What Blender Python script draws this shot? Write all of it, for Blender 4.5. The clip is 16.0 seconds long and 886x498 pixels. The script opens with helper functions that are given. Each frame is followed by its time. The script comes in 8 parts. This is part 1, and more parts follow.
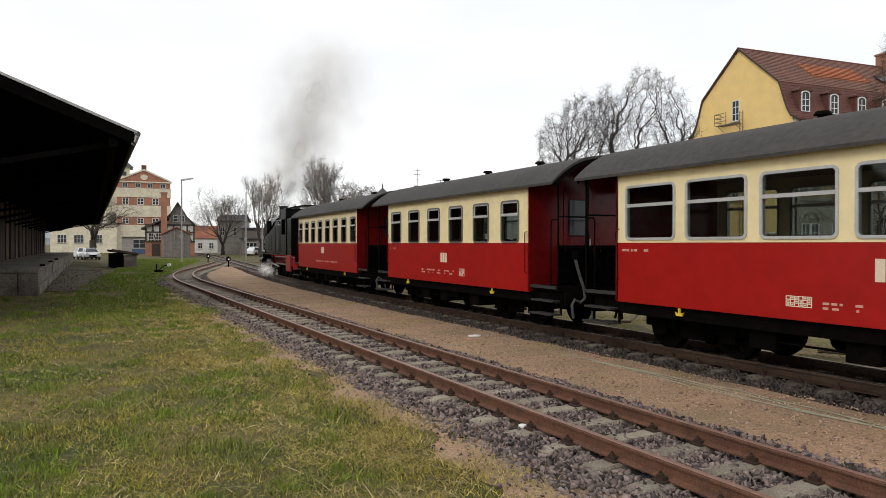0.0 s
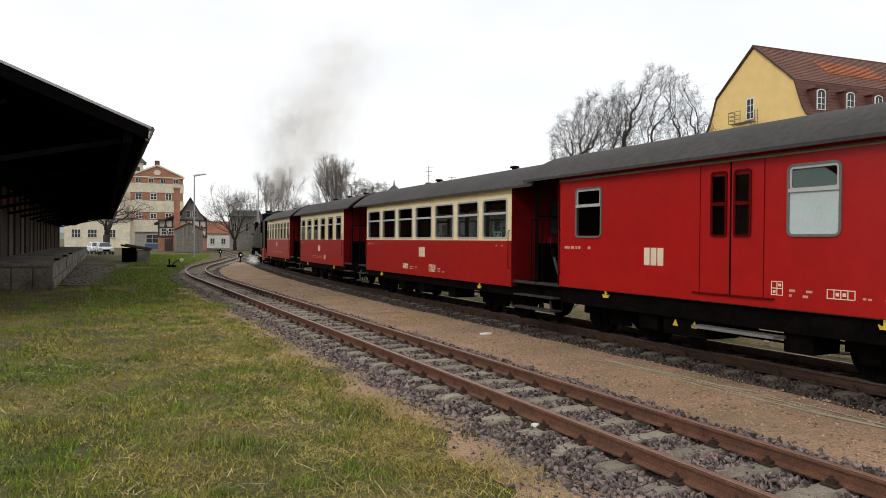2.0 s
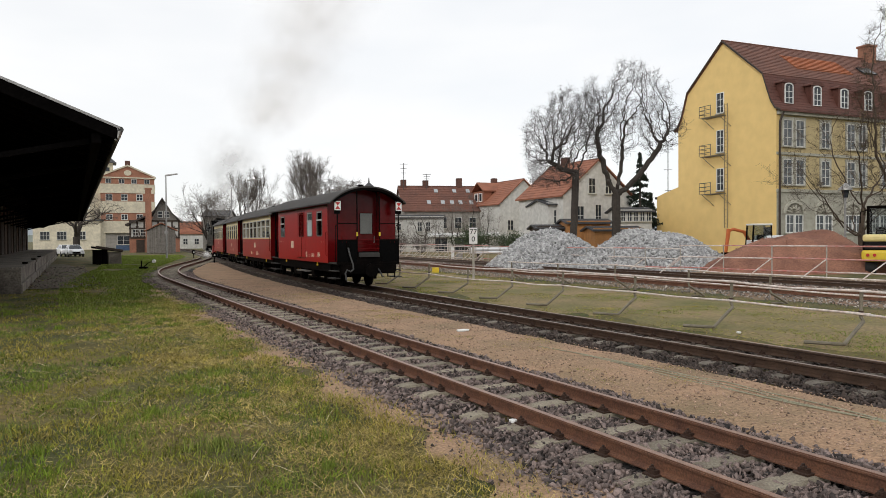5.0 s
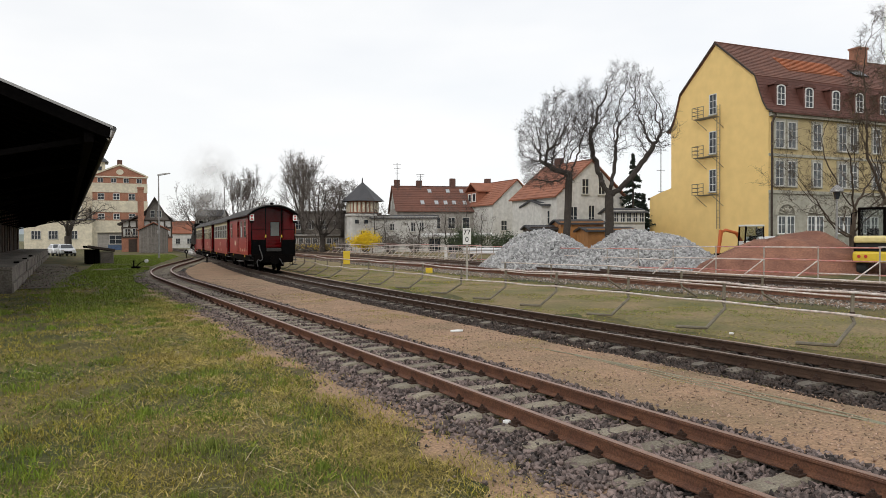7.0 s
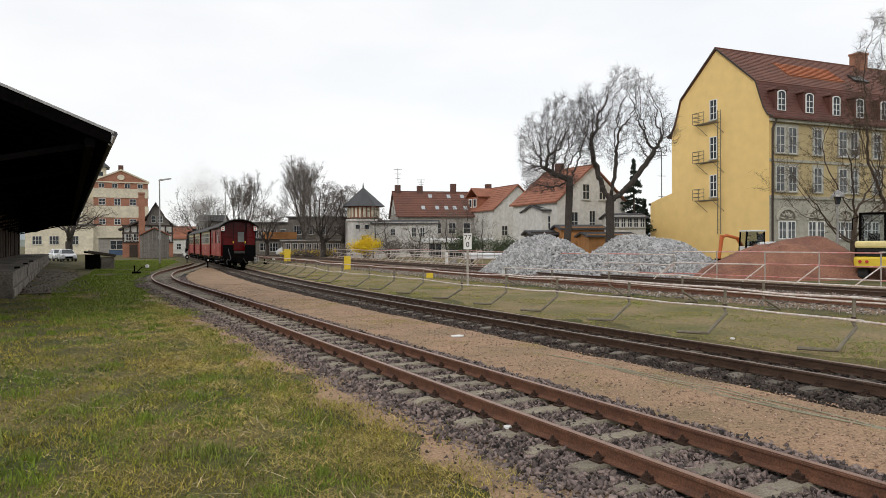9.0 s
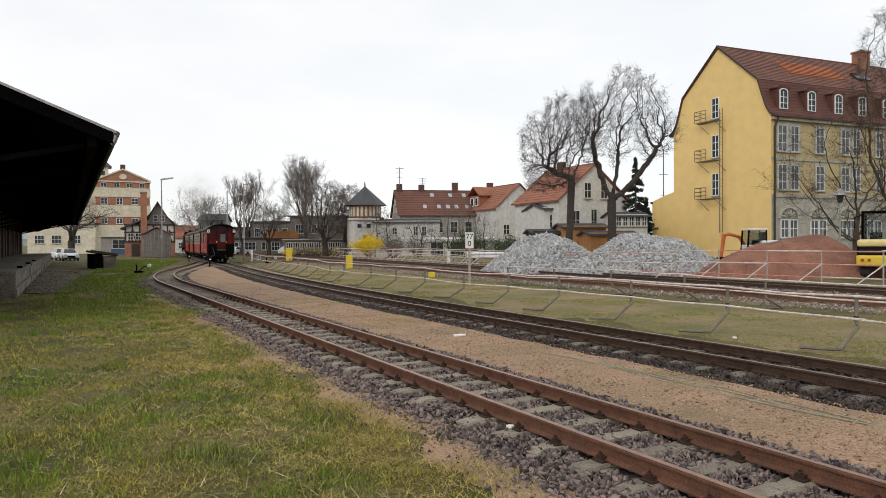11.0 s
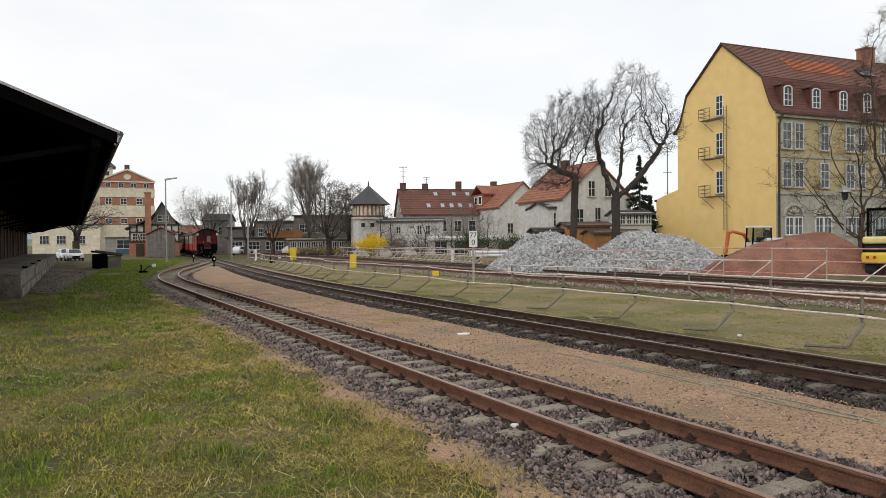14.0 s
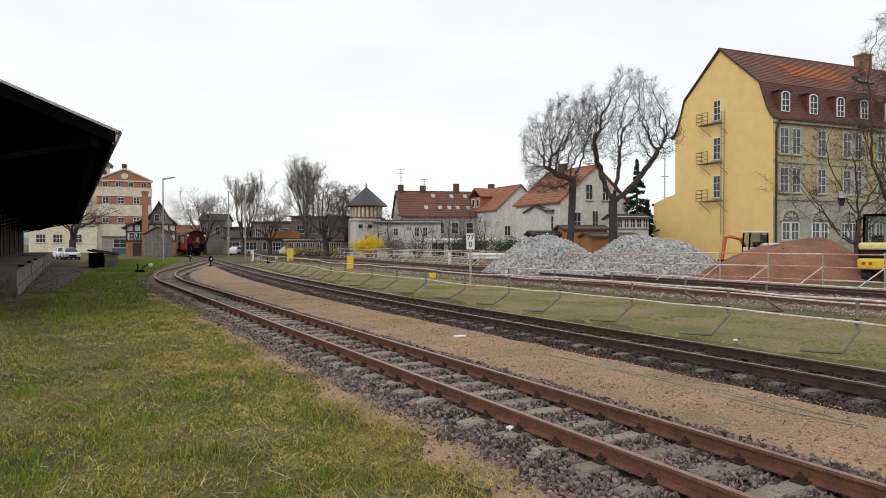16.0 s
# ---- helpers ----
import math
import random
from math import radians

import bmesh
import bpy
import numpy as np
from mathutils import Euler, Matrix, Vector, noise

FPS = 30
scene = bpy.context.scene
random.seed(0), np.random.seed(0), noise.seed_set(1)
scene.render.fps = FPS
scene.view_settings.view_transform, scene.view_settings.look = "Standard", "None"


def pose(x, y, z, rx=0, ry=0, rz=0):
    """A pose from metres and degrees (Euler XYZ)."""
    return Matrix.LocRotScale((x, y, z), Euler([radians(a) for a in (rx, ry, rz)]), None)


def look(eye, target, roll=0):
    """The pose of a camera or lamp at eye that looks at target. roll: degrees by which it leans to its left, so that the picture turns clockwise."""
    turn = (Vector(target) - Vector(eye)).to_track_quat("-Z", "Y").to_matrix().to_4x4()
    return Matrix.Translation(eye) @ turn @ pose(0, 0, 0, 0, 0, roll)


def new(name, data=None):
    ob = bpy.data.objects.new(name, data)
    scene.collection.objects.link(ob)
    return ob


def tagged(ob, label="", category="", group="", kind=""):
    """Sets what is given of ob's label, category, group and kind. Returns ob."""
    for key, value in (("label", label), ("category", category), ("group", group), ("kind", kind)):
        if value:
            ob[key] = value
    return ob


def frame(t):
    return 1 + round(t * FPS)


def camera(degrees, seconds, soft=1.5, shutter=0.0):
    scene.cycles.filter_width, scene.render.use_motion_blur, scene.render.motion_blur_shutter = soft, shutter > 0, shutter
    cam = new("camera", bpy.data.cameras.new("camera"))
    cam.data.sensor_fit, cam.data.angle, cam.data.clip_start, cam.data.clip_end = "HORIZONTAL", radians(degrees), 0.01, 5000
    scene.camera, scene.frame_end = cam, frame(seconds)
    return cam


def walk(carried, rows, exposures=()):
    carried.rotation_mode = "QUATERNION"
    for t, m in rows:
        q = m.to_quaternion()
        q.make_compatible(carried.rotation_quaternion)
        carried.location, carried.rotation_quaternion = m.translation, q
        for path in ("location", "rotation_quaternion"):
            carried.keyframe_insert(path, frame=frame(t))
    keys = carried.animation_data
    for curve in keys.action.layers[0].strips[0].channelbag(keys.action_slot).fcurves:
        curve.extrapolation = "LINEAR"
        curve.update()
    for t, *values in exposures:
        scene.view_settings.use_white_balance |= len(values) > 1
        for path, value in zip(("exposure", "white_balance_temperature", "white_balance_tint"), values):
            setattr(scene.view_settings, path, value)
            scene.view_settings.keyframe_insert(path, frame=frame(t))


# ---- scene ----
# ---- camera ----
# The world's y axis runs along the tracks, x to the far side of the yard, z = 0 at the rail heads.
cam = camera(64.2, 16.0, soft=0.35)
AIM = -28.6
VIEW = [
    (0.0, 1.32, -0.37, -0.10, 0.016, -0.047, 1.732),
    (0.5, 1.92, -0.45, -0.09, 0.033, -0.018, 1.727),
    (1.0, 2.31, -0.60, -0.18, 0.021, -0.010, 1.733),
    (1.5, 2.40, -0.57, -0.29, 0.017, -0.001, 1.734),
    (2.0, 2.20, -0.62, -0.50, 0.004, -0.008, 1.740),
    (2.5, 2.07, -0.60, -0.44, 0.013, -0.001, 1.745),
    (3.0, 1.87, -0.65, -0.32, 0.018, 0.008, 1.742),
    (3.5, 1.47, -0.65, -0.11, 0.011, 0.007, 1.742),
    (4.0, 1.04, -0.76, 0.16, 0.019, 0.005, 1.745),
    (6.5, -0.32, -0.86, 0.27, 0.005, -0.005, 1.751),
    (7.0, -0.28, -0.87, 0.23, 0.003, -0.002, 1.757),
    (7.5, -0.28, -0.84, 0.22, 0.008, -0.006, 1.752),
    (8.0, -0.27, -0.84, 0.22, 0.009, 0.006, 1.752),
    (8.5, -0.23, -0.61, 0.19, 0.007, -0.007, 1.752),
    (9.0, -0.22, -0.44, 0.23, 0.010, 0.004, 1.751),
    (11.5, -0.02, -0.56, 0.35, -0.001, 0.001, 1.763),
    (12.0, 0.04, -0.57, 0.45, 0.009, 0.012, 1.752),
    (12.5, 0.12, -0.65, 0.58, 0.010, 0.005, 1.757),
    (13.0, 0.18, -0.70, 0.69, 0.007, -0.002, 1.758),
    (13.5, 0.18, -0.65, 0.60, 0.005, -0.002, 1.760),
    (14.0, 0.23, -0.63, 0.52, 0.010, 0.015, 1.760),
    (14.5, 0.21, -0.58, 0.40, 0.011, 0.008, 1.761),
    (15.0, 0.15, -0.50, 0.25, 0.003, 0.004, 1.758),
    (15.5, 0.06, -0.47, 0.06, 0.000, -0.000, 1.756),
    (16.0, -0.00, -0.46, -0.00, 0.000, 0.000, 1.760),
]
walk(cam, [(t, pose(x, y, z, 90 + tilt, 0, AIM + turn) @ pose(0, 0, 0, 0, 0, -roll)) for t, turn, tilt, roll, x, y, z in VIEW], exposures=[(0.0, 0.07), (2.5, 0.06), (4.0, 0.0), (16.0, 0.0)])

# ---- light: thin bright overcast ----
SUN_UP, SUN_ROUND = radians(32), radians(238)
world = bpy.data.worlds.new("sky")
scene.world = world
world.use_nodes = True
wn, wl = world.node_tree.nodes, world.node_tree.links
wn.clear()
sky = wn.new("ShaderNodeTexSky")
sky.sky_type, sky.sun_disc, sky.sun_elevation, sky.sun_rotation = "NISHITA", False, SUN_UP, SUN_ROUND
sky_dim = wn.new("ShaderNodeVectorMath")
sky_dim.operation = "SCALE"
sky_dim.inputs["Scale"].default_value = 0.12
wl.new(sky.outputs[0], sky_dim.inputs[0])
coords = wn.new("ShaderNodeTexCoord")
stretch = wn.new("ShaderNodeMapping")
stretch.inputs["Scale"].default_value = (1.2, 1.2, 4.0)
wl.new(coords.outputs["Generated"], stretch.inputs[0])
cloud = wn.new("ShaderNodeTexNoise")
cloud.inputs["Scale"].default_value, cloud.inputs["Detail"].default_value = 1.6, 4
wl.new(stretch.outputs[0], cloud.inputs[0])
cover = wn.new("ShaderNodeMapRange")
cover.inputs[1].default_value, cover.inputs[2].default_value = 0.3, 0.62
cover.inputs[3].default_value, cover.inputs[4].default_value = 0.80, 0.99
wl.new(cloud.outputs[0], cover.inputs[0])
veil = wn.new("ShaderNodeMix")
veil.data_type = "RGBA"
veil.inputs["B"].default_value = (1.02, 1.025, 1.03, 1)
wl.new(cover.outputs[0], veil.inputs["Factor"])
wl.new(sky_dim.outputs[0], veil.inputs["A"])
back = wn.new("ShaderNodeBackground")
back.inputs[1].default_value = 1.0
wl.new(veil.outputs["Result"], back.inputs[0])
wo = wn.new("ShaderNodeOutputWorld")
wl.new(back.outputs[0], wo.inputs[0])
sun = new("sun", bpy.data.lights.new("sun", "SUN"))
sun.data.energy, sun.data.angle, sun.data.color = 0.9, radians(14), (1.0, 0.95, 0.88)
sun.matrix_world = look((0, 0, 60), (-20 * math.sin(SUN_ROUND) * 2, -20 * math.cos(SUN_ROUND) * 2, 60 - 40 * math.tan(SUN_UP)))
scene.view_settings.exposure = 0.0

# ---- materials ----


def mat(name, color, rough=0.7, metal=0.0, scale=6.0, var=0.25, bump=0.15, tint=None, fine=60.0, piece=0.0, island=0.0, patch=0.55, spec=0.5, far=0.02):
    """Two scales of noise between the colour and a tint, fine bump, and a spread from piece to piece."""
    m = bpy.data.materials.new(name)
    m.use_nodes = True
    n, l = m.node_tree.nodes, m.node_tree.links
    p = n["Principled BSDF"]
    p.inputs["Roughness"].default_value, p.inputs["Metallic"].default_value = rough, metal
    p.inputs["Specular IOR Level"].default_value = spec
    co = n.new("ShaderNodeTexCoord")
    a = n.new("ShaderNodeTexNoise")
    a.inputs["Scale"].default_value, a.inputs["Detail"].default_value = scale, 5
    b = n.new("ShaderNodeTexNoise")
    b.inputs["Scale"].default_value, b.inputs["Detail"].default_value = fine, 3
    l.new(co.outputs["Object"], a.inputs[0])
    l.new(co.outputs["Object"], b.inputs[0])
    tint = tint or tuple(c * 0.55 for c in color)
    ramp = n.new("ShaderNodeMapRange")
    ramp.inputs[1].default_value, ramp.inputs[2].default_value = patch - 0.17, patch + 0.17
    l.new(a.outputs[0], ramp.inputs[0])
    mix = n.new("ShaderNodeMix")
    mix.data_type = "RGBA"
    mix.inputs["A"].default_value, mix.inputs["B"].default_value = (*color, 1), (*tint, 1)
    amount = n.new("ShaderNodeMath")
    amount.operation = "MULTIPLY"
    amount.inputs[1].default_value = min(1.0, var * 2)
    l.new(ramp.outputs[0], amount.inputs[0])
    l.new(amount.outputs[0], mix.inputs["Factor"])
    val = n.new("ShaderNodeHueSaturation")
    fac = n.new("ShaderNodeMapRange")
    fac.inputs[1].default_value, fac.inputs[2].default_value = 0.3, 0.7
    fac.inputs[3].default_value, fac.inputs[4].default_value = 1 - var * 0.7, 1 + var * 0.7
    l.new(b.outputs[0], fac.inputs[0])
    if piece or island:
        info = n.new("ShaderNodeObjectInfo" if piece else "ShaderNodeNewGeometry")
        spread = n.new("ShaderNodeMapRange")
        spread.inputs[3].default_value, spread.inputs[4].default_value = 1 - (piece or island), 1 + (piece or island)
        l.new(info.outputs["Random" if piece else "Random Per Island"], spread.inputs[0])
        times = n.new("ShaderNodeMath")
        times.operation = "MULTIPLY"
        l.new(fac.outputs[0], times.inputs[0])
        l.new(spread.outputs[0], times.inputs[1])
        l.new(times.outputs[0], val.inputs["Value"])
    else:
        l.new(fac.outputs[0], val.inputs["Value"])
    l.new(mix.outputs["Result"], val.inputs["Color"])
    l.new(val.outputs[0], p.inputs["Base Color"])
    if bump:
        bp = n.new("ShaderNodeBump")
        bp.inputs["Strength"].default_value, bp.inputs["Distance"].default_value = bump, far
        l.new(b.outputs[0], bp.inputs["Height"])
        l.new(bp.outputs[0], p.inputs["Normal"])
    return m


def glass(name, tint=(0.70, 0.73, 0.72)):
    m = bpy.data.materials.new(name)
    m.use_nodes = True
    n, l = m.node_tree.nodes, m.node_tree.links
    n.clear()
    o = n.new("ShaderNodeOutputMaterial")
    mix = n.new("ShaderNodeMixShader")
    fr = n.new("ShaderNodeLayerWeight")
    fr.inputs[0].default_value = 0.5
    steep = n.new("ShaderNodeMath")
    steep.operation = "POWER"
    steep.inputs[1].default_value = 4.0
    gloss = n.new("ShaderNodeMath")
    gloss.operation = "MULTIPLY_ADD"
    gloss.inputs[1].default_value, gloss.inputs[2].default_value = 0.6, 0.03
    l.new(fr.outputs["Facing"], steep.inputs[0])
    l.new(steep.outputs[0], gloss.inputs[0])
    tr = n.new("ShaderNodeBsdfTransparent")
    tr.inputs[0].default_value = (*tint, 1)
    gl = n.new("ShaderNodeBsdfGlossy")
    gl.inputs["Roughness"].default_value = 0.04
    l.new(gloss.outputs[0], mix.inputs[0])
    l.new(tr.outputs[0], mix.inputs[1])
    l.new(gl.outputs[0], mix.inputs[2])
    l.new(mix.outputs[0], o.inputs[0])
    return m


# Base green is darkened: the shade between grass blades is in the colour.
M_GRASS = mat("shaded_grass_ground", (0.042, 0.048, 0.006), 0.95, scale=0.7, var=0.5, tint=(0.155, 0.11, 0.035), fine=13, bump=0.6, far=0.05)
M_BLADE = mat("grass_blades", (0.105, 0.165, 0.006), 0.8, scale=0.45, var=0.5, tint=(0.36, 0.265, 0.045), fine=3, bump=0, island=0.65)
M_DRYBLADE = mat("dry_blades", (0.42, 0.325, 0.10), 0.85, scale=0.8, var=0.4, fine=5, bump=0, island=0.45)
M_SAND = mat("reddish_sand", (0.330, 0.207, 0.126), 0.95, scale=0.9, var=0.5, tint=(0.205, 0.145, 0.080), fine=34, bump=0.55)
M_WORN = mat("worn_grass", (0.23, 0.165, 0.080), 0.95, scale=0.45, var=0.5, tint=(0.105, 0.105, 0.025), fine=14, bump=0.6, far=0.04)
M_DIRT = mat("brown_dirt", (0.19, 0.115, 0.075), 0.95, scale=0.6, var=0.4, tint=(0.15, 0.13, 0.06), fine=12, bump=0.6)
M_DARKDIRT = mat("dark_earth", (0.13, 0.105, 0.08), 0.95, scale=0.5, var=0.5, tint=(0.075, 0.08, 0.025), fine=10, bump=0.5)
# Both beds near-black: shade in the gaps between stones put into colour.
M_BED = mat("shaded_ballast_bed", (0.022, 0.018, 0.017), 0.95, scale=3, var=0.4, fine=22, bump=0.9, far=0.05)
M_BED_DARK = mat("sooty_shaded_ballast_bed", (0.022, 0.018, 0.016), 0.95, scale=3, var=0.4, fine=22, bump=0.9, far=0.05)
M_STONE = mat("ballast_stone", (0.168, 0.127, 0.114), 0.85, scale=9, var=0.3, fine=70, bump=0.3, island=0.9)
M_STONE_DARK = mat("sooty_ballast_stone", (0.068, 0.050, 0.042), 0.9, scale=9, var=0.3, fine=70, bump=0.3, island=0.5)
M_RUBBLE = mat("pale_limestone", (0.43, 0.43, 0.43), 0.9, scale=4, var=0.2, fine=30, bump=0.3, island=0.42)
M_SOIL = mat("red_soil", (0.27, 0.125, 0.08), 0.95, scale=0.9, var=0.5, tint=(0.15, 0.065, 0.045), fine=14, bump=0.8, far=0.06)
M_RUST = mat("rusty_rail", (0.165, 0.075, 0.042), 0.7, 0.25, scale=7, var=0.5, tint=(0.10, 0.045, 0.03), fine=60)
M_DARKRAIL = mat("sooty_rail", (0.085, 0.050, 0.033), 0.55, 0.4, scale=7, var=0.4, fine=60)
M_RAILHEAD = mat("worn_rail_head", (0.31, 0.19, 0.14), 0.42, 0.6, scale=9, var=0.3, fine=80)
M_RAILHEAD2 = mat("dull_rail_head", (0.24, 0.18, 0.15), 0.4, 0.7, scale=9, var=0.3, fine=80)
M_SLEEPER = mat("weathered_sleeper", (0.27, 0.24, 0.18), 0.9, scale=4, var=0.4, tint=(0.15, 0.115, 0.085), fine=45, bump=0.6, piece=0.25)
M_SLEEPER_DARK = mat("oily_sleeper", (0.17, 0.145, 0.115), 0.85, scale=4, var=0.4, fine=45, bump=0.6, piece=0.3)
M_CLIP = mat("rusty_fastening", (0.048, 0.024, 0.015), 0.8, 0.2, scale=20, var=0.4)
M_RED = mat("coach_red", (0.345, 0.009, 0.007), 0.34, spec=0.28, scale=1.2, var=0.12, fine=4, bump=0.02)
M_VANRED = mat("van_red", (0.385, 0.010, 0.009), 0.30, spec=0.28, scale=1.2, var=0.10, fine=4, bump=0.02)
# Coach red darkened for canopy shade; also the dark red rails and edges.
M_DARK_SHADED_RED = mat("dark_shaded_red", (0.105, 0.004, 0.005), 0.18, spec=0.20, scale=1.5, var=0.2, fine=6, bump=0.02)
M_GLOSSBLACK = mat("glossy_black_sheet", (0.002, 0.002, 0.0023), 0.22, scale=3, var=0.4, fine=12, spec=0.05, bump=0.04)
M_CREAM = mat("coach_cream", (0.87, 0.73, 0.42), 0.4, scale=1.5, var=0.08, fine=5, bump=0.02)
M_ROOF = mat("grey_tar_roof", (0.058, 0.053, 0.050), 0.75, scale=0.9, var=0.25, fine=9, bump=0.06, spec=0.2)
M_BLACK = mat("black_underframe", (0.0028, 0.0025, 0.0024), 0.65, scale=3, var=0.5, tint=(0.006, 0.0045, 0.004), fine=20, spec=0.02)
M_LOCO = mat("black_loco_paint", (0.0035, 0.0035, 0.004), 0.30, scale=3, var=0.4, fine=20, spec=0.09)
M_STEEL = mat("grey_steel", (0.38, 0.37, 0.36), 0.45, 0.7, scale=8, var=0.3)
M_ALU = mat("window_frame_metal", (0.50, 0.50, 0.49), 0.35, 0.15, scale=8, var=0.15)
M_SASH = mat("dark_sash", (0.16, 0.15, 0.14), 0.4, 0.1, scale=8, var=0.2)
M_GLASS = glass("coach_glass")
M_PANE = mat("dark_window_pane", (0.035, 0.042, 0.05), 0.08, spec=0.35, scale=2, var=0.5, bump=0)
M_LINING = mat("brown_interior_lining", (0.26, 0.21, 0.14), 0.6, scale=3, var=0.15)
M_INSIDE = mat("dark_interior", (0.09, 0.07, 0.05), 0.7, scale=3, var=0.3)
M_WHITE = mat("white_paint", (0.78, 0.78, 0.76), 0.6, scale=3, var=0.12)
M_MARK = mat("cream_marking", (0.74, 0.62, 0.46), 0.6, scale=6, var=0.1)
M_YELLOW = mat("yellow_paint", (0.70, 0.50, 0.03), 0.5, scale=4, var=0.12)
M_REDLAMP = mat("signal_red", (0.5, 0.02, 0.02), 0.4)
M_RUBBER = mat("grey_hose", (0.065, 0.065, 0.065), 0.7)
M_BARRIER = mat("worn_white_tube", (0.66, 0.61, 0.57), 0.5, scale=5, var=0.4, tint=(0.45, 0.30, 0.25), fine=20)
M_BARRIER_RED = mat("worn_red_tube", (0.50, 0.16, 0.13), 0.5, scale=5, var=0.35, tint=(0.55, 0.45, 0.42))
M_SILL = mat("grey_window_frame", (0.60, 0.59, 0.56), 0.6, scale=3, var=0.12)
M_LEG = mat("weathered_grey_leg", (0.19, 0.165, 0.12), 0.6, 0.2, scale=9, var=0.35)
M_LEGPALE = mat("dull_galvanised_post", (0.42, 0.39, 0.34), 0.6, 0.2, scale=9, var=0.35)
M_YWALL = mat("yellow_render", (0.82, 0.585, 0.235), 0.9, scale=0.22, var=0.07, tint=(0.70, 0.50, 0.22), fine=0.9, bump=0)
# Greyer than the gable; the front's duller light is put into the colour too.
M_YFACADE_SHADED = mat("shaded_yellow_facade", (0.47, 0.375, 0.20), 0.9, scale=0.5, var=0.15, fine=4, bump=0.05)
M_STUCCO = mat("grey_green_stucco", (0.40, 0.385, 0.32), 0.9, scale=0.6, var=0.2, fine=3, bump=0.04)
# Relief is put into the colours: pale raised mouldings, dark shaded panels.
M_MOULD = mat("pale_stucco_moulding", (0.47, 0.45, 0.38), 0.9, scale=0.8, var=0.2, fine=6)
M_CARVED_SHADED = mat("shaded_carved_stucco", (0.24, 0.225, 0.185), 0.9, scale=3, var=0.5, fine=9, bump=0.6)
M_DIMPANE = mat("curtained_window_pane", (0.05, 0.06, 0.068), 0.12, spec=0.4, scale=1.3, var=0.5, tint=(0.16, 0.17, 0.17), bump=0)
M_TILE = mat("red_brown_roof_tile", (0.160, 0.066, 0.044), 0.8, scale=0.5, var=0.4, tint=(0.10, 0.045, 0.033), fine=5, bump=0.4, far=0.05)
M_TILE_NEW = mat("orange_roof_tile", (0.30, 0.115, 0.065), 0.8, scale=0.7, var=0.3, fine=6, bump=0.4)
M_TILE_PATCH = mat("fresh_orange_tile", (0.42, 0.15, 0.07), 0.8, scale=0.7, var=0.3, fine=6, bump=0.3)
M_TILE_DARK = mat("dark_brown_mansard_tile", (0.115, 0.042, 0.030), 0.75, scale=0.5, var=0.3, fine=6, bump=0.4)
M_BRICK = mat("red_brick", (0.36, 0.165, 0.105), 0.9, scale=0.8, var=0.3, fine=8)
M_CHIMNEY = mat("sooty_chimney_brick", (0.13, 0.065, 0.050), 0.9, scale=1.5, var=0.35, fine=12)
M_BAND = mat("cream_render", (0.64, 0.58, 0.45), 0.9, scale=0.6, var=0.2, fine=2, bump=0.03)
M_WHITEWALL = mat("white_render", (0.58, 0.57, 0.54), 0.9, scale=0.4, var=0.2, tint=(0.44, 0.42, 0.38), fine=2, bump=0.03)
M_DIMWALL = mat("dingy_brown_grey_render", (0.20, 0.178, 0.155), 0.9, scale=0.4, var=0.3, fine=2, bump=0.03)
M_GREYWALL = mat("grey_render", (0.34, 0.32, 0.29), 0.9, scale=0.4, var=0.25, fine=2, bump=0.03)
M_BLUE = mat("faded_blue_paint", (0.07, 0.12, 0.22), 0.6, scale=2, var=0.3)
M_SLATE = mat("dark_slate", (0.055, 0.055, 0.06), 0.6, scale=1, var=0.3, fine=8)
M_TIMBER = mat("dark_timber", (0.055, 0.038, 0.028), 0.8, scale=4, var=0.4, fine=30)
M_ROOFDARK = mat("sooty_dark_tile", (0.060, 0.045, 0.040), 0.8, scale=0.7, var=0.35, fine=7, bump=0.4)
M_OLDWOOD = mat("grey_weathered_board", (0.20, 0.18, 0.16), 0.85, scale=3, var=0.4, fine=25, bump=0.4, piece=0.25)
# Near-black: shade under the shed canopy is put into this wood colour.
M_DARK_SHADED_WOOD = mat("dark_shaded_wood", (0.0035, 0.003, 0.003), 0.95, scale=2, var=0.4, fine=14, spec=0.03)
M_SHEDWALL = mat("old_shed_brick", (0.17, 0.115, 0.085), 0.9, scale=1.2, var=0.45, fine=14)
M_CONCRETE = mat("old_concrete", (0.24, 0.21, 0.175), 0.9, scale=1.1, var=0.5, tint=(0.075, 0.065, 0.055), fine=16, bump=0.4)
M_ORANGEWOOD = mat("orange_board", (0.42, 0.19, 0.06), 0.7, scale=1.5, var=0.3)
M_BARK = mat("dark_bark", (0.055, 0.045, 0.038), 0.95, scale=3, var=0.4, fine=20, bump=0.6)
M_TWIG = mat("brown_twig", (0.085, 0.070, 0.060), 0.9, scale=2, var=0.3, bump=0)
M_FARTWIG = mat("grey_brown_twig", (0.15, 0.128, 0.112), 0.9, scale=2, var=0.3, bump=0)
M_BUD = mat("olive_bud", (0.22, 0.19, 0.07), 0.9, scale=2, var=0.3, bump=0, island=0.4)
M_FIR = mat("dark_fir_needles", (0.022, 0.035, 0.022), 0.9, scale=2, var=0.4, bump=0, island=0.4)
M_GOLD = mat("yellow_blossom", (0.80, 0.58, 0.02), 0.8, scale=2, var=0.2, bump=0, island=0.25)
M_GREEN = mat("evergreen_leaf", (0.05, 0.075, 0.03), 0.8, scale=2, var=0.4, bump=0, island=0.4)
M_ORANGE = mat("machine_orange", (0.55, 0.13, 0.03), 0.45, scale=4, var=0.15)
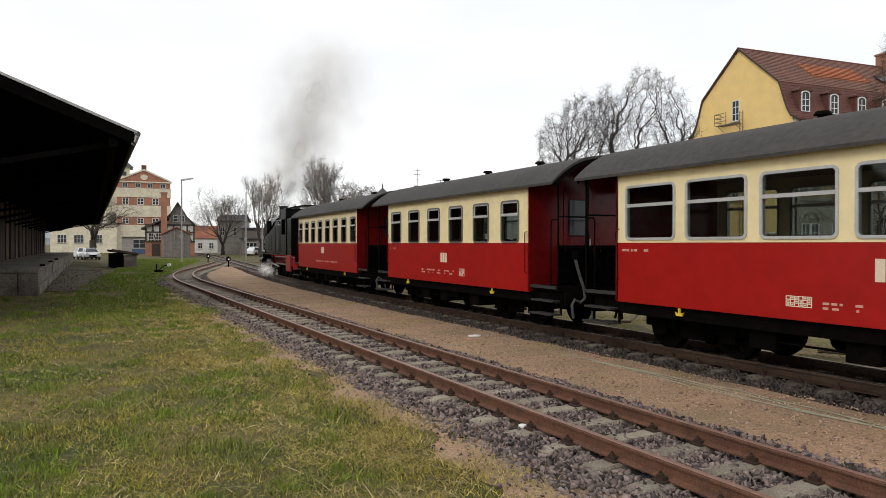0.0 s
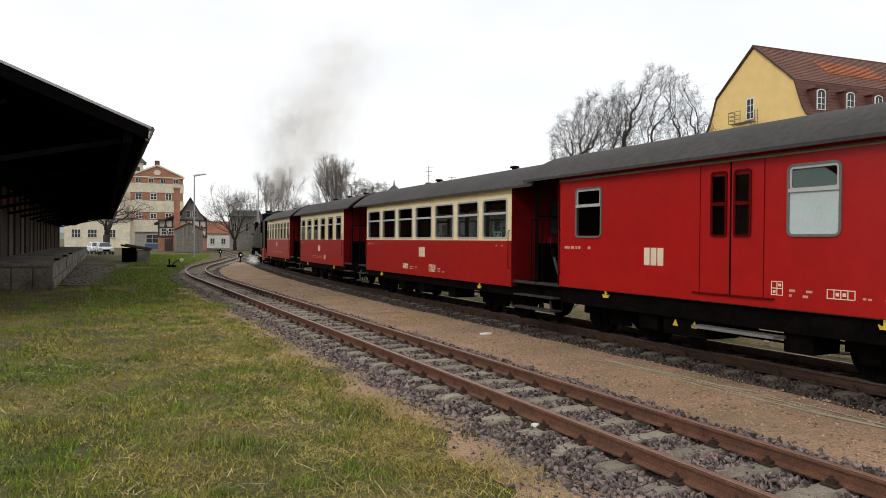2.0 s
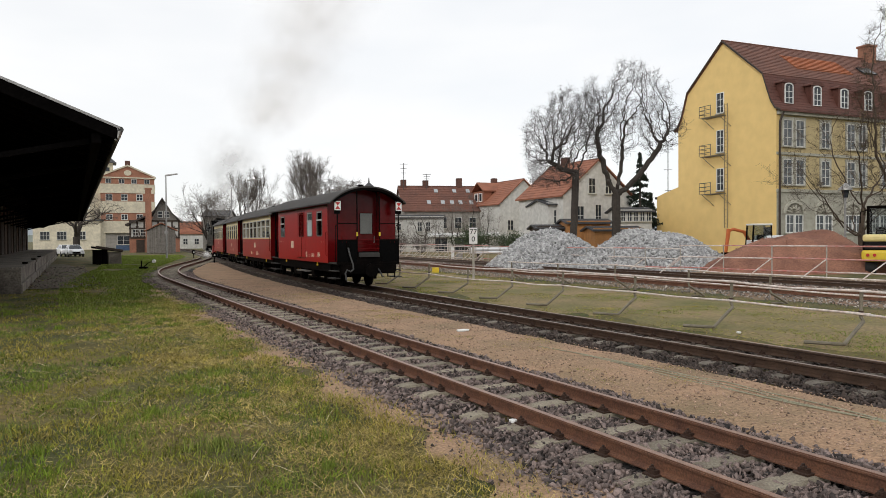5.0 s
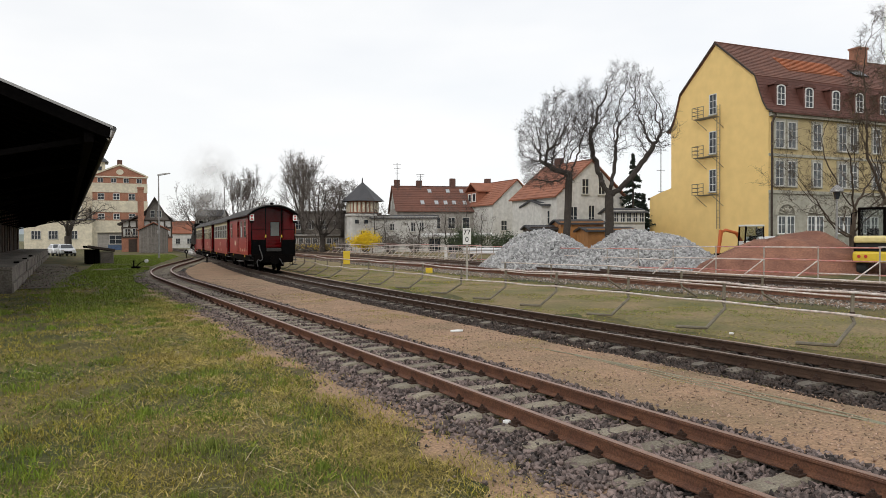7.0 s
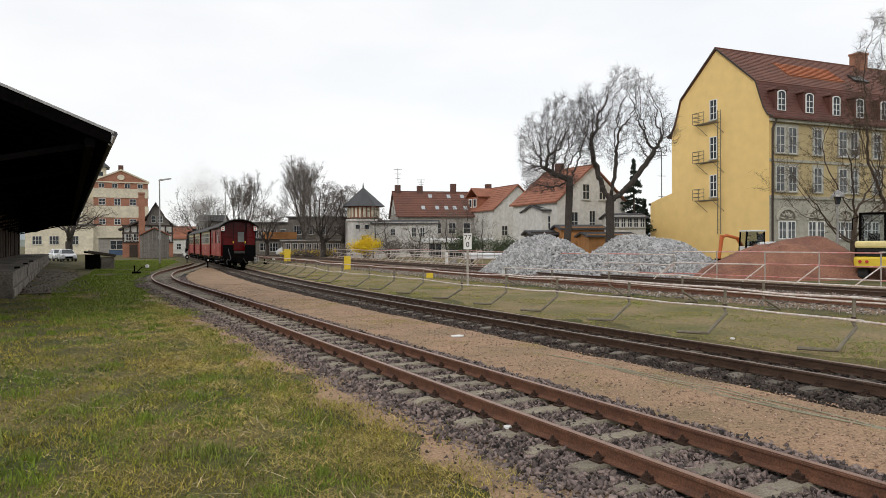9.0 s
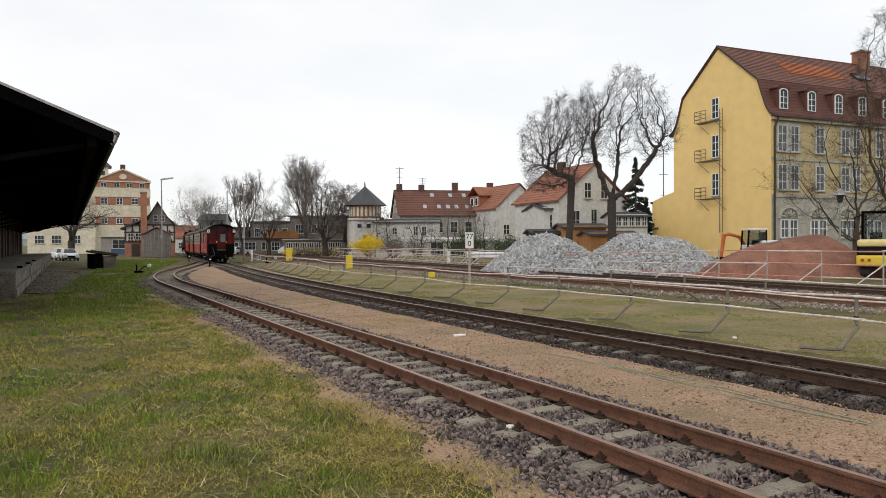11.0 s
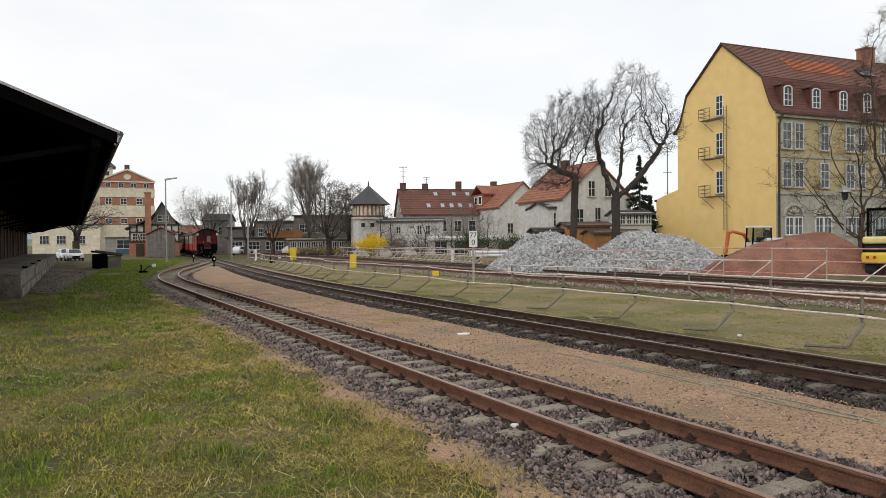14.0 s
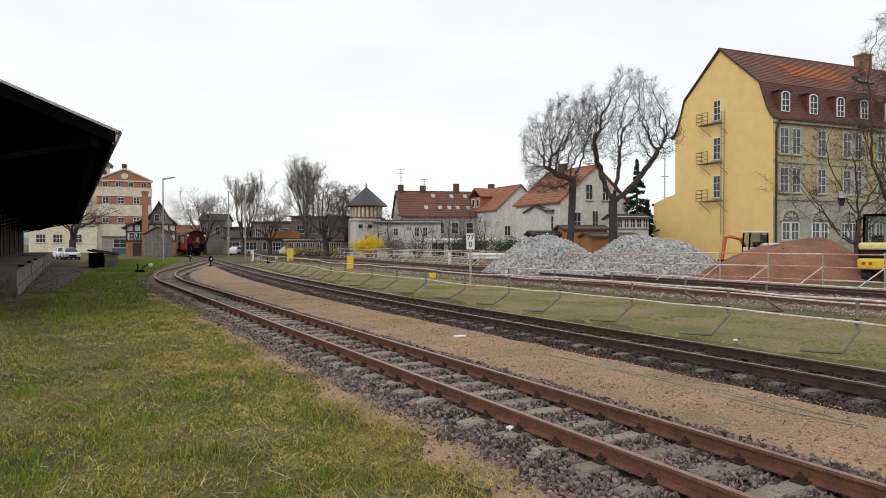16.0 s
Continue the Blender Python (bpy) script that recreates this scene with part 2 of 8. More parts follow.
M_TYRE = mat("black_rubber", (0.02, 0.02, 0.02), 0.8)
M_CARWHITE = mat("white_car_paint", (0.75, 0.76, 0.78), 0.25, scale=3, var=0.05, bump=0)
# Distance haze is mixed into the colours of hill and field.
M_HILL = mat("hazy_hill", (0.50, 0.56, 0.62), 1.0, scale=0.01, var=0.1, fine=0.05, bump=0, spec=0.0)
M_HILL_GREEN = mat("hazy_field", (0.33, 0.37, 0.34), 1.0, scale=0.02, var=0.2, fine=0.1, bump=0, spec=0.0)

# ---- building tools ----


class G:
    """A heap of vertices and faces."""

    def __init__(self):
        self.v, self.f = [], []

    def add(self, vs, fs):
        k = len(self.v)
        self.v += [tuple(p) for p in vs]
        self.f += [tuple(i + k for i in f) for f in fs]
        return self

    def box(self, x0, x1, y0, y1, z0, z1, m=None):
        vs = [Vector((x, y, z)) for x in (x0, x1) for y in (y0, y1) for z in (z0, z1)]
        if m:
            vs = [m @ p for p in vs]
        return self.add(vs, [(0, 1, 3, 2), (4, 6, 7, 5), (0, 4, 5, 1), (2, 3, 7, 6), (0, 2, 6, 4), (1, 5, 7, 3)])

    def prism(self, poly, axis, a, b):
        """A polygon pushed from a to b along an axis: x takes (y, z), y takes (x, z), z takes (x, y)."""
        put = {"x": lambda p, c: (c, p[0], p[1]), "y": lambda p, c: (p[0], c, p[1]), "z": lambda p, c: (p[0], p[1], c)}[axis]
        k = len(poly)
        vs = [put(p, a) for p in poly] + [put(p, b) for p in poly]
        fs = [tuple(range(k - 1, -1, -1)), tuple(range(k, 2 * k))]
        return self.add(vs, fs + [(i, (i + 1) % k, k + (i + 1) % k, k + i) for i in range(k)])

    def tube(self, pts, r, n=8, cap=True):
        pts = [Vector(p) for p in pts]
        rs = list(r) if isinstance(r, (list, tuple)) else [r] * len(pts)
        vs, fs = [], []
        side = None
        for i, p in enumerate(pts):
            d = (pts[min(i + 1, len(pts) - 1)] - pts[max(i - 1, 0)]).normalized()
            if side is None:
                side = d.orthogonal().normalized()
            side = (side - d * side.dot(d)).normalized()
            up = d.cross(side)
            for k in range(n):
                a = 2 * math.pi * k / n
                vs.append(p + (side * math.cos(a) + up * math.sin(a)) * rs[i])
        for i in range(len(pts) - 1):
            for k in range(n):
                a, b = i * n + k, i * n + (k + 1) % n
                fs.append((a, b, b + n, a + n))
        if cap:
            fs += [tuple(range(n - 1, -1, -1)), tuple(range((len(pts) - 1) * n, len(pts) * n))]
        return self.add(vs, fs)

    def ball(self, c, r, n=8, sz=1.0):
        c = Vector(c)
        vs = [c + Vector((r * math.sin(math.pi * i / n) * math.cos(2 * math.pi * j / (n * 2)), r * math.sin(math.pi * i / n) * math.sin(2 * math.pi * j / (n * 2)), r * sz * math.cos(math.pi * i / n))) for i in range(n + 1) for j in range(2 * n)]
        fs = [(i * 2 * n + j, (i + 1) * 2 * n + j, (i + 1) * 2 * n + (j + 1) % (2 * n), i * 2 * n + (j + 1) % (2 * n)) for i in range(n) for j in range(2 * n)]
        return self.add(vs, fs)

    def sweep(self, profile, line):
        """A closed (side, z) profile carried along a line of (x, y) points on the level."""
        k = len(profile)
        vs, fs = [], []
        for i, (x, y) in enumerate(line):
            a, b = line[max(i - 1, 0)], line[min(i + 1, len(line) - 1)]
            d = Vector((b[0] - a[0], b[1] - a[1])).normalized()
            vs += [(x + d.y * o, y - d.x * o, z) for o, z in profile]
        for i in range(len(line) - 1):
            fs += [(i * k + j, i * k + (j + 1) % k, (i + 1) * k + (j + 1) % k, (i + 1) * k + j) for j in range(k)]
        fs += [tuple(range(k)), tuple(range(len(line) * k - 1, (len(line) - 1) * k - 1, -1))]
        return self.add(vs, fs)

    def panel(self, ys, zs, holes, x0, x1):
        """An upright panel on a grid of lines, with whole cells left open."""
        ny, nz = len(ys), len(zs)
        vs = [(x, y, z) for x in (x0, x1) for y in ys for z in zs]
        at = lambda s, i, j: s * ny * nz + i * nz + j
        solid = lambda i, j: 0 <= i < ny - 1 and 0 <= j < nz - 1 and (i, j) not in holes
        fs = []
        for i in range(ny - 1):
            for j in range(nz - 1):
                if not solid(i, j):
                    continue
                for s in (0, 1):
                    fs.append((at(s, i, j), at(s, i + 1, j), at(s, i + 1, j + 1), at(s, i, j + 1)))
                for (di, dj), (a, b) in (((-1, 0), ((i, j), (i, j + 1))), ((1, 0), ((i + 1, j), (i + 1, j + 1))), ((0, -1), ((i, j), (i + 1, j))), ((0, 1), ((i, j + 1), (i + 1, j + 1)))):
                    if not solid(i + di, j + dj):
                        fs.append((at(0, *a), at(0, *b), at(1, *b), at(1, *a)))
        return self.add(vs, fs)

    def moved(self, m):
        self.v = [tuple(m @ Vector(p)) for p in self.v]
        return self

    def mesh(self, name, material, smooth=False):
        me = bpy.data.meshes.new(name)
        me.from_pydata(self.v, [], self.f)
        me.materials.append(material)
        if smooth:
            me.shade_smooth()
        bm = bmesh.new()
        bm.from_mesh(me)
        if len(bm.faces) < 20000:
            bmesh.ops.recalc_face_normals(bm, faces=bm.faces)
        bm.to_mesh(me)
        bm.free()
        if smooth:
            me.set_sharp_from_angle(angle=radians(40))
        return me


def part(name, g, material, parent=None, label="", smooth=False, at=None, bevel=0.0):
    """One mesh object, under a thing or a part if one is given."""
    ob = new(name, g if isinstance(g, bpy.types.Mesh) else g.mesh(name, material, smooth))
    if parent:
        ob.parent = parent
    if at is not None:
        ob.matrix_basis = at
    if label:
        ob["label"] = label
    if bevel:
        b = ob.modifiers.new("edge", "BEVEL")
        b.width, b.segments, b.limit_method = bevel, 2, "ANGLE"
    return ob


def thing(name, label, category, group="", at=None):
    ob = new(name)
    ob.empty_display_size = 0.3
    if at is not None:
        ob.matrix_basis = at
    return tagged(ob, label, category, group)


def fast_mesh(name, verts, faces, material):
    """A mesh from arrays of vertices and of triangles."""
    me = bpy.data.meshes.new(name)
    me.vertices.add(len(verts))
    me.vertices.foreach_set("co", np.asarray(verts, np.float32).ravel())
    me.loops.add(faces.size)
    me.loops.foreach_set("vertex_index", np.asarray(faces, np.int32).ravel())
    me.polygons.add(len(faces))
    me.polygons.foreach_set("loop_start", np.arange(0, faces.size, faces.shape[1], dtype=np.int32))
    me.materials.append(material)
    me.update(calc_edges=True)
    return me


def cross(X, Y):
    """From metres right of and ahead of the camera's main line to the yard's axes."""
    a = radians(28.6)
    return X * math.cos(a) + Y * math.sin(a), -X * math.sin(a) + Y * math.cos(a)


# ---- the tracks' lines ----


def line_main(y):
    """x of the track on which the train runs."""
    k, y0, y1, y2 = 0.00165, 14.0, 46.0, 110.0
    a = min(max(y, y0), y1) - y0
    x = 9.46 + k * a * a + 2 * k * (y1 - y0) * max(min(y, y2) - y1, 0)
    if y > y2:
        b = min(y - y2, 50)
        x += 0.1056 * (b - b * b / 100)
    return x


def line_siding(y):
    """x of the near track, which swings across to join the main one."""
    if y < 34:
        return 4.76
    if y < 52:
        return 4.76 + 0.0075 * (y - 34) ** 2
    if y < 63:
        return 7.19 + 0.27 * (y - 52)
    b = min(y, 76) - 63
    return 10.16 + 0.27 * b - 0.0031 * b * b + (line_main(y) - line_main(76) if y > 76 else 0)


def along(f, y0, y1, step=1.0, off=0.0):
    k = max(2, int((y1 - y0) / step) + 1)
    return [(f(y0 + (y1 - y0) * i / (k - 1)) + off, y0 + (y1 - y0) * i / (k - 1)) for i in range(k)]

# ---- ground ----
def relief(x, y):
    near = max(0.0, 1 - max(abs(x) - 25, abs(y - 25) - 40, 0) / 30)
    return -0.24 + near * (0.05 * noise.noise((x * 0.35, y * 0.35, 0)) + 0.03 * noise.noise((x * 1.7, y * 1.7, 3)))


def ground():
    xs = [-2500, -700, -250, -120, -60, -30, -18] + [-12 + 0.75 * i for i in range(8)] + [-6 + 0.3 * i for i in range(40)] + [6 + 0.75 * i for i in range(13)] + [18, 22, 27, 34, 45, 70, 120, 250, 700, 2500]
    ys = [-2500, -700, -150, -50, -25, -12] + [-6 + 0.75 * i for i in range(10)] + [1.5 + 0.3 * i for i in range(60)] + [19.5 + 0.75 * i for i in range(30)] + [45, 50, 57, 66, 80, 100, 140, 220, 500, 1200, 2600]
    vs = [(x, y, relief(x, y)) for x in xs for y in ys]
    k = len(ys)
    fs = [(i * k + j, (i + 1) * k + j, (i + 1) * k + j + 1, i * k + j + 1) for i in range(len(xs) - 1) for j in range(k - 1)]
    ob = part("ground", G().add(vs, fs), M_GRASS, smooth=True)
    tagged(ob, "patchy spring grass on uneven yard ground", "ground", kind="structure")


def sheet(name, label, left, right, y0, y1, z, material, step=1.0, rough=0.12, category="ground"):
    """A thin ragged-edged layer of ground between two lines."""
    k = int((y1 - y0) / step) + 1
    vs, fs = [], []
    cols = 6
    for i in range(k):
        y = y0 + (y1 - y0) * i / (k - 1)
        a, b = left(y) + rough * noise.noise((y * 1.3, 7, z)) * 2, right(y) + rough * noise.noise((y * 1.1, 3, z)) * 2
        for c in range(cols + 1):
            x = a + (b - a) * c / cols
            vs.append((x, y, (z if 0 < c < cols else -0.30) + 0.012 * noise.noise((x * 2, y * 2, 1))))
    for i in range(k - 1):
        fs += [(i * (cols + 1) + c, i * (cols + 1) + c + 1, (i + 1) * (cols + 1) + c + 1, (i + 1) * (cols + 1) + c) for c in range(cols)]
    return tagged(part(name, G().add(vs, fs), material, smooth=True), label, category, kind="structure")


ground()
sheet("sand_strip", "reddish sand strip between the two tracks", lambda y: line_siding(y) + 0.9, lambda y: line_main(y) - 0.9, -14, 62, -0.19, M_SAND, 0.5)
sheet("sand_verge", "narrow reddish sand verge beside the ballast", lambda y: line_siding(y) - 1.85 + 0.42 * noise.noise((y * 0.55, 8, 1)) + 0.18 * noise.noise((y * 2.6, 1, 1)) + 0.14 * noise.noise((y * 8, 1, 4)), lambda y: line_siding(y) - 0.8, -8, 30, -0.212, M_SAND, 0.08, 0.16)
sheet("worn_grass_strip", "worn yellowish grass beyond the running track", lambda y: line_main(y) + 1.5, lambda y: line_main(y) + 9.4, -14, 70, -0.195, M_WORN, 0.7, 0.2)
sheet("dirt_yard", "brown dirt and gravel under the far sidings", lambda y: 18.7 + max(0, y - 40) * 0.10, lambda y: 33 + max(0, y - 40) * 0.1, -20, 120, -0.185, M_DIRT, 1.0, 0.4)
sheet("dry_bank", "dry brown grass bank beyond the far sidings", lambda y: 33.4 + max(0, y - 40) * 0.1, lambda y: 62, 55, 135, -0.19, M_WORN, 1.5, 0.5)
sheet("dirt_edge", "sandy strip beyond the running track", lambda y: line_main(y) + 0.9, lambda y: line_main(y) + 1.75, -14, 60, -0.185, M_SAND, 0.5)
sheet("earth_patch", "dark bare earth beside the loading platform", lambda y: -1.4, lambda y: 1.6 - abs(y - 48) * 0.06, 33, 66, -0.198, M_DARKDIRT, 0.6, 0.5)

# ---- tracks ----
RAIL_PROFILE = [(-0.060, -0.150), (0.060, -0.150), (0.060, -0.138), (0.009, -0.118), (0.009, -0.042), (0.033, -0.034), (0.033, -0.003), (-0.033, -0.003), (-0.033, -0.034), (-0.009, -0.042), (-0.009, -0.118), (-0.060, -0.138)]
HEAD_PROFILE = [(-0.0335, -0.016), (0.0335, -0.016), (0.031, -0.003), (0.022, 0.0), (-0.022, 0.0), (-0.031, -0.003)]


def worn_sleeper(seed, material):
    """A timber with a split, uneven top and rounded ends."""
    rng = random.Random(seed)
    g = G()
    n, cols = 14, (-0.105, -0.09, -0.03, 0.04, 0.09, 0.105)
    vs = []
    for i in range(n + 1):
        x = -0.95 + 1.9 * i / n + rng.uniform(-0.02, 0.02) * (0 < i < n)
        near_rail = abs(abs(x) - 0.53) < 0.2
        end = 0.02 if i in (0, n) else 0.0
        for c, y in enumerate(cols):
            low = 0.03 if c in (0, 5) else 0.0
            z = -0.153 - low - end + (0 if near_rail else rng.uniform(-0.016, 0.0)) * (0.4 if c in (2, 3) else 1)
            vs.append((x, y * (1 - end) + rng.uniform(-0.008, 0.008), z))
    k = len(cols)
    fs = [(i * k + c, (i + 1) * k + c, (i + 1) * k + c + 1, i * k + c + 1) for i in range(n) for c in range(k - 1)]
    m = len(vs)
    vs += [(x, y, -0.30) for x in (-0.95, 0.95) for y in (-0.115, 0.115)]
    fs += [tuple(range(k)) + (m + 1, m), tuple(n * k + c for c in range(k - 1, -1, -1)) + (m + 2, m + 3)]
    fs += [tuple(i * k for i in range(n, -1, -1)) + (m, m + 2), tuple(i * k + k - 1 for i in range(n + 1)) + (m + 3, m + 1)]
    return g.add(vs, fs).mesh("sleeper", material)


SLEEPER = [worn_sleeper(i, M_SLEEPER) for i in range(4)]
SLEEPER_D = [worn_sleeper(i + 4, M_SLEEPER_DARK) for i in range(3)]


def chair(material):
    """A base plate with two bolted clips."""
    g = G().box(-0.14, 0.14, -0.065, 0.065, -0.152, -0.136)
    for x in (-0.085, 0.085):
        g.box(x - 0.028, x + 0.028, -0.04, 0.04, -0.14, -0.105)
        g.tube([(x * 1.15, 0, -0.14), (x * 1.15, 0, -0.065)], 0.014, 6)
        g.tube([(x * 1.15, 0, -0.108), (x * 1.15, 0, -0.085)], 0.028, 6)
    return g.mesh("rail_fastening", material)


CLIP = chair(M_CLIP)


def track(name, label, f, y0, y1, body, head, sleeper, spacing=0.6, detail=None, bed=None, gauge=1.06):
    t = thing(name, label, "railway track", "tracks of the yard")
    for side in (-gauge / 2, gauge / 2):
        r = part("rail", G().sweep(RAIL_PROFILE, along(f, y0, y1, 0.8, side)), body, t)
        part("rail_head", G().sweep(HEAD_PROFILE, along(f, y0, y1, 0.8, side)), head, r, "worn running surface")
    y, k = y0 + 0.2, 0
    rng = random.Random(name)
    while y < y1 and k < 290:
        slope = math.degrees(math.atan(f(y + 0.5) - f(y - 0.5)))
        m = pose(f(y) + rng.uniform(-0.03, 0.03), y, rng.uniform(-0.012, 0.004), 0, 0, -slope + rng.uniform(-1.2, 1.2))
        s = part("sleeper", sleeper[k % len(sleeper)], None, t, at=m)
        if detail and detail[0] < y < detail[1]:
            for side in (-gauge / 2, gauge / 2):
                part("rail_fastening", CLIP, None, s, at=pose(side, 0, 0))
        y += spacing * rng.uniform(0.94, 1.06)
        k += 1
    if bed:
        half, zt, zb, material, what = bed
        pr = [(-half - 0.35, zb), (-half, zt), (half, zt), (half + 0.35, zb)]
        b = part("shaded_ballast_bed", G().sweep(pr, along(f, y0, y1, 0.8)), material)
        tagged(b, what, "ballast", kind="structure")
    return t


track("railway_track", "rusty narrow-gauge siding on grey ballast with weathered sleepers", line_siding, -8, 75, M_RUST, M_RAILHEAD, SLEEPER, detail=(2, 26), bed=(1.25, -0.225, -0.31, M_BED, "ballast bed under the siding, near-black for the shade between its stones"))
track("railway_track", "dark sooty narrow-gauge running track on oily sleepers", line_main, -16, 150, M_DARKRAIL, M_RAILHEAD2, SLEEPER_D, detail=(2, 22), bed=(1.05, -0.222, -0.31, M_BED_DARK, "sooty ballast bed under the running track, near-black for shade between stones"))


def stones(name, label, f, y0, y1, inner, outer, count, size, material, power=2.0, zt=-0.175, avoid=0.0, seed=1):
    """Loose angular stones over a track bed, thicker towards the near end."""
    rng = np.random.default_rng(seed)
    y = y0 + (y1 - y0) * rng.random(count) ** power
    o = rng.uniform(inner, outer, count)
    keep = np.abs(np.abs(o) - 0.53) > 0.075
    y, o = y[keep], o[keep]
    x = np.array([f(v) for v in y]) + o
    edge = np.clip(np.abs(o) - 1.0, 0, 1)
    lump = np.array([noise.noise((a * 2.3, b * 2.3, 4)) for a, b in zip(x, y)])
    z = zt - edge * 0.07 + rng.uniform(-0.035, 0.008, len(y)) + lump * 0.024
    return scatter(name, label, np.stack([x, y, z], 1), size, material, rng, "ballast")


ROCK_V = np.array([(-1, -0.7, -0.6), (1, -0.8, -0.5), (0.8, 0.9, -0.6), (-0.8, 0.8, -0.5), (-0.6, -0.5, 0.6), (0.7, -0.4, 0.5), (0.5, 0.6, 0.7), (-0.5, 0.5, 0.45)])
ROCK_F = np.array([(4, 5, 6), (4, 6, 7), (0, 1, 5), (0, 5, 4), (1, 2, 6), (1, 6, 5), (2, 3, 7), (2, 7, 6), (3, 0, 4), (3, 4, 7), (0, 2, 1), (0, 3, 2)])


def scatter(name, label, where, size, material, rng, category):
    k = len(where)
    v = ROCK_V[None] + rng.uniform(-0.38, 0.38, (k, 8, 3))
    v *= size * np.clip(rng.lognormal(0, 0.34, (k, 1, 1)), 0.4, 1.7) * np.stack([rng.uniform(0.9, 1.5, (k, 1)), rng.uniform(0.6, 1.0, (k, 1)), rng.uniform(0.4, 0.8, (k, 1))], 2)
    q = rng.normal(size=(k, 4))
    q /= np.linalg.norm(q, axis=1)[:, None]
    w, a, b, c = q.T
    r = np.stack([1 - 2 * (b * b + c * c), 2 * (a * b - c * w), 2 * (a * c + b * w), 2 * (a * b + c * w), 1 - 2 * (a * a + c * c), 2 * (b * c - a * w), 2 * (a * c - b * w), 2 * (b * c + a * w), 1 - 2 * (a * a + b * b)], 1).reshape(k, 3, 3)
    v = np.einsum("kij,knj->kni", r, v) + where[:, None, :]
    f = ROCK_F[None] + (np.arange(k) * 8)[:, None, None]
    ob = new(name, fast_mesh(name, v.reshape(-1, 3), f.reshape(-1, 3), material))
    return tagged(ob, label, category, kind="stuff")


stones("ballast_stones", "grey and purplish crushed stones of the siding", line_siding, 1.5, 45, -1.42, 1.36, 88000, 0.0235, M_STONE, 1.9, zt=-0.190, seed=1)
stones("ballast_stones", "grey crushed stones of the siding behind the lawn", line_siding, -8, 1.5, -1.42, 1.36, 12000, 0.0245, M_STONE, 1.0, zt=-0.190, seed=21)
stones("ballast_stones", "sooty dark crushed stones of the running track", line_main, 1.0, 60, -1.32, 1.25, 52000, 0.0245, M_STONE_DARK, 1.7, zt=-0.184, seed=2)
stones("ballast_stones", "sooty stones of the running track behind the lawn", line_main, -15, 1.0, -1.32, 1.25, 11000, 0.0245, M_STONE_DARK, 1.0, zt=-0.184, seed=22)


def blades(name, label, count, place, material, h0, h1, width, seed, lean=0.5, lift=0.0):
    """Grass blades as bent slivers."""
    rng = np.random.default_rng(seed)
    x, y, s = place(rng, count)
    k = len(x)
    z = np.array([relief(a, b) for a, b in zip(x, y)]) - 0.01 + lift
    h = rng.uniform(h0, h1, k) * s
    a = rng.uniform(0, 2 * np.pi, k)
    dx, dy = np.cos(a), np.sin(a)
    l = rng.uniform(0.1, 1, k) * lean * h
    b = rng.uniform(0, 2 * np.pi, k)
    lx, ly = np.cos(b) * l, np.sin(b) * l
    w = width * rng.uniform(0.6, 1.4, k) * (1 + np.abs(y) / 14)
    p0 = np.stack([x - dx * w, y - dy * w, z], 1)
    p1 = np.stack([x + dx * w, y + dy * w, z], 1)
    p2 = np.stack([x + dx * w * 0.7 + lx * 0.4, y + dy * w * 0.7 + ly * 0.4, z + h * 0.6], 1)
    p3 = np.stack([x - dx * w * 0.7 + lx * 0.4, y - dy * w * 0.7 + ly * 0.4, z + h * 0.6], 1)
    p4 = np.stack([x + lx, y + ly, z + h], 1)
    v = np.stack([p0, p1, p2, p3, p4], 1).reshape(-1, 3)
    base = (np.arange(k) * 5)[:, None, None]
    f = (np.array([(0, 1, 2), (0, 2, 3), (3, 2, 4)])[None] + base).reshape(-1, 3)
    return tagged(new(name, fast_mesh(name, v, f, material)), label, "grass", kind="stuff")


def lawn(rng, count):
    y = 1.0 + 48 * rng.random(count) ** 2.3
    x = rng.uniform(-1, 0, count) * (4 + y * 0.5) + 2.85 - 0.9 * rng.random(count) ** 4 + rng.normal(0, 0.16, count)
    clump = np.array([noise.noise((a * 0.9, b * 0.9, 5)) + 0.5 * noise.noise((a * 3.1, b * 3.1, 9)) for a, b in zip(x, y)])
    keep = clump > rng.uniform(-0.75, 0.25, count) - 0.1
    return x[keep], y[keep], (0.75 + 0.8 * np.clip(clump, -0.3, 0.8))[keep]


def back_lawn(rng, count):
    y = -9 + 10.6 * rng.random(count)
    x = rng.uniform(-7, 2.85, count) + rng.normal(0, 0.15, count)
    clump = np.array([noise.noise((a * 0.9, b * 0.9, 5)) + 0.5 * noise.noise((a * 3.1, b * 3.1, 9)) for a, b in zip(x, y)])
    keep = clump > rng.uniform(-0.75, 0.25, count)
    return x[keep], y[keep], (0.75 + 0.8 * np.clip(clump, -0.3, 0.8))[keep]


def near_lawn(rng, count):
    y = 1.5 + 13 * rng.random(count) ** 1.5
    x = rng.uniform(-1, 0, count) * (3 + y * 0.45) + 2.8 + rng.normal(0, 0.15, count)
    clump = np.array([noise.noise((a * 1.7, b * 1.7, 35)) + 0.6 * noise.noise((a * 6, b * 6, 39)) for a, b in zip(x, y)])
    keep = clump > rng.uniform(-0.6, 0.5, count)
    return x[keep], y[keep], (0.8 + 0.6 * np.clip(clump, 0, 0.8))[keep]


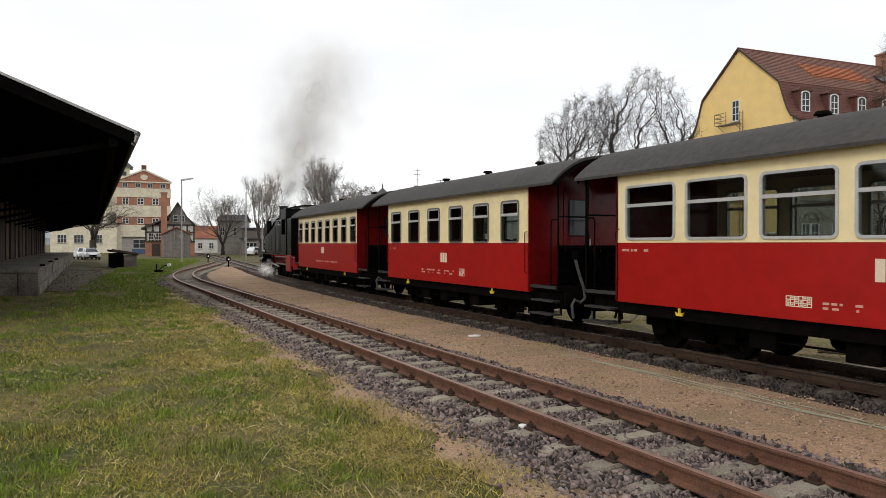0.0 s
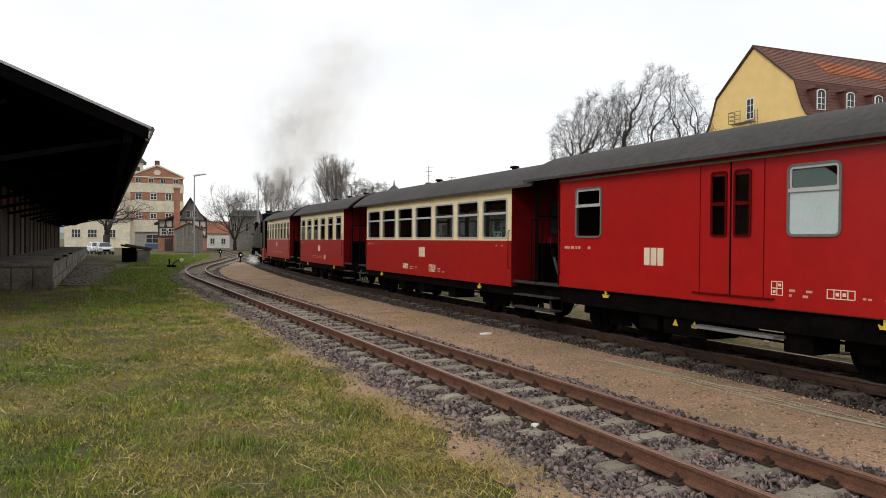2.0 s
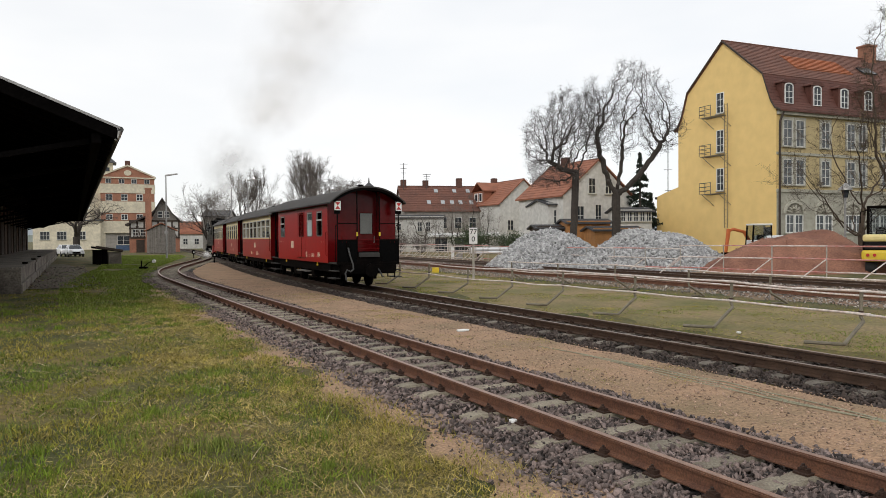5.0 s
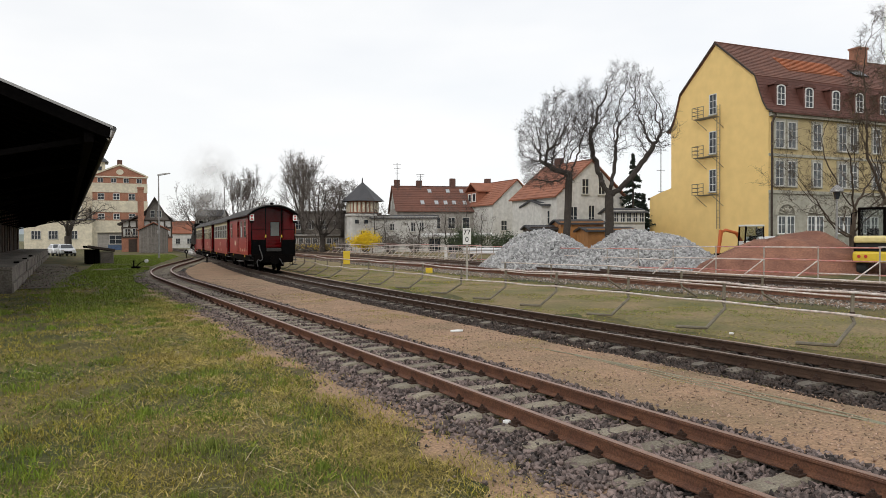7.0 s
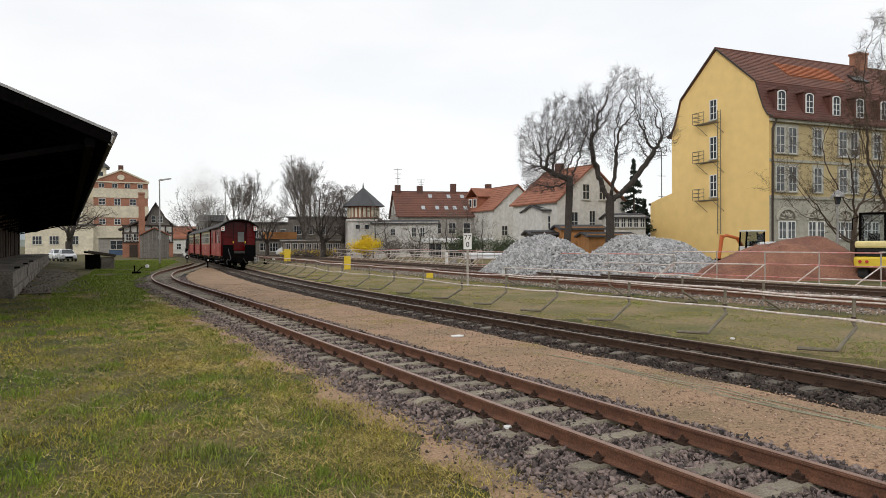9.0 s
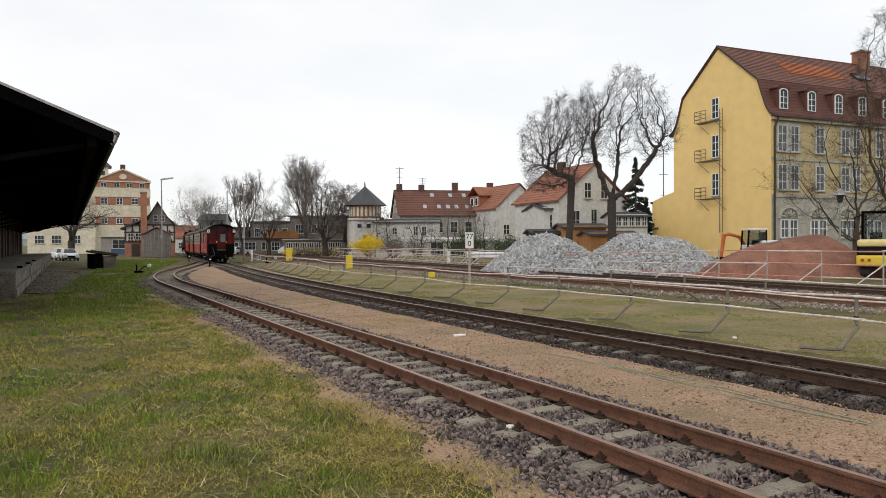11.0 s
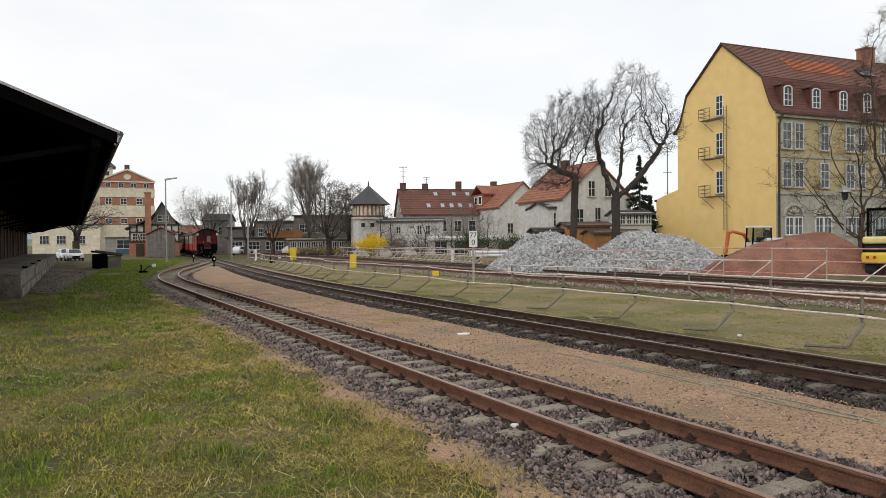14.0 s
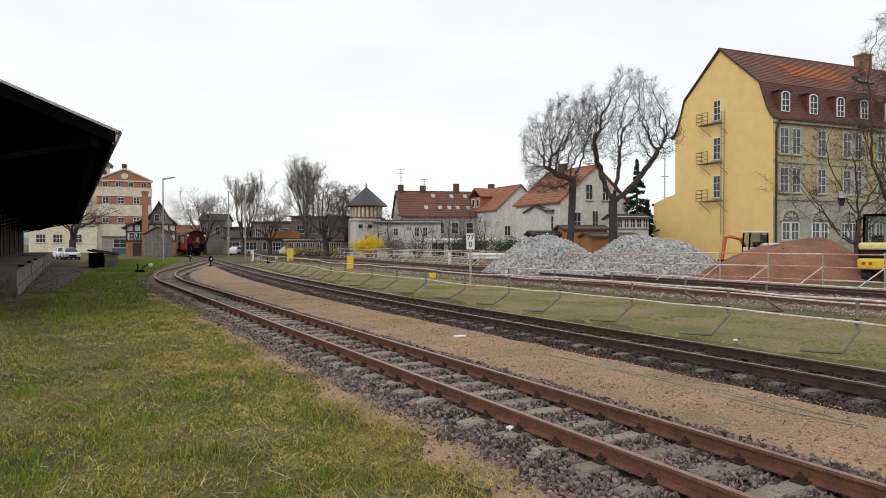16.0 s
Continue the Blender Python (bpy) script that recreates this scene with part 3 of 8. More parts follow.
def dry_mats(rng, count):
    y = 1.5 + 20 * rng.random(count) ** 1.4
    x = rng.uniform(-1, 0, count) * (3 + y * 0.45) + 3.0
    clump = np.array([noise.noise((a * 0.9, b * 0.7, 55)) + 0.4 * noise.noise((a * 4, b * 4, 59)) for a, b in zip(x, y)])
    keep = clump > rng.uniform(0.0, 0.35, count)
    return x[keep], y[keep], np.full(int(keep.sum()), 1.0)


def tufts(rng, count):
    k = 420
    cy = 1.0 + 30 * rng.random(k) ** 1.9
    cx = rng.uniform(-1, 0, k) * (4 + cy * 0.5) + 3.0
    i = rng.integers(0, k, count)
    r = rng.random(k)[i] * 0.16 + 0.04
    return cx[i] + rng.normal(0, 1, count) * r, cy[i] + rng.normal(0, 1, count) * r, 0.5 + 0.5 * rng.random(k)[i]


M_TUFT = mat("fresh_tuft", (0.14, 0.205, 0.010), 0.75, scale=0.8, var=0.4, tint=(0.20, 0.22, 0.05), fine=4, bump=0, island=0.4)


def strip(rng, count):
    y = 2 + 45 * rng.random(count) ** 1.5
    x = np.array([line_main(v) for v in y]) + 1.7 + rng.random(count) * 7.4
    clump = np.array([noise.noise((a * 0.9, b * 0.9, 65)) + 0.5 * noise.noise((a * 3.5, b * 3.5, 69)) for a, b in zip(x, y)])
    keep = clump > rng.uniform(-0.35, 0.35, count)
    return x[keep], y[keep], (0.8 + 0.6 * np.clip(clump, -0.3, 0.6))[keep]


def green_strip(rng, count):
    y = 2 + 40 * rng.random(count) ** 1.5
    x = np.array([line_main(v) for v in y]) + 2.2 + rng.random(count) * 5.0
    clump = np.array([noise.noise((a * 0.35, b * 0.35, 85)) + 0.4 * noise.noise((a * 2.2, b * 2.2, 89)) for a, b in zip(x, y)])
    keep = clump > rng.uniform(0.0, 0.4, count)
    return x[keep], y[keep], np.full(int(keep.sum()), 1.0)


def straw_edge(rng, count):
    y = 1.5 + 24 * rng.random(count) ** 1.5
    x = np.array([line_siding(v) for v in y]) - 1.75 - np.abs(rng.normal(0, 1.0, count))
    clump = np.array([noise.noise((a * 1.3, b * 1.0, 95)) + 0.4 * noise.noise((a * 5, b * 5, 99)) for a, b in zip(x, y)])
    keep = clump > rng.uniform(-0.3, 0.3, count)
    return x[keep], y[keep], np.full(int(keep.sum()), 1.0)


def sandy(rng, count):
    y = 2 + 22 * rng.random(count) ** 1.5
    x = 6.35 + rng.random(count) * 1.75
    clump = np.array([noise.noise((a * 1.1, b * 1.1, 15)) for a, b in zip(x, y)])
    keep = clump > rng.uniform(-0.5, 0.35, count)
    return x[keep], y[keep], np.full(int(keep.sum()), 0.5)


blades("grass", "short patchy green spring grass", 170000, lawn, M_BLADE, 0.02, 0.085, 0.0036, 3, 1.3)
blades("grass", "short grass round the viewpoint", 60000, back_lawn, M_BLADE, 0.02, 0.085, 0.0036, 43, 1.3)
blades("dry_grass", "dry straw in the grass round the viewpoint", 30000, back_lawn, M_DRYBLADE, 0.015, 0.05, 0.0026, 44, 4.0)
blades("dry_grass", "dry straw-coloured blades among the grass", 80000, lawn, M_DRYBLADE, 0.015, 0.06, 0.0024, 4, 3.2)
blades("grass_tufts", "taller fresh green tufts in the lawn", 42000, tufts, M_TUFT, 0.06, 0.16, 0.0030, 8, 0.8)


def far_lawn(rng, count):
    y = 20 + 78 * rng.random(count)
    x = rng.uniform(-0.5, 1, count) * (2.6 + np.clip(y - 55, 0, 40) * 0.09) + 1.2 + np.clip(y - 36, 0, 50) * 0.12
    clump = np.array([noise.noise((a * 0.5, b * 0.3, 75)) for a, b in zip(x, y)])
    keep = clump > rng.uniform(-0.6, 0.3, count)
    return x[keep], y[keep], np.full(int(keep.sum()), 1.0)


def stalks(rng, count):
    y = 2.0 + 16 * rng.random(count) ** 1.4
    x = rng.uniform(-1, 0, count) * (2.5 + y * 0.4) + 3.0
    clump = np.array([noise.noise((a * 0.8, b * 0.8, 45)) for a, b in zip(x, y)])
    keep = clump > rng.uniform(-0.2, 0.5, count)
    return x[keep], y[keep], np.full(int(keep.sum()), 1.0)


M_STALK = mat("bleached_stalk", (0.50, 0.42, 0.26), 0.8, scale=2, var=0.3, bump=0, island=0.3)


def verge(rng, count):
    y = 1.0 + 24 * rng.random(count) ** 1.8
    x = np.array([line_siding(v) for v in y]) - 1.80 + rng.normal(0, 0.24, count)
    clump = np.array([noise.noise((a * 2.1, b * 1.3, 25)) for a, b in zip(x, y)])
    keep = clump > rng.uniform(-0.4, 0.3, count)
    return x[keep], y[keep], np.full(int(keep.sum()), 0.8)


blades("dry_grass", "loose straw and dead stems lying on the lawn", 30000, lawn, M_DRYBLADE, 0.012, 0.040, 0.0017, 9, 9.0, lift=0.02)
blades("dry_grass", "long bleached stalks fallen across the lawn", 3500, stalks, M_STALK, 0.03, 0.06, 0.0028, 19, 8.0, lift=0.03)
blades("dry_grass", "dry stems on the sandy verge", 20000, verge, M_DRYBLADE, 0.02, 0.06, 0.0022, 10, 3.5, lift=0.045)
blades("grass", "thin green blades on the sandy verge", 15000, verge, M_BLADE, 0.03, 0.08, 0.0030, 11, 1.2, lift=0.035)
blades("grass", "green grass beside the far end of the siding", 120000, far_lawn, M_TUFT, 0.03, 0.10, 0.0045, 23, 1.0)
blades("grass", "thin worn grass beyond the running track", 90000, strip, M_BLADE, 0.015, 0.032, 0.0030, 5, 3.0, lift=0.047)
blades("grass", "greener patches in the worn grass beyond the track", 60000, green_strip, M_TUFT, 0.015, 0.032, 0.0032, 35, 3.0, lift=0.047)
blades("dry_grass", "dry straw between the tracks", 42000, sandy, M_DRYBLADE, 0.015, 0.04, 0.0016, 6, 4.5, lift=0.045)
blades("grass", "sparse green sprouts on the sand", 16000, sandy, M_BLADE, 0.015, 0.04, 0.0022, 16, 1.2, lift=0.045)
blades("dry_grass", "dry straw beyond the running track", 16000, strip, M_DRYBLADE, 0.02, 0.05, 0.003, 7, 1.8, lift=0.045)
blades("dry_grass", "flattened straw along the edge of the lawn", 60000, straw_edge, M_DRYBLADE, 0.012, 0.045, 0.0024, 36, 6.0, lift=0.025)
blades("grass", "thick short blades of the near lawn", 90000, near_lawn, M_BLADE, 0.02, 0.075, 0.0036, 12, 1.4)
blades("dry_grass", "bleached matted straw in the near lawn", 70000, dry_mats, M_DRYBLADE, 0.012, 0.04, 0.0024, 13, 6.0, lift=0.02)


def pebbles():
    """Loose pebbles on the sand between the tracks."""
    rng = np.random.default_rng(31)
    k = 9000
    y = 1.5 + 34 * rng.random(k) ** 1.8
    x = rng.uniform(6.2, 8.2, k)
    scatter("pebbles", "loose reddish pebbles on the sand strip", np.stack([x, y, np.full(k, -0.186)], 1), 0.010, M_PEBBLE, rng, "pebbles")
    k = 16000
    y = 2 + 50 * rng.random(k) ** 1.3
    scatter("gravel", "loose grey gravel and rubble between the far sidings", np.stack([18.9 + 10.6 * rng.random(k) + np.clip(y - 40, 0, 20) * 0.1, y, np.full(k, -0.178)], 1), 0.027, M_GRAVEL, rng, "gravel")
    k = 900
    scatter("rubble_crumbs", "dark crumbs of rubble on the bare earth", np.stack([-1.3 + 2.8 * rng.random(k), 33.5 + 26 * rng.random(k) ** 1.3, np.full(k, -0.195)], 1), 0.03, M_STONE, rng, "rubble")
    k = 1100
    y = 1.5 + 20 * rng.random(k) ** 1.8
    scatter("pebbles", "stray stones on the sandy verge", np.stack([rng.normal(3.22, 0.2, k), y, np.full(k, -0.205)], 1), 0.011, M_STONE, rng, "pebbles")


M_GRAVEL = mat("mixed_gravel", (0.34, 0.30, 0.265), 0.95, scale=9, var=0.3, bump=0, island=0.6)
M_PEBBLE = mat("reddish_pebble", (0.38, 0.26, 0.19), 0.95, scale=9, var=0.3, bump=0, island=0.6)
pebbles()

# ---- the train ----
M_ENDPANE = mat("dusty_pane", (0.20, 0.205, 0.19), 0.2, scale=2, var=0.2, bump=0)
M_STEP = mat("worn_dark_step", (0.032, 0.030, 0.027), 0.7, 0.1, scale=8, var=0.4)
M_BLIND = mat("frosted_pane", (0.50, 0.58, 0.58), 0.3, scale=2, var=0.1, bump=0)
HALF, BELT = 1.22, 1.78
COACH = dict(floor=0.76, eave=3.00, peak=3.52, wide=1.36)
VAN = dict(floor=0.88, eave=3.09, peak=3.60, wide=1.42)


def roof_z(x, k):
    return k["peak"] - (k["peak"] - k["eave"] + 0.06) * (abs(x) / k["wide"]) ** 2.3


def rounded(y0, y1, z0, z1, r, k=4):
    pts = []
    for cy, cz, a0 in ((y1 - r, z1 - r, 0), (y0 + r, z1 - r, 90), (y0 + r, z0 + r, 180), (y1 - r, z0 + r, 270)):
        pts += [(cy + r * math.cos(radians(a0 + 90 * i / k)), cz + r * math.sin(radians(a0 + 90 * i / k))) for i in range(k + 1)]
    return pts


def ring(outer, inner, x0, x1):
    """A frame between two outlines of as many corners, from x0 to x1."""
    k = len(outer)
    vs = [(x, *p) for x in (x0, x1) for o in (outer, inner) for p in o]
    g, fs = G(), []
    for i in range(k):
        j = (i + 1) % k
        fs += [(i, j, k + j, k + i), (2 * k + i, 3 * k + i, 3 * k + j, 2 * k + j), (i, 2 * k + i, 2 * k + j, j), (k + i, k + j, 3 * k + j, 3 * k + i)]
    return g.add(vs, fs)


WHEEL_R = 0.38
ROLLING = []


def wheelset(parent, y, r=WHEEL_R, material=None):
    g = G()
    for x in (-0.53, 0.53):
        s = 1 if x > 0 else -1
        g.tube([(x - 0.05, 0, 0), (x + 0.05, 0, 0)], r, 20)
        g.tube([(x - s * 0.075, 0, 0), (x - s * 0.045, 0, 0)], r + 0.025, 20)
        for k in range(6):
            a = k * math.pi / 3
            g.tube([(x + s * 0.055, r * 0.2 * math.cos(a), r * 0.2 * math.sin(a)), (x + s * 0.055, r * 0.8 * math.cos(a), r * 0.8 * math.sin(a))], 0.03, 5)
    g.tube([(-0.75, 0, 0), (0.75, 0, 0)], 0.06, 8)
    w = part("wheelset", g, material or M_BLACK, parent, smooth=True, at=pose(0, y, r))
    ROLLING.append((w, y, r))
    return w


def bogie(parent, y):
    b = G()
    for s in (-1, 1):
        b.box(s * 0.70 - 0.03, s * 0.70 + 0.03, y - 1.05, y + 1.05, 0.36, 0.50)
        b.box(s * 0.70 - 0.05, s * 0.70 + 0.05, y - 0.25, y + 0.25, 0.22, 0.60)
        for k in (-0.7, 0.7):
            b.box(s * 0.70 - 0.06, s * 0.70 + 0.08, y + k - 0.14, y + k + 0.14, 0.24, 0.54)
            for i in range(4):
                b.tube([(s * 0.73, y + k * 0.5, 0.30 + i * 0.05), (s * 0.73, y + k * 0.5, 0.33 + i * 0.05)], 0.07, 8)
    b.box(-0.7, 0.7, y - 0.15, y + 0.15, 0.4, 0.62)
    part("bogie_frame", b, M_BLACK, parent)
    for k in (-0.7, 0.7):
        wheelset(parent, y + k)


M_FADED = mat("faded_lettering", (0.60, 0.32, 0.25), 0.6, scale=6, var=0.1)


def marks(parent, y0, y1, z0, z1, rows, seed, x, material=None):
    """Unreadable small lettering as plain bars."""
    rng = random.Random(seed)
    g = G()
    h = (z1 - z0) / rows
    for r in range(rows):
        y = y1
        while y > y0 + 0.03:
            w = min(rng.uniform(0.03, 0.10), y - y0)
            g.box(x - 0.004, x, y - w, y, z0 + r * h, z0 + r * h + h * 0.5)
            y -= w + rng.choice((0.02, 0.03, 0.05, 0.16, 0.22))
    tagged(part("lettering", g, material or M_FADED, parent, "small pale lettering, too small to read"), kind="stuff")


def data_panel(parent, y0, z0, w, h, cols, rows, x):
    """A ruled panel of small figures: pale rules with bars in some cells."""
    g = G()
    for i in range(cols + 1):
        y = y0 + w * i / cols
        g.box(x - 0.004, x, y - 0.006, y + 0.006, z0, z0 + h)
    for i in range(rows + 1):
        z = z0 + h * i / rows
        g.box(x - 0.0045, x, y0 - 0.006, y0 + w + 0.006, z - 0.006, z + 0.006)
    for i in range(cols):
        for j in range(rows):
            if (i * 2 + j) % 3:
                g.box(x - 0.004, x, y0 + w * (i + 0.25) / cols, y0 + w * (i + 0.75) / cols, z0 + h * (j + 0.3) / rows, z0 + h * (j + 0.7) / rows)
    tagged(part("data_panel", g, M_MARK, parent, "small ruled panel of pale figures"), kind="stuff")


def emblem(parent, yc, zc, w, h, x):
    """The operator's mark, as three plain upright blocks."""
    g = G()
    for i in (-1, 0, 1):
        y = yc + i * w * 0.34
        g.box(x - 0.005, x, y - w * 0.14, y + w * 0.14, zc - h / 2, zc + h / 2)
    part("emblem", g, M_MARK, parent, "cream company emblem")


def side_window(parent, sx, y0, y1, z0, z1, frame_mat, bar=0.62, band=0.05, r=0.09, blind=False, thick=0.03):
    x = sx * HALF
    o, i = rounded(y0, y1, z0, z1, r), rounded(y0 + band, y1 - band, z0 + band, z1 - band, r * 0.6)
    w = part("window", ring(o, i, x - sx * 0.05, x + sx * 0.022), frame_mat, parent, "rounded metal-framed coach window")
    zb = z0 + (z1 - z0) * bar
    part("crossbar", G().box(x - 0.03, x + 0.012 * sx + 0.005, y0 + band * 0.8, y1 - band * 0.8, zb - 0.026, zb + 0.026), M_ALU if frame_mat is M_SASH else frame_mat, w)
    if frame_mat is M_SASH:
        part("upper_sash", ring(rounded(y0 + band, y1 - band, zb, z1 - band, 0.05), rounded(y0 + band + 0.03, y1 - band - 0.03, zb + 0.03, z1 - band - 0.03, 0.03), x - 0.012, x + 0.012), M_ALU, w)
    part("pane", G().box(x - 0.004, x + 0.004, y0 + band * 0.7, y1 - band * 0.7, zb if blind else z0 + band * 0.7, z1 - band * 0.7), M_GLASS, w)
    if blind:
        part("blind", G().box(x - sx * 0.004, x + sx * 0.004, y0 + band * 0.7, y1 - band * 0.7, z0 + band * 0.7, zb), M_BLIND, w, "pale blue-grey frosted lower pane")
        part("curtain", G().prism([(y0 + band, zb), (y1 - band, zb), (y1 - band, z1 - band), (y0 + 0.3, z1 - band), (y0 + band, zb + 0.12)], "x", *sorted((x - sx * 0.016, x - sx * 0.010))), M_BLIND, w)
    return w


def end_platform(c, y, s, wall_mat, k, last=False):
    """An open end platform outside the end wall at y, towards s (+1 ahead, -1 behind)."""
    low = k["floor"]
    arch = [(HALF - 2 * HALF * i / 14, roof_z(HALF - 2 * HALF * i / 14, k) - 0.07) for i in range(15)]
    end = part("end_wall", G().prism([(-HALF, low + 0.02), (HALF, low + 0.02)] + arch, "y", y - 0.03, y + 0.03), wall_mat, c, "red end wall, darkened for the shade under its canopy")
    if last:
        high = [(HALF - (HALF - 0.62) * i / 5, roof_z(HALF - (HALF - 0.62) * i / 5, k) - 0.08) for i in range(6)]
        part("end_locker", G().prism([(0.62, 0.90), (HALF, 0.90)] + high, "y", *sorted((y + s * 0.03, y + s * 0.42))), wall_mat, c, "red locker beside the end door, darkened for canopy shade")
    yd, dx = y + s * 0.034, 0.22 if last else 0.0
    d = part("door", G().box(dx - 0.36, dx + 0.36, yd - 0.02, yd + 0.02, 0.95, 2.84), wall_mat, end, "red end door, darkened for canopy shade")
    turn = Matrix.Translation((dx, yd + s * 0.02, 0)) @ Matrix.Rotation(radians(90), 4, "Z")
    part("door_window_frame", ring(rounded(-0.26, 0.26, 1.90, 2.70, 0.06), rounded(-0.215, 0.215, 1.945, 2.655, 0.04), 0, 0.03).moved(turn), M_BLACK, d)
    part("door_pane", G().box(dx - 0.225, dx + 0.225, yd + s * 0.022 - 0.004, yd + s * 0.022 + 0.004, 1.93, 2.67), M_ENDPANE if last else M_PANE, d, "pale pane in the end door" if last else "")
    part("door_handle", G().tube([(dx + 0.29, yd + s * 0.02, 1.60), (dx + 0.29, yd + s * 0.07, 1.60), (dx + 0.29, yd + s * 0.07, 1.85)], 0.014, 6), M_STEEL, d)
    over = [(1.30 - 2.6 * i / 12, roof_z(1.30 - 2.6 * i / 12, k) - 0.056) for i in range(13)]
    # Black sheet added under the overhang in place of its shade.
    part("canopy_shade", G().prism(over + [(x, z - 0.02) for x, z in reversed(over)], "y", *sorted((y + s * 0.03, y + s * 0.985))), M_BLACK, c, "black sheet for the shade under the canopy roof")
    part("canopy_rim", G().prism(over + [(x * 0.985, z - 0.09) for x, z in reversed(over)], "y", *sorted((y + s * 0.985, y + s * 1.015))), M_BLACK, c)
    part("platform", G().box(-1.15, 1.15, min(y, y + s * 0.95), max(y, y + s * 0.95), 0.82, 0.90), M_BLACK, c, bevel=0.01)
    part("platform_edge", G().box(-1.19, -1.10, min(y, y + s * 0.9), max(y, y + s * 0.9), 0.86, 0.915), M_STEP, c, "worn platform edge")
    yo = y + s * 0.92
    for x in (-0.42, 0.42):
        part("railing_post", G().tube([(x, yo, 0.88), (x, yo, roof_z(x, k) - 0.08)], 0.020, 6), M_BLACK, c)
        part("post_sleeve", G().tube([(x, yo, 1.84), (x, yo, 1.98)], 0.034, 8), M_YELLOW if last else M_BLACK, c)
        part("upper_rail", G().tube([(x, yo, 2.28), (x * 2.71, yo, 2.28)], 0.016, 6), M_BLACK, c)
        part("top_rail", G().tube([(x, yo, 1.70), (x * 2.67, yo, 1.70)], 0.022, 6), M_BLACK, c)
    for x in (-1.14, 1.14):
        part("canopy_post", G().tube([(x, yo, 0.88), (x, yo, roof_z(x, k) - 0.06)], 0.022, 6), M_BLACK, c)
        part("side_loop", G().tube([(x, yo, 2.22), (x, y + s * 0.72, 2.22), (x, y + s * 0.68, 2.16), (x, y + s * 0.68, 0.95)], 0.014, 6), M_BLACK, c)
        part("platform_grab", G().tube([(x * 0.86, yo, 1.6), (x * 0.86, yo, 1.84), (x * 0.72, yo, 1.84), (x * 0.72, yo, 1.6)], 0.014, 6), M_DARK_SHADED_RED, c)
    part("gangway_plate", G().box(-0.41, 0.41, yo - 0.03, yo + 0.03, 0.9, 1.30), M_BLACK, c, "black fold-up gangway plate", bevel=0.01)
    part("gangway_tread", G().prism([(yo + s * 0.03, 1.26), (yo + s * 0.10, 1.22), (yo + s * 0.10, 1.10), (yo + s * 0.03, 1.12)], "x", -0.38, 0.38), M_STEP, c, "worn chequered gangway tread")
    for a, b in ((-1.12, -0.44), (0.44, 1.12)):
        pl = part("railing_panel", G().box(a, b, yo - 0.012, yo + 0.012, 0.9, 1.68), M_GLOSSBLACK, c, "glossy black sheet panel")
        for z in (0.9, 1.66):
            part("panel_rim", G().box(a, b, yo - 0.02, yo + 0.02, z, z + 0.04), M_BLACK, pl)
    for z in (1.70, 1.55, 1.40):
        part("gate_rail", G().tube([(-0.41, yo, z), (0.41, yo, z)], 0.016, 6), M_DARK_SHADED_RED if last else M_BLACK, c)
    for sx in (-1, 1):
        for z, o in ((0.60, 0.0), (0.34, 0.05)):
            part("step", G().box(sx * (0.98 + o), sx * (1.24 + o), y + s * 0.14, y + s * 0.86, z, z + 0.035), M_STEP, c, "worn boarding step", bevel=0.005)
        for j in (0.16, 0.84):
            part("step_hanger", G().box(*sorted((sx * 1.0, sx * 1.03)), *sorted((y + s * (j - 0.02), y + s * (j + 0.02))), 0.34, 0.86), M_BLACK, c)
        part("grab_rail", G().tube([(sx * 1.225, y - s * 0.06, 1.15), (sx * 1.27, y - s * 0.06, 1.17), (sx * 1.27, y - s * 0.06, 1.98), (sx * 1.225, y - s * 0.06, 2.0)], 0.011, 6), M_DARK_SHADED_RED, c)
    part("buffer_beam", G().box(-1.0, 1.0, *sorted((y + s * 0.86, y + s * 0.97)), 0.50, 0.82), M_BLACK, c, bevel=0.01)
    part("coupler", G().box(-0.14, 0.14, *sorted((y + s * 0.9, y + s * 1.2)), 0.50, 0.78).tube([(0, y + s * 1.16, 0.64), (0, y + s * 1.26, 0.64)], 0.24, 14), M_BLACK, c)
    part("coupling_hook", G().tube([(0.0, y + s * 1.22, 0.52), (0.02, y + s * 1.28, 0.42), (0.0, y + s * 1.24, 0.28)], 0.03, 6), M_BLACK, c)
    part("brake_hose", G().tube([(0.30, y + s * 0.97, 0.70), (0.34, y + s * 1.12, 0.60), (0.42, y + s * 1.14, 0.42), (0.52, y + s * 1.05, 0.40)], 0.026, 8), M_RUBBER, c, smooth=True)
    part("hose_socket", G().tube([(-0.78, yo + s * 0.05, 1.44), (-0.78, yo + s * 0.05, 1.62)], 0.055, 8), M_BLACK, c)
    part("hose", G().tube([(-0.78, yo + s * 0.06, 1.46), (-0.74, yo + s * 0.12, 1.2), (-0.64, yo + s * 0.17, 0.85), (-0.62, yo + s * 0.17, 0.68), (-0.72, yo + s * 0.15, 0.60), (-0.84, yo + s * 0.13, 0.66), (-0.90, yo + s * 0.12, 0.55), (-0.86, yo + s * 0.12, 0.30)], 0.030, 8), M_RUBBER, c, "grey heating hose", smooth=True)


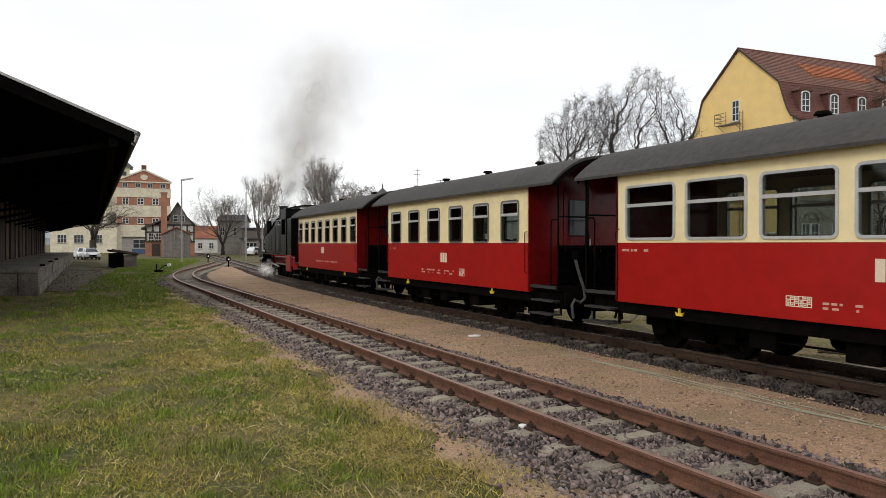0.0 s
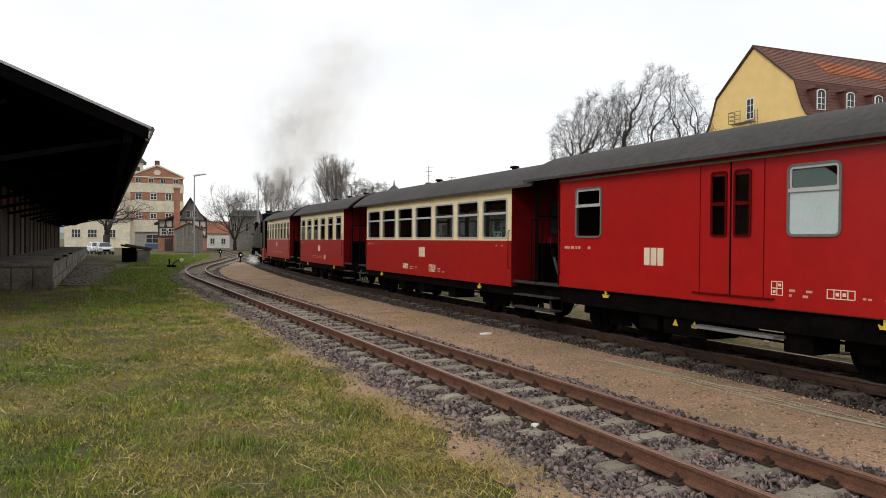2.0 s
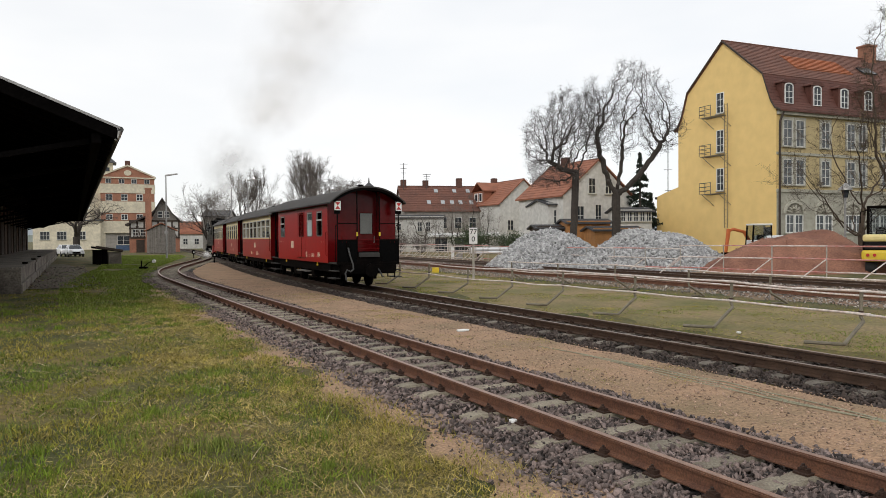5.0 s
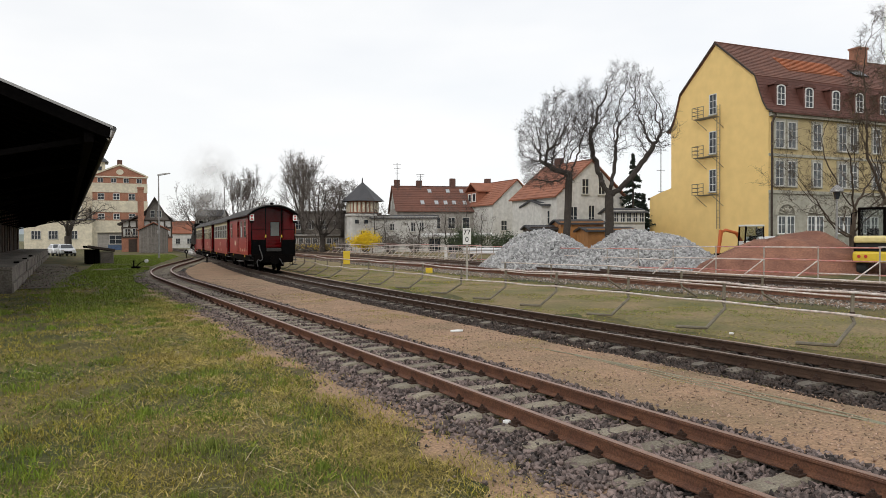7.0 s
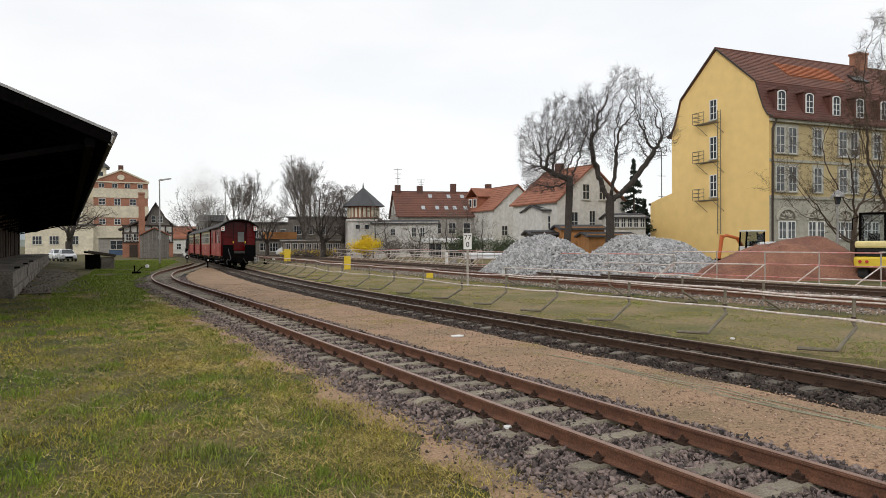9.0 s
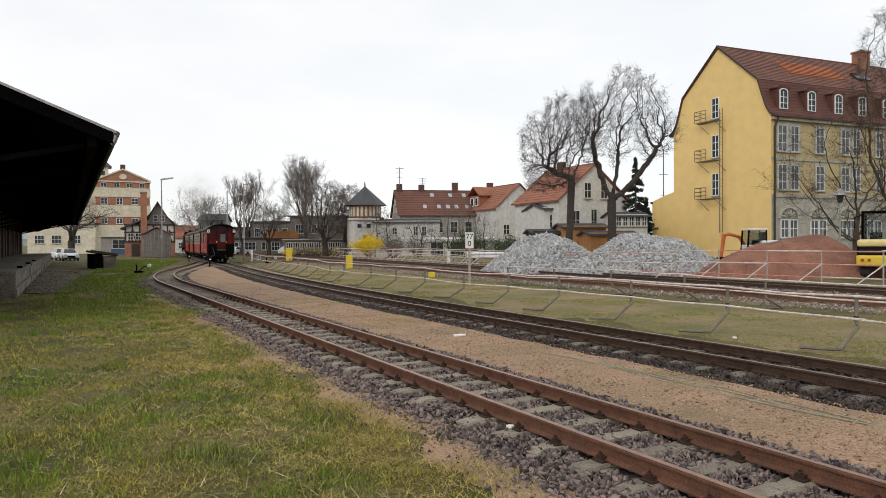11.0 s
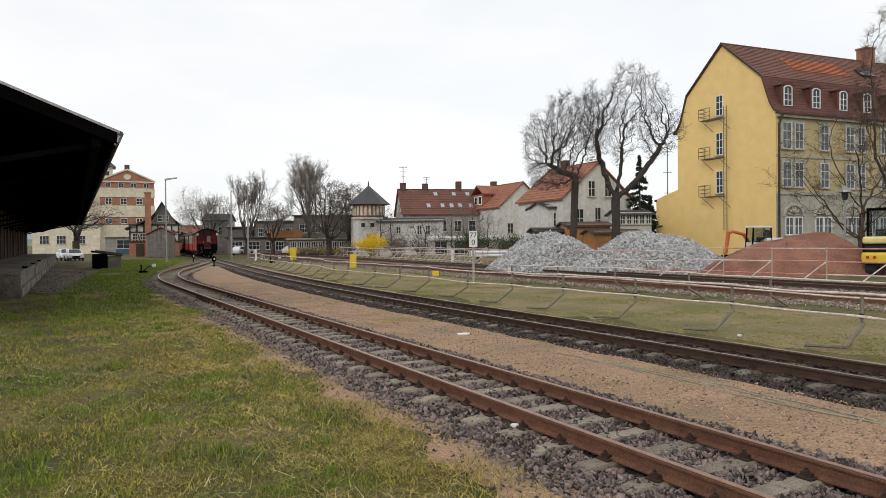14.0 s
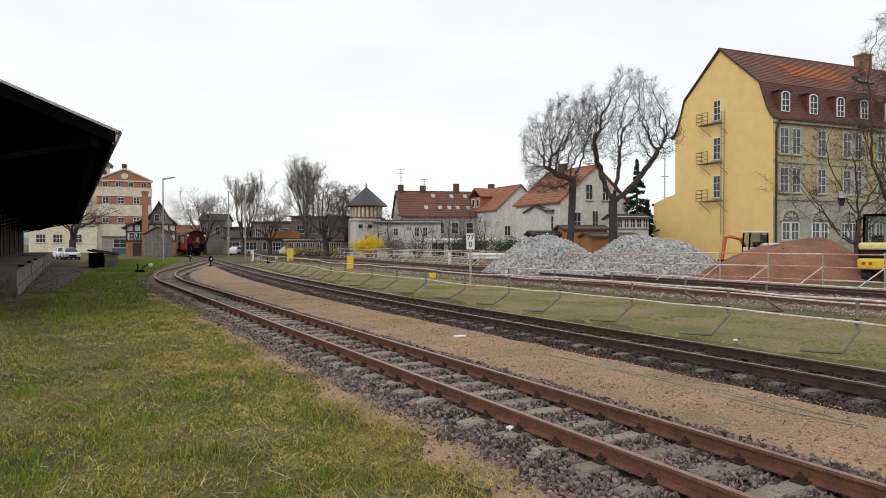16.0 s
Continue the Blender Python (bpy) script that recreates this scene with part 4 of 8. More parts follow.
def carriage(label, L, wins, body, upper, frame_mat, bar, group="train", van=False, last=False, vents=(), k=COACH):
    """A bogie coach with open end platforms; local y runs ahead from its middle."""
    c = thing("luggage_van" if van else "passenger_coach", label, "railway van" if van else "railway coach", group)
    h = L / 2
    FLOOR, EAVE, PEAK, W = k["floor"], k["eave"], k["peak"], k["wide"]
    for sx in (-1, 1):
        a, b = sorted((sx * HALF, sx * (HALF - 0.05)))
        part("lower_side", G().box(a, b, -h, h, FLOOR, BELT), body, c, "glossy red lower side", bevel=0.0 if van else 0.006)
        low, top = max(w[2] for w in wins) + 0.03, min(w[3] for w in wins) - 0.03
        edges = [-h] + [e for w in sorted(wins) for e in (w[0] + 0.03, w[1] - 0.03)] + [h]
        g = G().panel(edges, [BELT, low, top, roof_z(HALF, k) - 0.03], {(2 * k + 1, 1) for k in range(len(wins))}, a, b)
        part("upper_side", g, upper, c, "red upper side" if van else "cream window band")
        for w in wins:
            if w[1] - w[0] < 0.4:
                side_window(c, sx, w[0], w[1], w[2], w[3], M_DARK_SHADED_RED, 0.5, 0.03, r=0.05)
            else:
                side_window(c, sx, w[0], w[1], w[2], w[3], frame_mat, bar, 0.034 if frame_mat is M_SASH else 0.040, blind=len(w) > 4 and sx < 0)
        if not van:
            part("belt_strip", G().box(sx * HALF - 0.006, sx * HALF + 0.006, -h, h, BELT - 0.012, BELT + 0.012), upper, c)
    prof = [(W - 2 * W * i / 20, roof_z(W - 2 * W * i / 20, k)) for i in range(21)]
    part("roof", G().prism(prof + [(x, z - 0.05) for x, z in reversed(prof)], "y", -h - 1.0, h + 1.0), M_ROOF, c, "grey arched tar roof", smooth=True)
    for y in vents:
        part("roof_vent", G().tube([(0.15, y, PEAK - 0.03), (0.15, y, PEAK + 0.10)], 0.07, 10).tube([(0.15, y, PEAK + 0.10), (0.15, y, PEAK + 0.15)], [0.13, 0.10], 10), M_BLACK, c)
    part("floor", G().box(-HALF + 0.06, HALF - 0.06, -h + 0.04, h - 0.04, 0.86, 0.92), M_INSIDE, c)
    part("ceiling_lining", G().prism([(x * 0.88, z - 0.09) for x, z in prof] + [(x * 0.88, z - 0.11) for x, z in reversed(prof)], "y", -h + 0.04, h - 0.04), M_LINING, c)
    if not van:
        y = -h + 0.75
        while y < h - 0.5:
            for sx in (-1, 1):
                g = G().box(*sorted((sx * 0.35, sx * 1.12)), y - 0.25, y + 0.25, 1.28, 1.38).box(*sorted((sx * 0.35, sx * 1.12)), y - 0.05, y + 0.05, 1.3, 1.86)
                part("bench", g, M_INSIDE, c, bevel=0.02)
            y += 1.35
    g = G()
    for sx in (-1, 1):
        g.box(*sorted((sx * 1.05, sx * 1.13)), -h, h, 0.56, FLOOR)
        g.box(*sorted((sx * 0.98, sx * 1.05)), -h - 0.9, h + 0.9, 0.58, 0.84)
    for y in (-h - 0.85, -h * 0.5, 0, h * 0.5, h + 0.85):
        g.box(-1.05, 1.05, y - 0.06, y + 0.06, 0.56, 0.80)
    g.tube([(-0.9, -h * 0.62, 0.5), (0, -h * 0.3, 0.36), (0, h * 0.3, 0.36)], 0.025, 6)
    part("underframe", g, M_BLACK, c)
    part("battery_box", G().box(-1.00, -0.62, -0.25, 0.25, 0.40, 0.60), M_BLACK, c, bevel=0.01)
    for yy in (-h * 0.30, h * 0.12, h * 0.42):
        part("underframe_box", G().box(-1.02, -0.45, yy - 0.22, yy + 0.22, 0.28, 0.58), M_BLACK, c, bevel=0.02)
    part("brake_rod", G().tube([(-0.95, -h + 2.6, 0.40), (-0.95, h - 2.6, 0.40)], 0.018, 5), M_BLACK, c)
    part("brake_cylinder", G().tube([(0.1, h * 0.18, 0.45), (0.1, h * 0.34, 0.45)], 0.2, 12), M_BLACK, c, smooth=True)
    bogie(c, -h + 1.25)
    bogie(c, h - 1.25)
    end_platform(c, -h, -1, M_DARK_SHADED_RED, k, last)
    end_platform(c, h, 1, M_DARK_SHADED_RED, k)
    x = -HALF
    for y in (-h + 1.5, h - 1.4):
        z = FLOOR - 0.13
        part("jack_mark", G().prism([(y - 0.085, z + 0.06), (y - 0.06, z), (y + 0.06, z), (y + 0.085, z + 0.06), (y + 0.05, z + 0.04), (y + 0.018, z + 0.05), (y + 0.018, z + 0.12), (y - 0.018, z + 0.12), (y - 0.018, z + 0.05), (y - 0.05, z + 0.04)], "x", x + 0.02, x + 0.05), M_YELLOW, c, "yellow anchor-shaped jacking mark")
    return c


VAN_L, C3_L, C2_L, C1_L = 7.9, 9.47, 7.52, 8.34
VAN_AT, C3_AT, C2_AT, C1_AT, LOCO_AT = VAN_L / 2, 9.62 + C3_L / 2, 21.76 + C2_L / 2, 32.07 + C1_L / 2, 46.4

van = carriage("bright red luggage van at the tail of the train", VAN_L, [(0.66 - 3.95, 1.40 - 3.95, 1.84, 2.79), (2.03 - 3.95, 2.79 - 3.95, 1.84, 2.79, 1), (3.36 - 3.95, 3.66 - 3.95, 1.84, 2.80), (3.78 - 3.95, 4.08 - 3.95, 1.84, 2.80), (6.59 - 3.95, 7.36 - 3.95, 1.83, 2.76)], M_VANRED, M_VANRED, M_SASH, 0.64, van=True, last=True, vents=(-3.6,), k=VAN)
coach_3 = carriage("long red and cream coach with wide metal-framed windows", C3_L, [(9.79 + i * 1.326 - 9.62 - C3_L / 2, 9.79 + i * 1.326 + 1.12 - 9.62 - C3_L / 2, 1.81, 2.72) for i in range(7)], M_RED, M_CREAM, M_ALU, 0.63, vents=(-2.6, 1.9))
coach_2 = carriage("short red and cream coach with six narrow windows", C2_L, [(22.10 + i * 1.237 - 21.76 - C2_L / 2, 22.10 + i * 1.237 + 0.72 - 21.76 - C2_L / 2, 1.77, 2.68) for i in range(6)], M_RED, M_CREAM, M_SASH, 0.66, vents=(-2.2, 0.2, 2.6))
coach_1 = carriage("red and cream coach with eight narrow windows", C1_L, [(32.20 + i * 1.067 - 32.07 - C1_L / 2, 32.20 + i * 1.067 + 0.62 - 32.07 - C1_L / 2, 1.80, 2.68) for i in range(8)], M_RED, M_CREAM, M_SASH, 0.66, vents=(-2.0, 2.2))

X = -HALF
emblem(van, 5.27 - 3.95, 1.52, 0.46, 0.29, X)
data_panel(van, 1.05 - 3.95, 1.07, 0.28, 0.17, 3, 4, X)
data_panel(van, 1.85 - 3.95, 1.07, 0.36, 0.11, 4, 1, X)
data_panel(van, 2.85 - 3.95, 1.06, 0.17, 0.18, 2, 2, X)
marks(van, 1.45 - 3.95, 1.75 - 3.95, 1.08, 1.13, 1, 1, X)
marks(van, 2.3 - 3.95, 2.75 - 3.95, 1.05, 1.18, 2, 21, X)
marks(van, 6.9 - 3.95, 7.7 - 3.95, 1.62, 1.72, 1, 2, X)
marks(van, 0.5 - 3.95, 0.85 - 3.95, 1.62, 1.69, 1, 3, X, M_MARK)
part("door_gap", G().box(X - 0.006, X + 0.01, -0.245, -0.218, 1.0, 2.92), M_BLACK, van, "dark gap between the two leaves of the side door")
part("door_ledge", G().box(X - 0.03, X, -0.98, 0.46, 0.985, 1.01), M_DARK_SHADED_RED, van, "thin ledge under the side door")
for y in (-0.80, 0.34):
    part("door_edge", G().box(X - 0.005, X + 0.01, y - 0.006, y + 0.006, 1.01, 2.92), M_DARK_SHADED_RED, van)
part("equipment_box", G().box(-1.06, -0.75, 0.35, 1.25, 0.27, 0.66), M_BLACK, van, bevel=0.01)
part("warning_sign", G().prism([(0.52, 0.42), (0.64, 0.42), (0.58, 0.53)], "x", -1.064, -1.06).prism([(0.92, 0.42), (1.04, 0.42), (0.98, 0.53)], "x", -1.064, -1.06), M_YELLOW, van, "yellow warning triangles")
part("running_board", G().box(-1.26, -1.02, -1.0, 0.45, 0.46, 0.50), M_STEEL, van, "worn wooden running board")
for x in (-1.14, 1.14):
    s = part("tail_signal", G().box(x - 0.11, x + 0.11, -4.93, -4.90, 2.74, 3.06), M_WHITE, van, "white and red tail signal plate", bevel=0.004)
    part("tail_lamp", G().box(x - 0.09, x + 0.09, -4.9, -4.78, 2.62, 2.74), M_BLACK, s)
    part("red_triangles", G().prism([(x - 0.09, 3.02), (x + 0.09, 3.02), (x, 2.90)], "y", -4.936, -4.93).prism([(x - 0.09, 2.78), (x + 0.09, 2.78), (x, 2.90)], "y", -4.936, -4.93), M_REDLAMP, s, "red triangles of the tail signal")
emblem(coach_3, 14.45 - C3_AT, 1.44, 0.42, 0.27, X)
data_panel(coach_3, 13.55 - C3_AT, 0.92, 0.40, 0.18, 5, 3, X)
marks(coach_3, 13.0 - C3_AT, 13.4 - C3_AT, 0.92, 1.06, 2, 4, X)
marks(coach_3, 10.0 - C3_AT, 10.3 - C3_AT, 1.64, 1.70, 1, 14, X, M_MARK)
data_panel(coach_3, 15.45 - C3_AT, 0.94, 0.36, 0.13, 6, 3, X)
marks(coach_3, 14.75 - C3_AT, 15.3 - C3_AT, 0.93, 1.05, 2, 5, X)
marks(coach_3, 18.3 - C3_AT, 18.95 - C3_AT, 1.62, 1.70, 1, 6, X)
emblem(coach_2, 25.6 - C2_AT, 1.40, 0.36, 0.24, X)
data_panel(coach_2, 24.5 - C2_AT, 0.97, 0.26, 0.17, 3, 3, X)
marks(coach_2, 25.0 - C2_AT, 26.9 - C2_AT, 0.98, 1.12, 2, 7, X)
marks(coach_2, 28.6 - C2_AT, 29.1 - C2_AT, 1.60, 1.68, 1, 8, X)
emblem(coach_1, 36.4 - C1_AT, 1.50, 0.40, 0.24, X)
marks(coach_1, 34.5 - C1_AT, 37.4 - C1_AT, 1.04, 1.16, 1, 9, X)


def locomotive():
    """A black tank locomotive; local y runs ahead."""
    c = thing("steam_locomotive", "black narrow-gauge steam tank locomotive with red frame", "locomotive", "train")
    part("frame", G().box(-0.62, 0.62, -4.4, 5.2, 0.62, 1.0), M_LOCORED, c, "red plate frame", bevel=0.01)
    part("cab_step_plate", G().box(-1.22, -1.16, -4.3, -3.2, 0.45, 1.2), M_LOCORED, c, "red plate below the bunker", bevel=0.01)
    part("bell", G().tube([(0, 3.0, 3.05), (0, 3.0, 3.2), (0, 3.0, 3.35)], [0.16, 0.14, 0.05], 12), M_STEEL, c, smooth=True)
    part("whistle", G().tube([(0.3, -1.6, 3.2), (0.3, -1.6, 3.95)], 0.04, 6), M_STEEL, c)
    part("buffer_beam", G().box(-1.1, 1.1, -4.5, -4.3, 0.55, 1.12), M_REDLAMP, c, "red rear buffer beam", bevel=0.01)
    part("buffer_beam", G().box(-1.1, 1.1, 5.1, 5.3, 0.55, 1.12), M_REDLAMP, c, "red front buffer beam", bevel=0.01)
    part("boiler", G().tube([(0, -1.6, 2.5), (0, 3.3, 2.5)], 0.78, 24), M_LOCO, c, "black boiler barrel", smooth=True)
    part("smokebox", G().tube([(0, 3.3, 2.5), (0, 4.9, 2.5)], 0.86, 24).tube([(0, 4.9, 2.5), (0, 5.02, 2.5)], [0.66, 0.35], 24), M_LOCO, c, "black smokebox with round door", smooth=True)
    part("chimney", G().tube([(0, 4.1, 3.2), (0, 4.1, 3.45), (0, 4.1, 3.85), (0, 4.1, 3.95)], [0.34, 0.24, 0.23, 0.29], 16), M_LOCO, c, smooth=True)
    for y, z in ((0.4, 3.70), (2.2, 3.66)):
        part("dome", G().tube([(0, y, 3.1), (0, y, z - 0.16), (0, y, z)], [0.38, 0.36, 0.16], 16), M_LOCO, c, smooth=True)
    for s in (-1, 1):
        tk = part("side_tank", G().prism([(-1.9, 1.28), (2.6, 1.28), (3.0, 1.5), (3.0, 2.05), (1.0, 2.5), (-0.6, 2.75), (-1.9, 2.75)], "x", *sorted((s * 0.70, s * 1.24))), M_LOCO, c, "black riveted side tank with a sloping front", bevel=0.05)
        for yy in (-1.5, -0.4, 0.7, 1.6):
            part("rivet_strip", G().box(*sorted((s * 1.24, s * 1.255)), yy - 0.03, yy + 0.03, 1.32, 2.2 if yy > 0 else 2.6), M_LOCO, tk)
        part("filler_lid", G().tube([(s * 0.98, -1.2, 2.73), (s * 0.98, -1.2, 2.88)], 0.22, 12), M_LOCO, tk)
        part("sand_pipe", G().tube([(s * 0.55, 2.2, 3.1), (s * 0.95, 2.4, 2.4), (s * 0.8, 2.5, 0.6)], 0.035, 6), M_LOCO, c)
        part("guard_iron", G().tube([(s * 0.6, 5.2, 0.7), (s * 0.58, 5.35, 0.12)], 0.04, 6), M_LOCO, c)
        part("crosshead", G().box(*sorted((s * 0.9, s * 1.06)), 2.9, 3.3, 0.62, 0.90), M_STEEL, c)
        part("connecting_rod", G().tube([(s * 0.9, 0.5, 0.55), (s * 0.95, 3.1, 0.74)], 0.045, 6), M_STEEL, c)
        part("front_step", G().box(*sorted((s * 0.9, s * 1.2)), 4.9, 5.2, 0.42, 0.46).box(*sorted((s * 1.17, s * 1.2)), 4.9, 5.2, 0.42, 1.2), M_LOCO, c)
        part("cylinder", G().tube([(s * 0.98, 3.9, 0.78), (s * 0.98, 4.8, 0.78)], 0.30, 16).box(*sorted((s * 0.74, s * 1.2)), 3.95, 4.75, 0.8, 1.3), M_LOCO, c, smooth=True)
        part("running_plate", G().box(*sorted((s * 0.6, s * 1.24)), -1.9, 5.2, 1.18, 1.24), M_LOCO, c)
        part("handrail", G().tube([(s * 0.86, -0.9, 3.0), (s * 0.86, 4.8, 3.0)], 0.018, 6), M_STEEL, c)
        part("cab_side", G().box(*sorted((s * 1.19, s * 1.24)), -3.3, -1.9, 1.2, 2.2).box(*sorted((s * 1.19, s * 1.24)), -3.3, -3.1, 2.2, 3.4).box(*sorted((s * 1.19, s * 1.24)), -2.15, -1.9, 2.2, 3.4).box(*sorted((s * 1.19, s * 1.24)), -3.3, -1.9, 2.95, 3.4), M_LOCO, c)
        part("lamp_bracket", G().tube([(s * 0.7, 5.2, 1.1), (s * 0.7, 5.3, 1.3)], 0.04, 6), M_LOCO, c)
    part("cab_front", G().box(-1.19, 1.19, -1.95, -1.9, 1.2, 3.45), M_LOCO, c)
    part("cab_back", G().box(-1.19, 1.19, -3.3, -3.25, 1.2, 3.45), M_LOCO, c)
    arc = [(1.3 - 2.6 * i / 12, 3.64 - 0.22 * ((1.3 - 2.6 * i / 12) / 1.3) ** 2) for i in range(13)]
    part("cab_roof", G().prism(arc + [(x, z - 0.05) for x, z in reversed(arc)], "y", -3.5, -1.7), M_LOCO, c, smooth=True)
    part("coal_bunker", G().box(-1.2, 1.2, -4.4, -3.3, 1.2, 2.95).box(-1.0, 1.0, -4.35, -3.35, 2.95, 3.25), M_LOCO, c, bevel=0.03)
    for y in (-1.7, -0.7, 0.3, 1.3, 2.3):
        wheelset(c, y, 0.5)
    for y in (-3.4, 4.4):
        wheelset(c, y, 0.3)
    for s in (-1, 1):
        part("steam_pipe", G().tube([(s * 0.5, 4.2, 2.7), (s * 0.85, 4.3, 2.0), (s * 0.95, 4.35, 1.2)], 0.09, 8), M_LOCO, c, smooth=True)
        part("piston_rod", G().tube([(s * 0.98, 2.6, 0.72), (s * 0.98, 3.9, 0.78)], 0.035, 6), M_STEEL, c)
        part("cab_ladder", G().box(*sorted((s * 1.1, s * 1.24)), -3.05, -2.55, 0.5, 0.54).box(*sorted((s * 1.1, s * 1.24)), -3.05, -2.55, 0.8, 0.84), M_BLACK, c)
    part("air_pump", G().tube([(-0.95, 3.3, 2.3), (-0.95, 3.3, 3.05)], 0.14, 10), M_LOCO, c, smooth=True)
    part("headlamp", G().tube([(0, 5.0, 3.2), (0, 5.15, 3.2)], 0.14, 12), M_WHITE, c)
    rods = []
    for s in (-1, 1):
        rods.append(part("coupling_rod", G().box(s * 0.72 - 0.02, s * 0.72 + 0.02, -1.8, 2.4, -0.04, 0.04), M_STEEL, c, "bright steel coupling rod", at=pose(0, 0, 0.5), bevel=0.01))
        part("front_lamp", G().tube([(s * 0.7, 5.3, 1.35), (s * 0.7, 5.42, 1.35)], 0.12, 12), M_WHITE, c)
    return c, rods


M_LOCORED = mat("loco_frame_red", (0.30, 0.018, 0.014), 0.5, scale=3, var=0.3)
loco, coupling_rods = locomotive()


def tail(t):
    """How far along the yard the tail of the van is at t."""
    return -9.71 + 6.53 * t + 0.05 * t * t


def motions():
    ticks = [i * 0.5 for i in range(33)]
    for c, at, half in ((van, VAN_AT, 2.7), (coach_3, C3_AT, 3.5), (coach_2, C2_AT, 2.5), (coach_1, C1_AT, 2.9), (loco, LOCO_AT, 1.7)):
        rows = []
        for t in ticks:
            y = tail(t) + at
            a, b = line_main(y - half), line_main(y + half)
            rows.append((t, pose((a + b) / 2, y, 0, 0, 0, -math.degrees(math.atan2(b - a, 2 * half)))))
        walk(c, rows)
    fine = [i / 15 for i in range(241)]
    for w, y, r in ROLLING:
        walk(w, [(t, pose(0, y, r, -math.degrees((tail(t) - tail(0)) / r), 0, 0)) for t in fine])
    for rod in coupling_rods:
        walk(rod, [(t, pose(0, -0.18 * math.sin((tail(t) - tail(0)) / 0.5), 0.5 + 0.18 * math.cos((tail(t) - tail(0)) / 0.5))) for t in fine])
    smoke_motions()

# ---- the goods shed ----
SHED = pose(1.21, 18.5, 0, 0, 0, -0.77)


def goods_shed():
    s = thing("goods_shed", "old goods shed with a deep canopy over its platform, coloured black for its shade", "shed", at=SHED)
    far = 73.5
    slope = 0.93 / 2.34
    top = lambda x: 4.44 - slope * x
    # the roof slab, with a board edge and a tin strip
    part("roof", G().prism([(0, top(0)), (-9, top(-9)), (-9, top(-9) - 0.10), (0, top(0) - 0.10)], "y", 0, far), M_DARK_SHADED_WOOD, s, "roof boarding, near-black for the shade under it")
    part("roof_back", G().prism([(-9, top(-9)), (-17, top(0)), (-17, top(0) - 0.1), (-9, top(-9) - 0.10)], "y", 0, far), M_DARK_SHADED_WOOD, s)
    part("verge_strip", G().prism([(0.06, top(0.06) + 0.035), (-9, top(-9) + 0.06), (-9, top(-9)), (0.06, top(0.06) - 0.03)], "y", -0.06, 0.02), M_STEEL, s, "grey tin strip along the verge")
    part("verge_board", G().prism([(0, top(0) - 0.02), (-9, top(-9) - 0.02), (-9, top(-9) - 0.36), (0, top(0) - 0.30)], "y", -0.035, 0.03), M_DARK_SHADED_WOOD, s)
    part("gutter", G().tube([(0.07, -0.05, top(0) - 0.06), (0.07, far, top(0) - 0.06)], 0.07, 8), M_RUBBER, s, "dull tin gutter", smooth=True)
    part("gutter_end", G().tube([(0.05, -0.02, top(0) - 0.1), (0.02, 0.0, top(0) - 0.24), (-0.04, 0.05, top(0) - 0.30)], 0.05, 8), M_STEEL, s, smooth=True)
    y = 0.3
    while y < far:
        part("rafter", G().prism([(-0.05, top(-0.05) - 0.10), (-5.7, top(-5.7) - 0.10), (-5.7, top(-5.7) - 0.28), (-0.05, top(-0.05) - 0.24)], "y", y, y + 0.12), M_DARK_SHADED_WOOD, s)
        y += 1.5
    part("eaves_beam", G().box(-0.55, -0.35, 0.1, far, 4.06, 4.28), M_DARK_SHADED_WOOD, s)
    # Added dark board and strip: shade at the far end and upper wall.
    part("far_gable_board", G().prism([(0, 4.0), (0, top(0) - 0.1), (-9, top(-9) - 0.1), (-9, 3.2), (-4, 3.2), (-2.4, 3.9)], "y", far - 0.1, far), M_DARK_SHADED_WOOD, s, "board across the far end, near-black for the canopy shade")
    part("upper_wall_shade", G().box(-5.6, -5.45, 0, far, 4.35, top(-5.5) - 0.12), M_DARK_SHADED_WOOD, s, "black strip for the shade on the upper wall")
    part("wall_plate", G().box(-5.62, -5.42, 0.1, far, 5.9, 6.1), M_DARK_SHADED_WOOD, s)
    y = 0.6
    while y < far:
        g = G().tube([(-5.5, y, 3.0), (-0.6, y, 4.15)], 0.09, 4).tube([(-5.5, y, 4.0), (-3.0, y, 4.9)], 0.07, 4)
        part("canopy_brace", g, M_DARK_SHADED_WOOD, s, "heavy diagonal timber brace")
        y += 6.0
    w = part("shed_wall", G().box(-6.0, -5.6, 0, far, -0.3, 6.4), M_SHEDWALL, s, "sooty brick and timber wall")
    part("gable_wall", G().prism([(-16.5, -0.3), (-6.0, -0.3), (-6.0, top(-6) - 0.3), (-9, top(-9) - 0.3), (-16.5, 4.6)], "y", 0.1, 0.4), M_SHEDWALL, s)
    y = 1.0
    k = 0
    while y < far - 3:
        part("wall_post", G().box(-5.6, -5.48, y, y + 0.22, 0.72, 4.35), M_TIMBER, w, bevel=0.01)
        if k % 2:
            d = part("sliding_door", G().box(-5.6, -5.53, y + 0.5, y + 2.6, 0.73, 3.2), M_TIMBER, w, "dark board sliding door")
            for i in range(7):
                part("door_board", G().box(-5.53, -5.515, y + 0.5 + i * 0.3, y + 0.77 + i * 0.3, 0.75, 3.18), M_TIMBER, d)
        y += 3.0
        k += 1
    g = G()
    for i in range(16):
        g.tube([(-5.0, 13.2 + i * 0.28, 0.72), (-5.0, 13.2 + i * 0.28, 2.9)], 0.012, 4)
    for i in range(9):
        g.tube([(-5.0, 13.2, 0.8 + i * 0.26), (-5.0, 17.5, 0.8 + i * 0.26)], 0.010, 4)
    cage = thing("mesh_cage", "dark wire mesh cage on the loading platform", "cage", at=SHED)
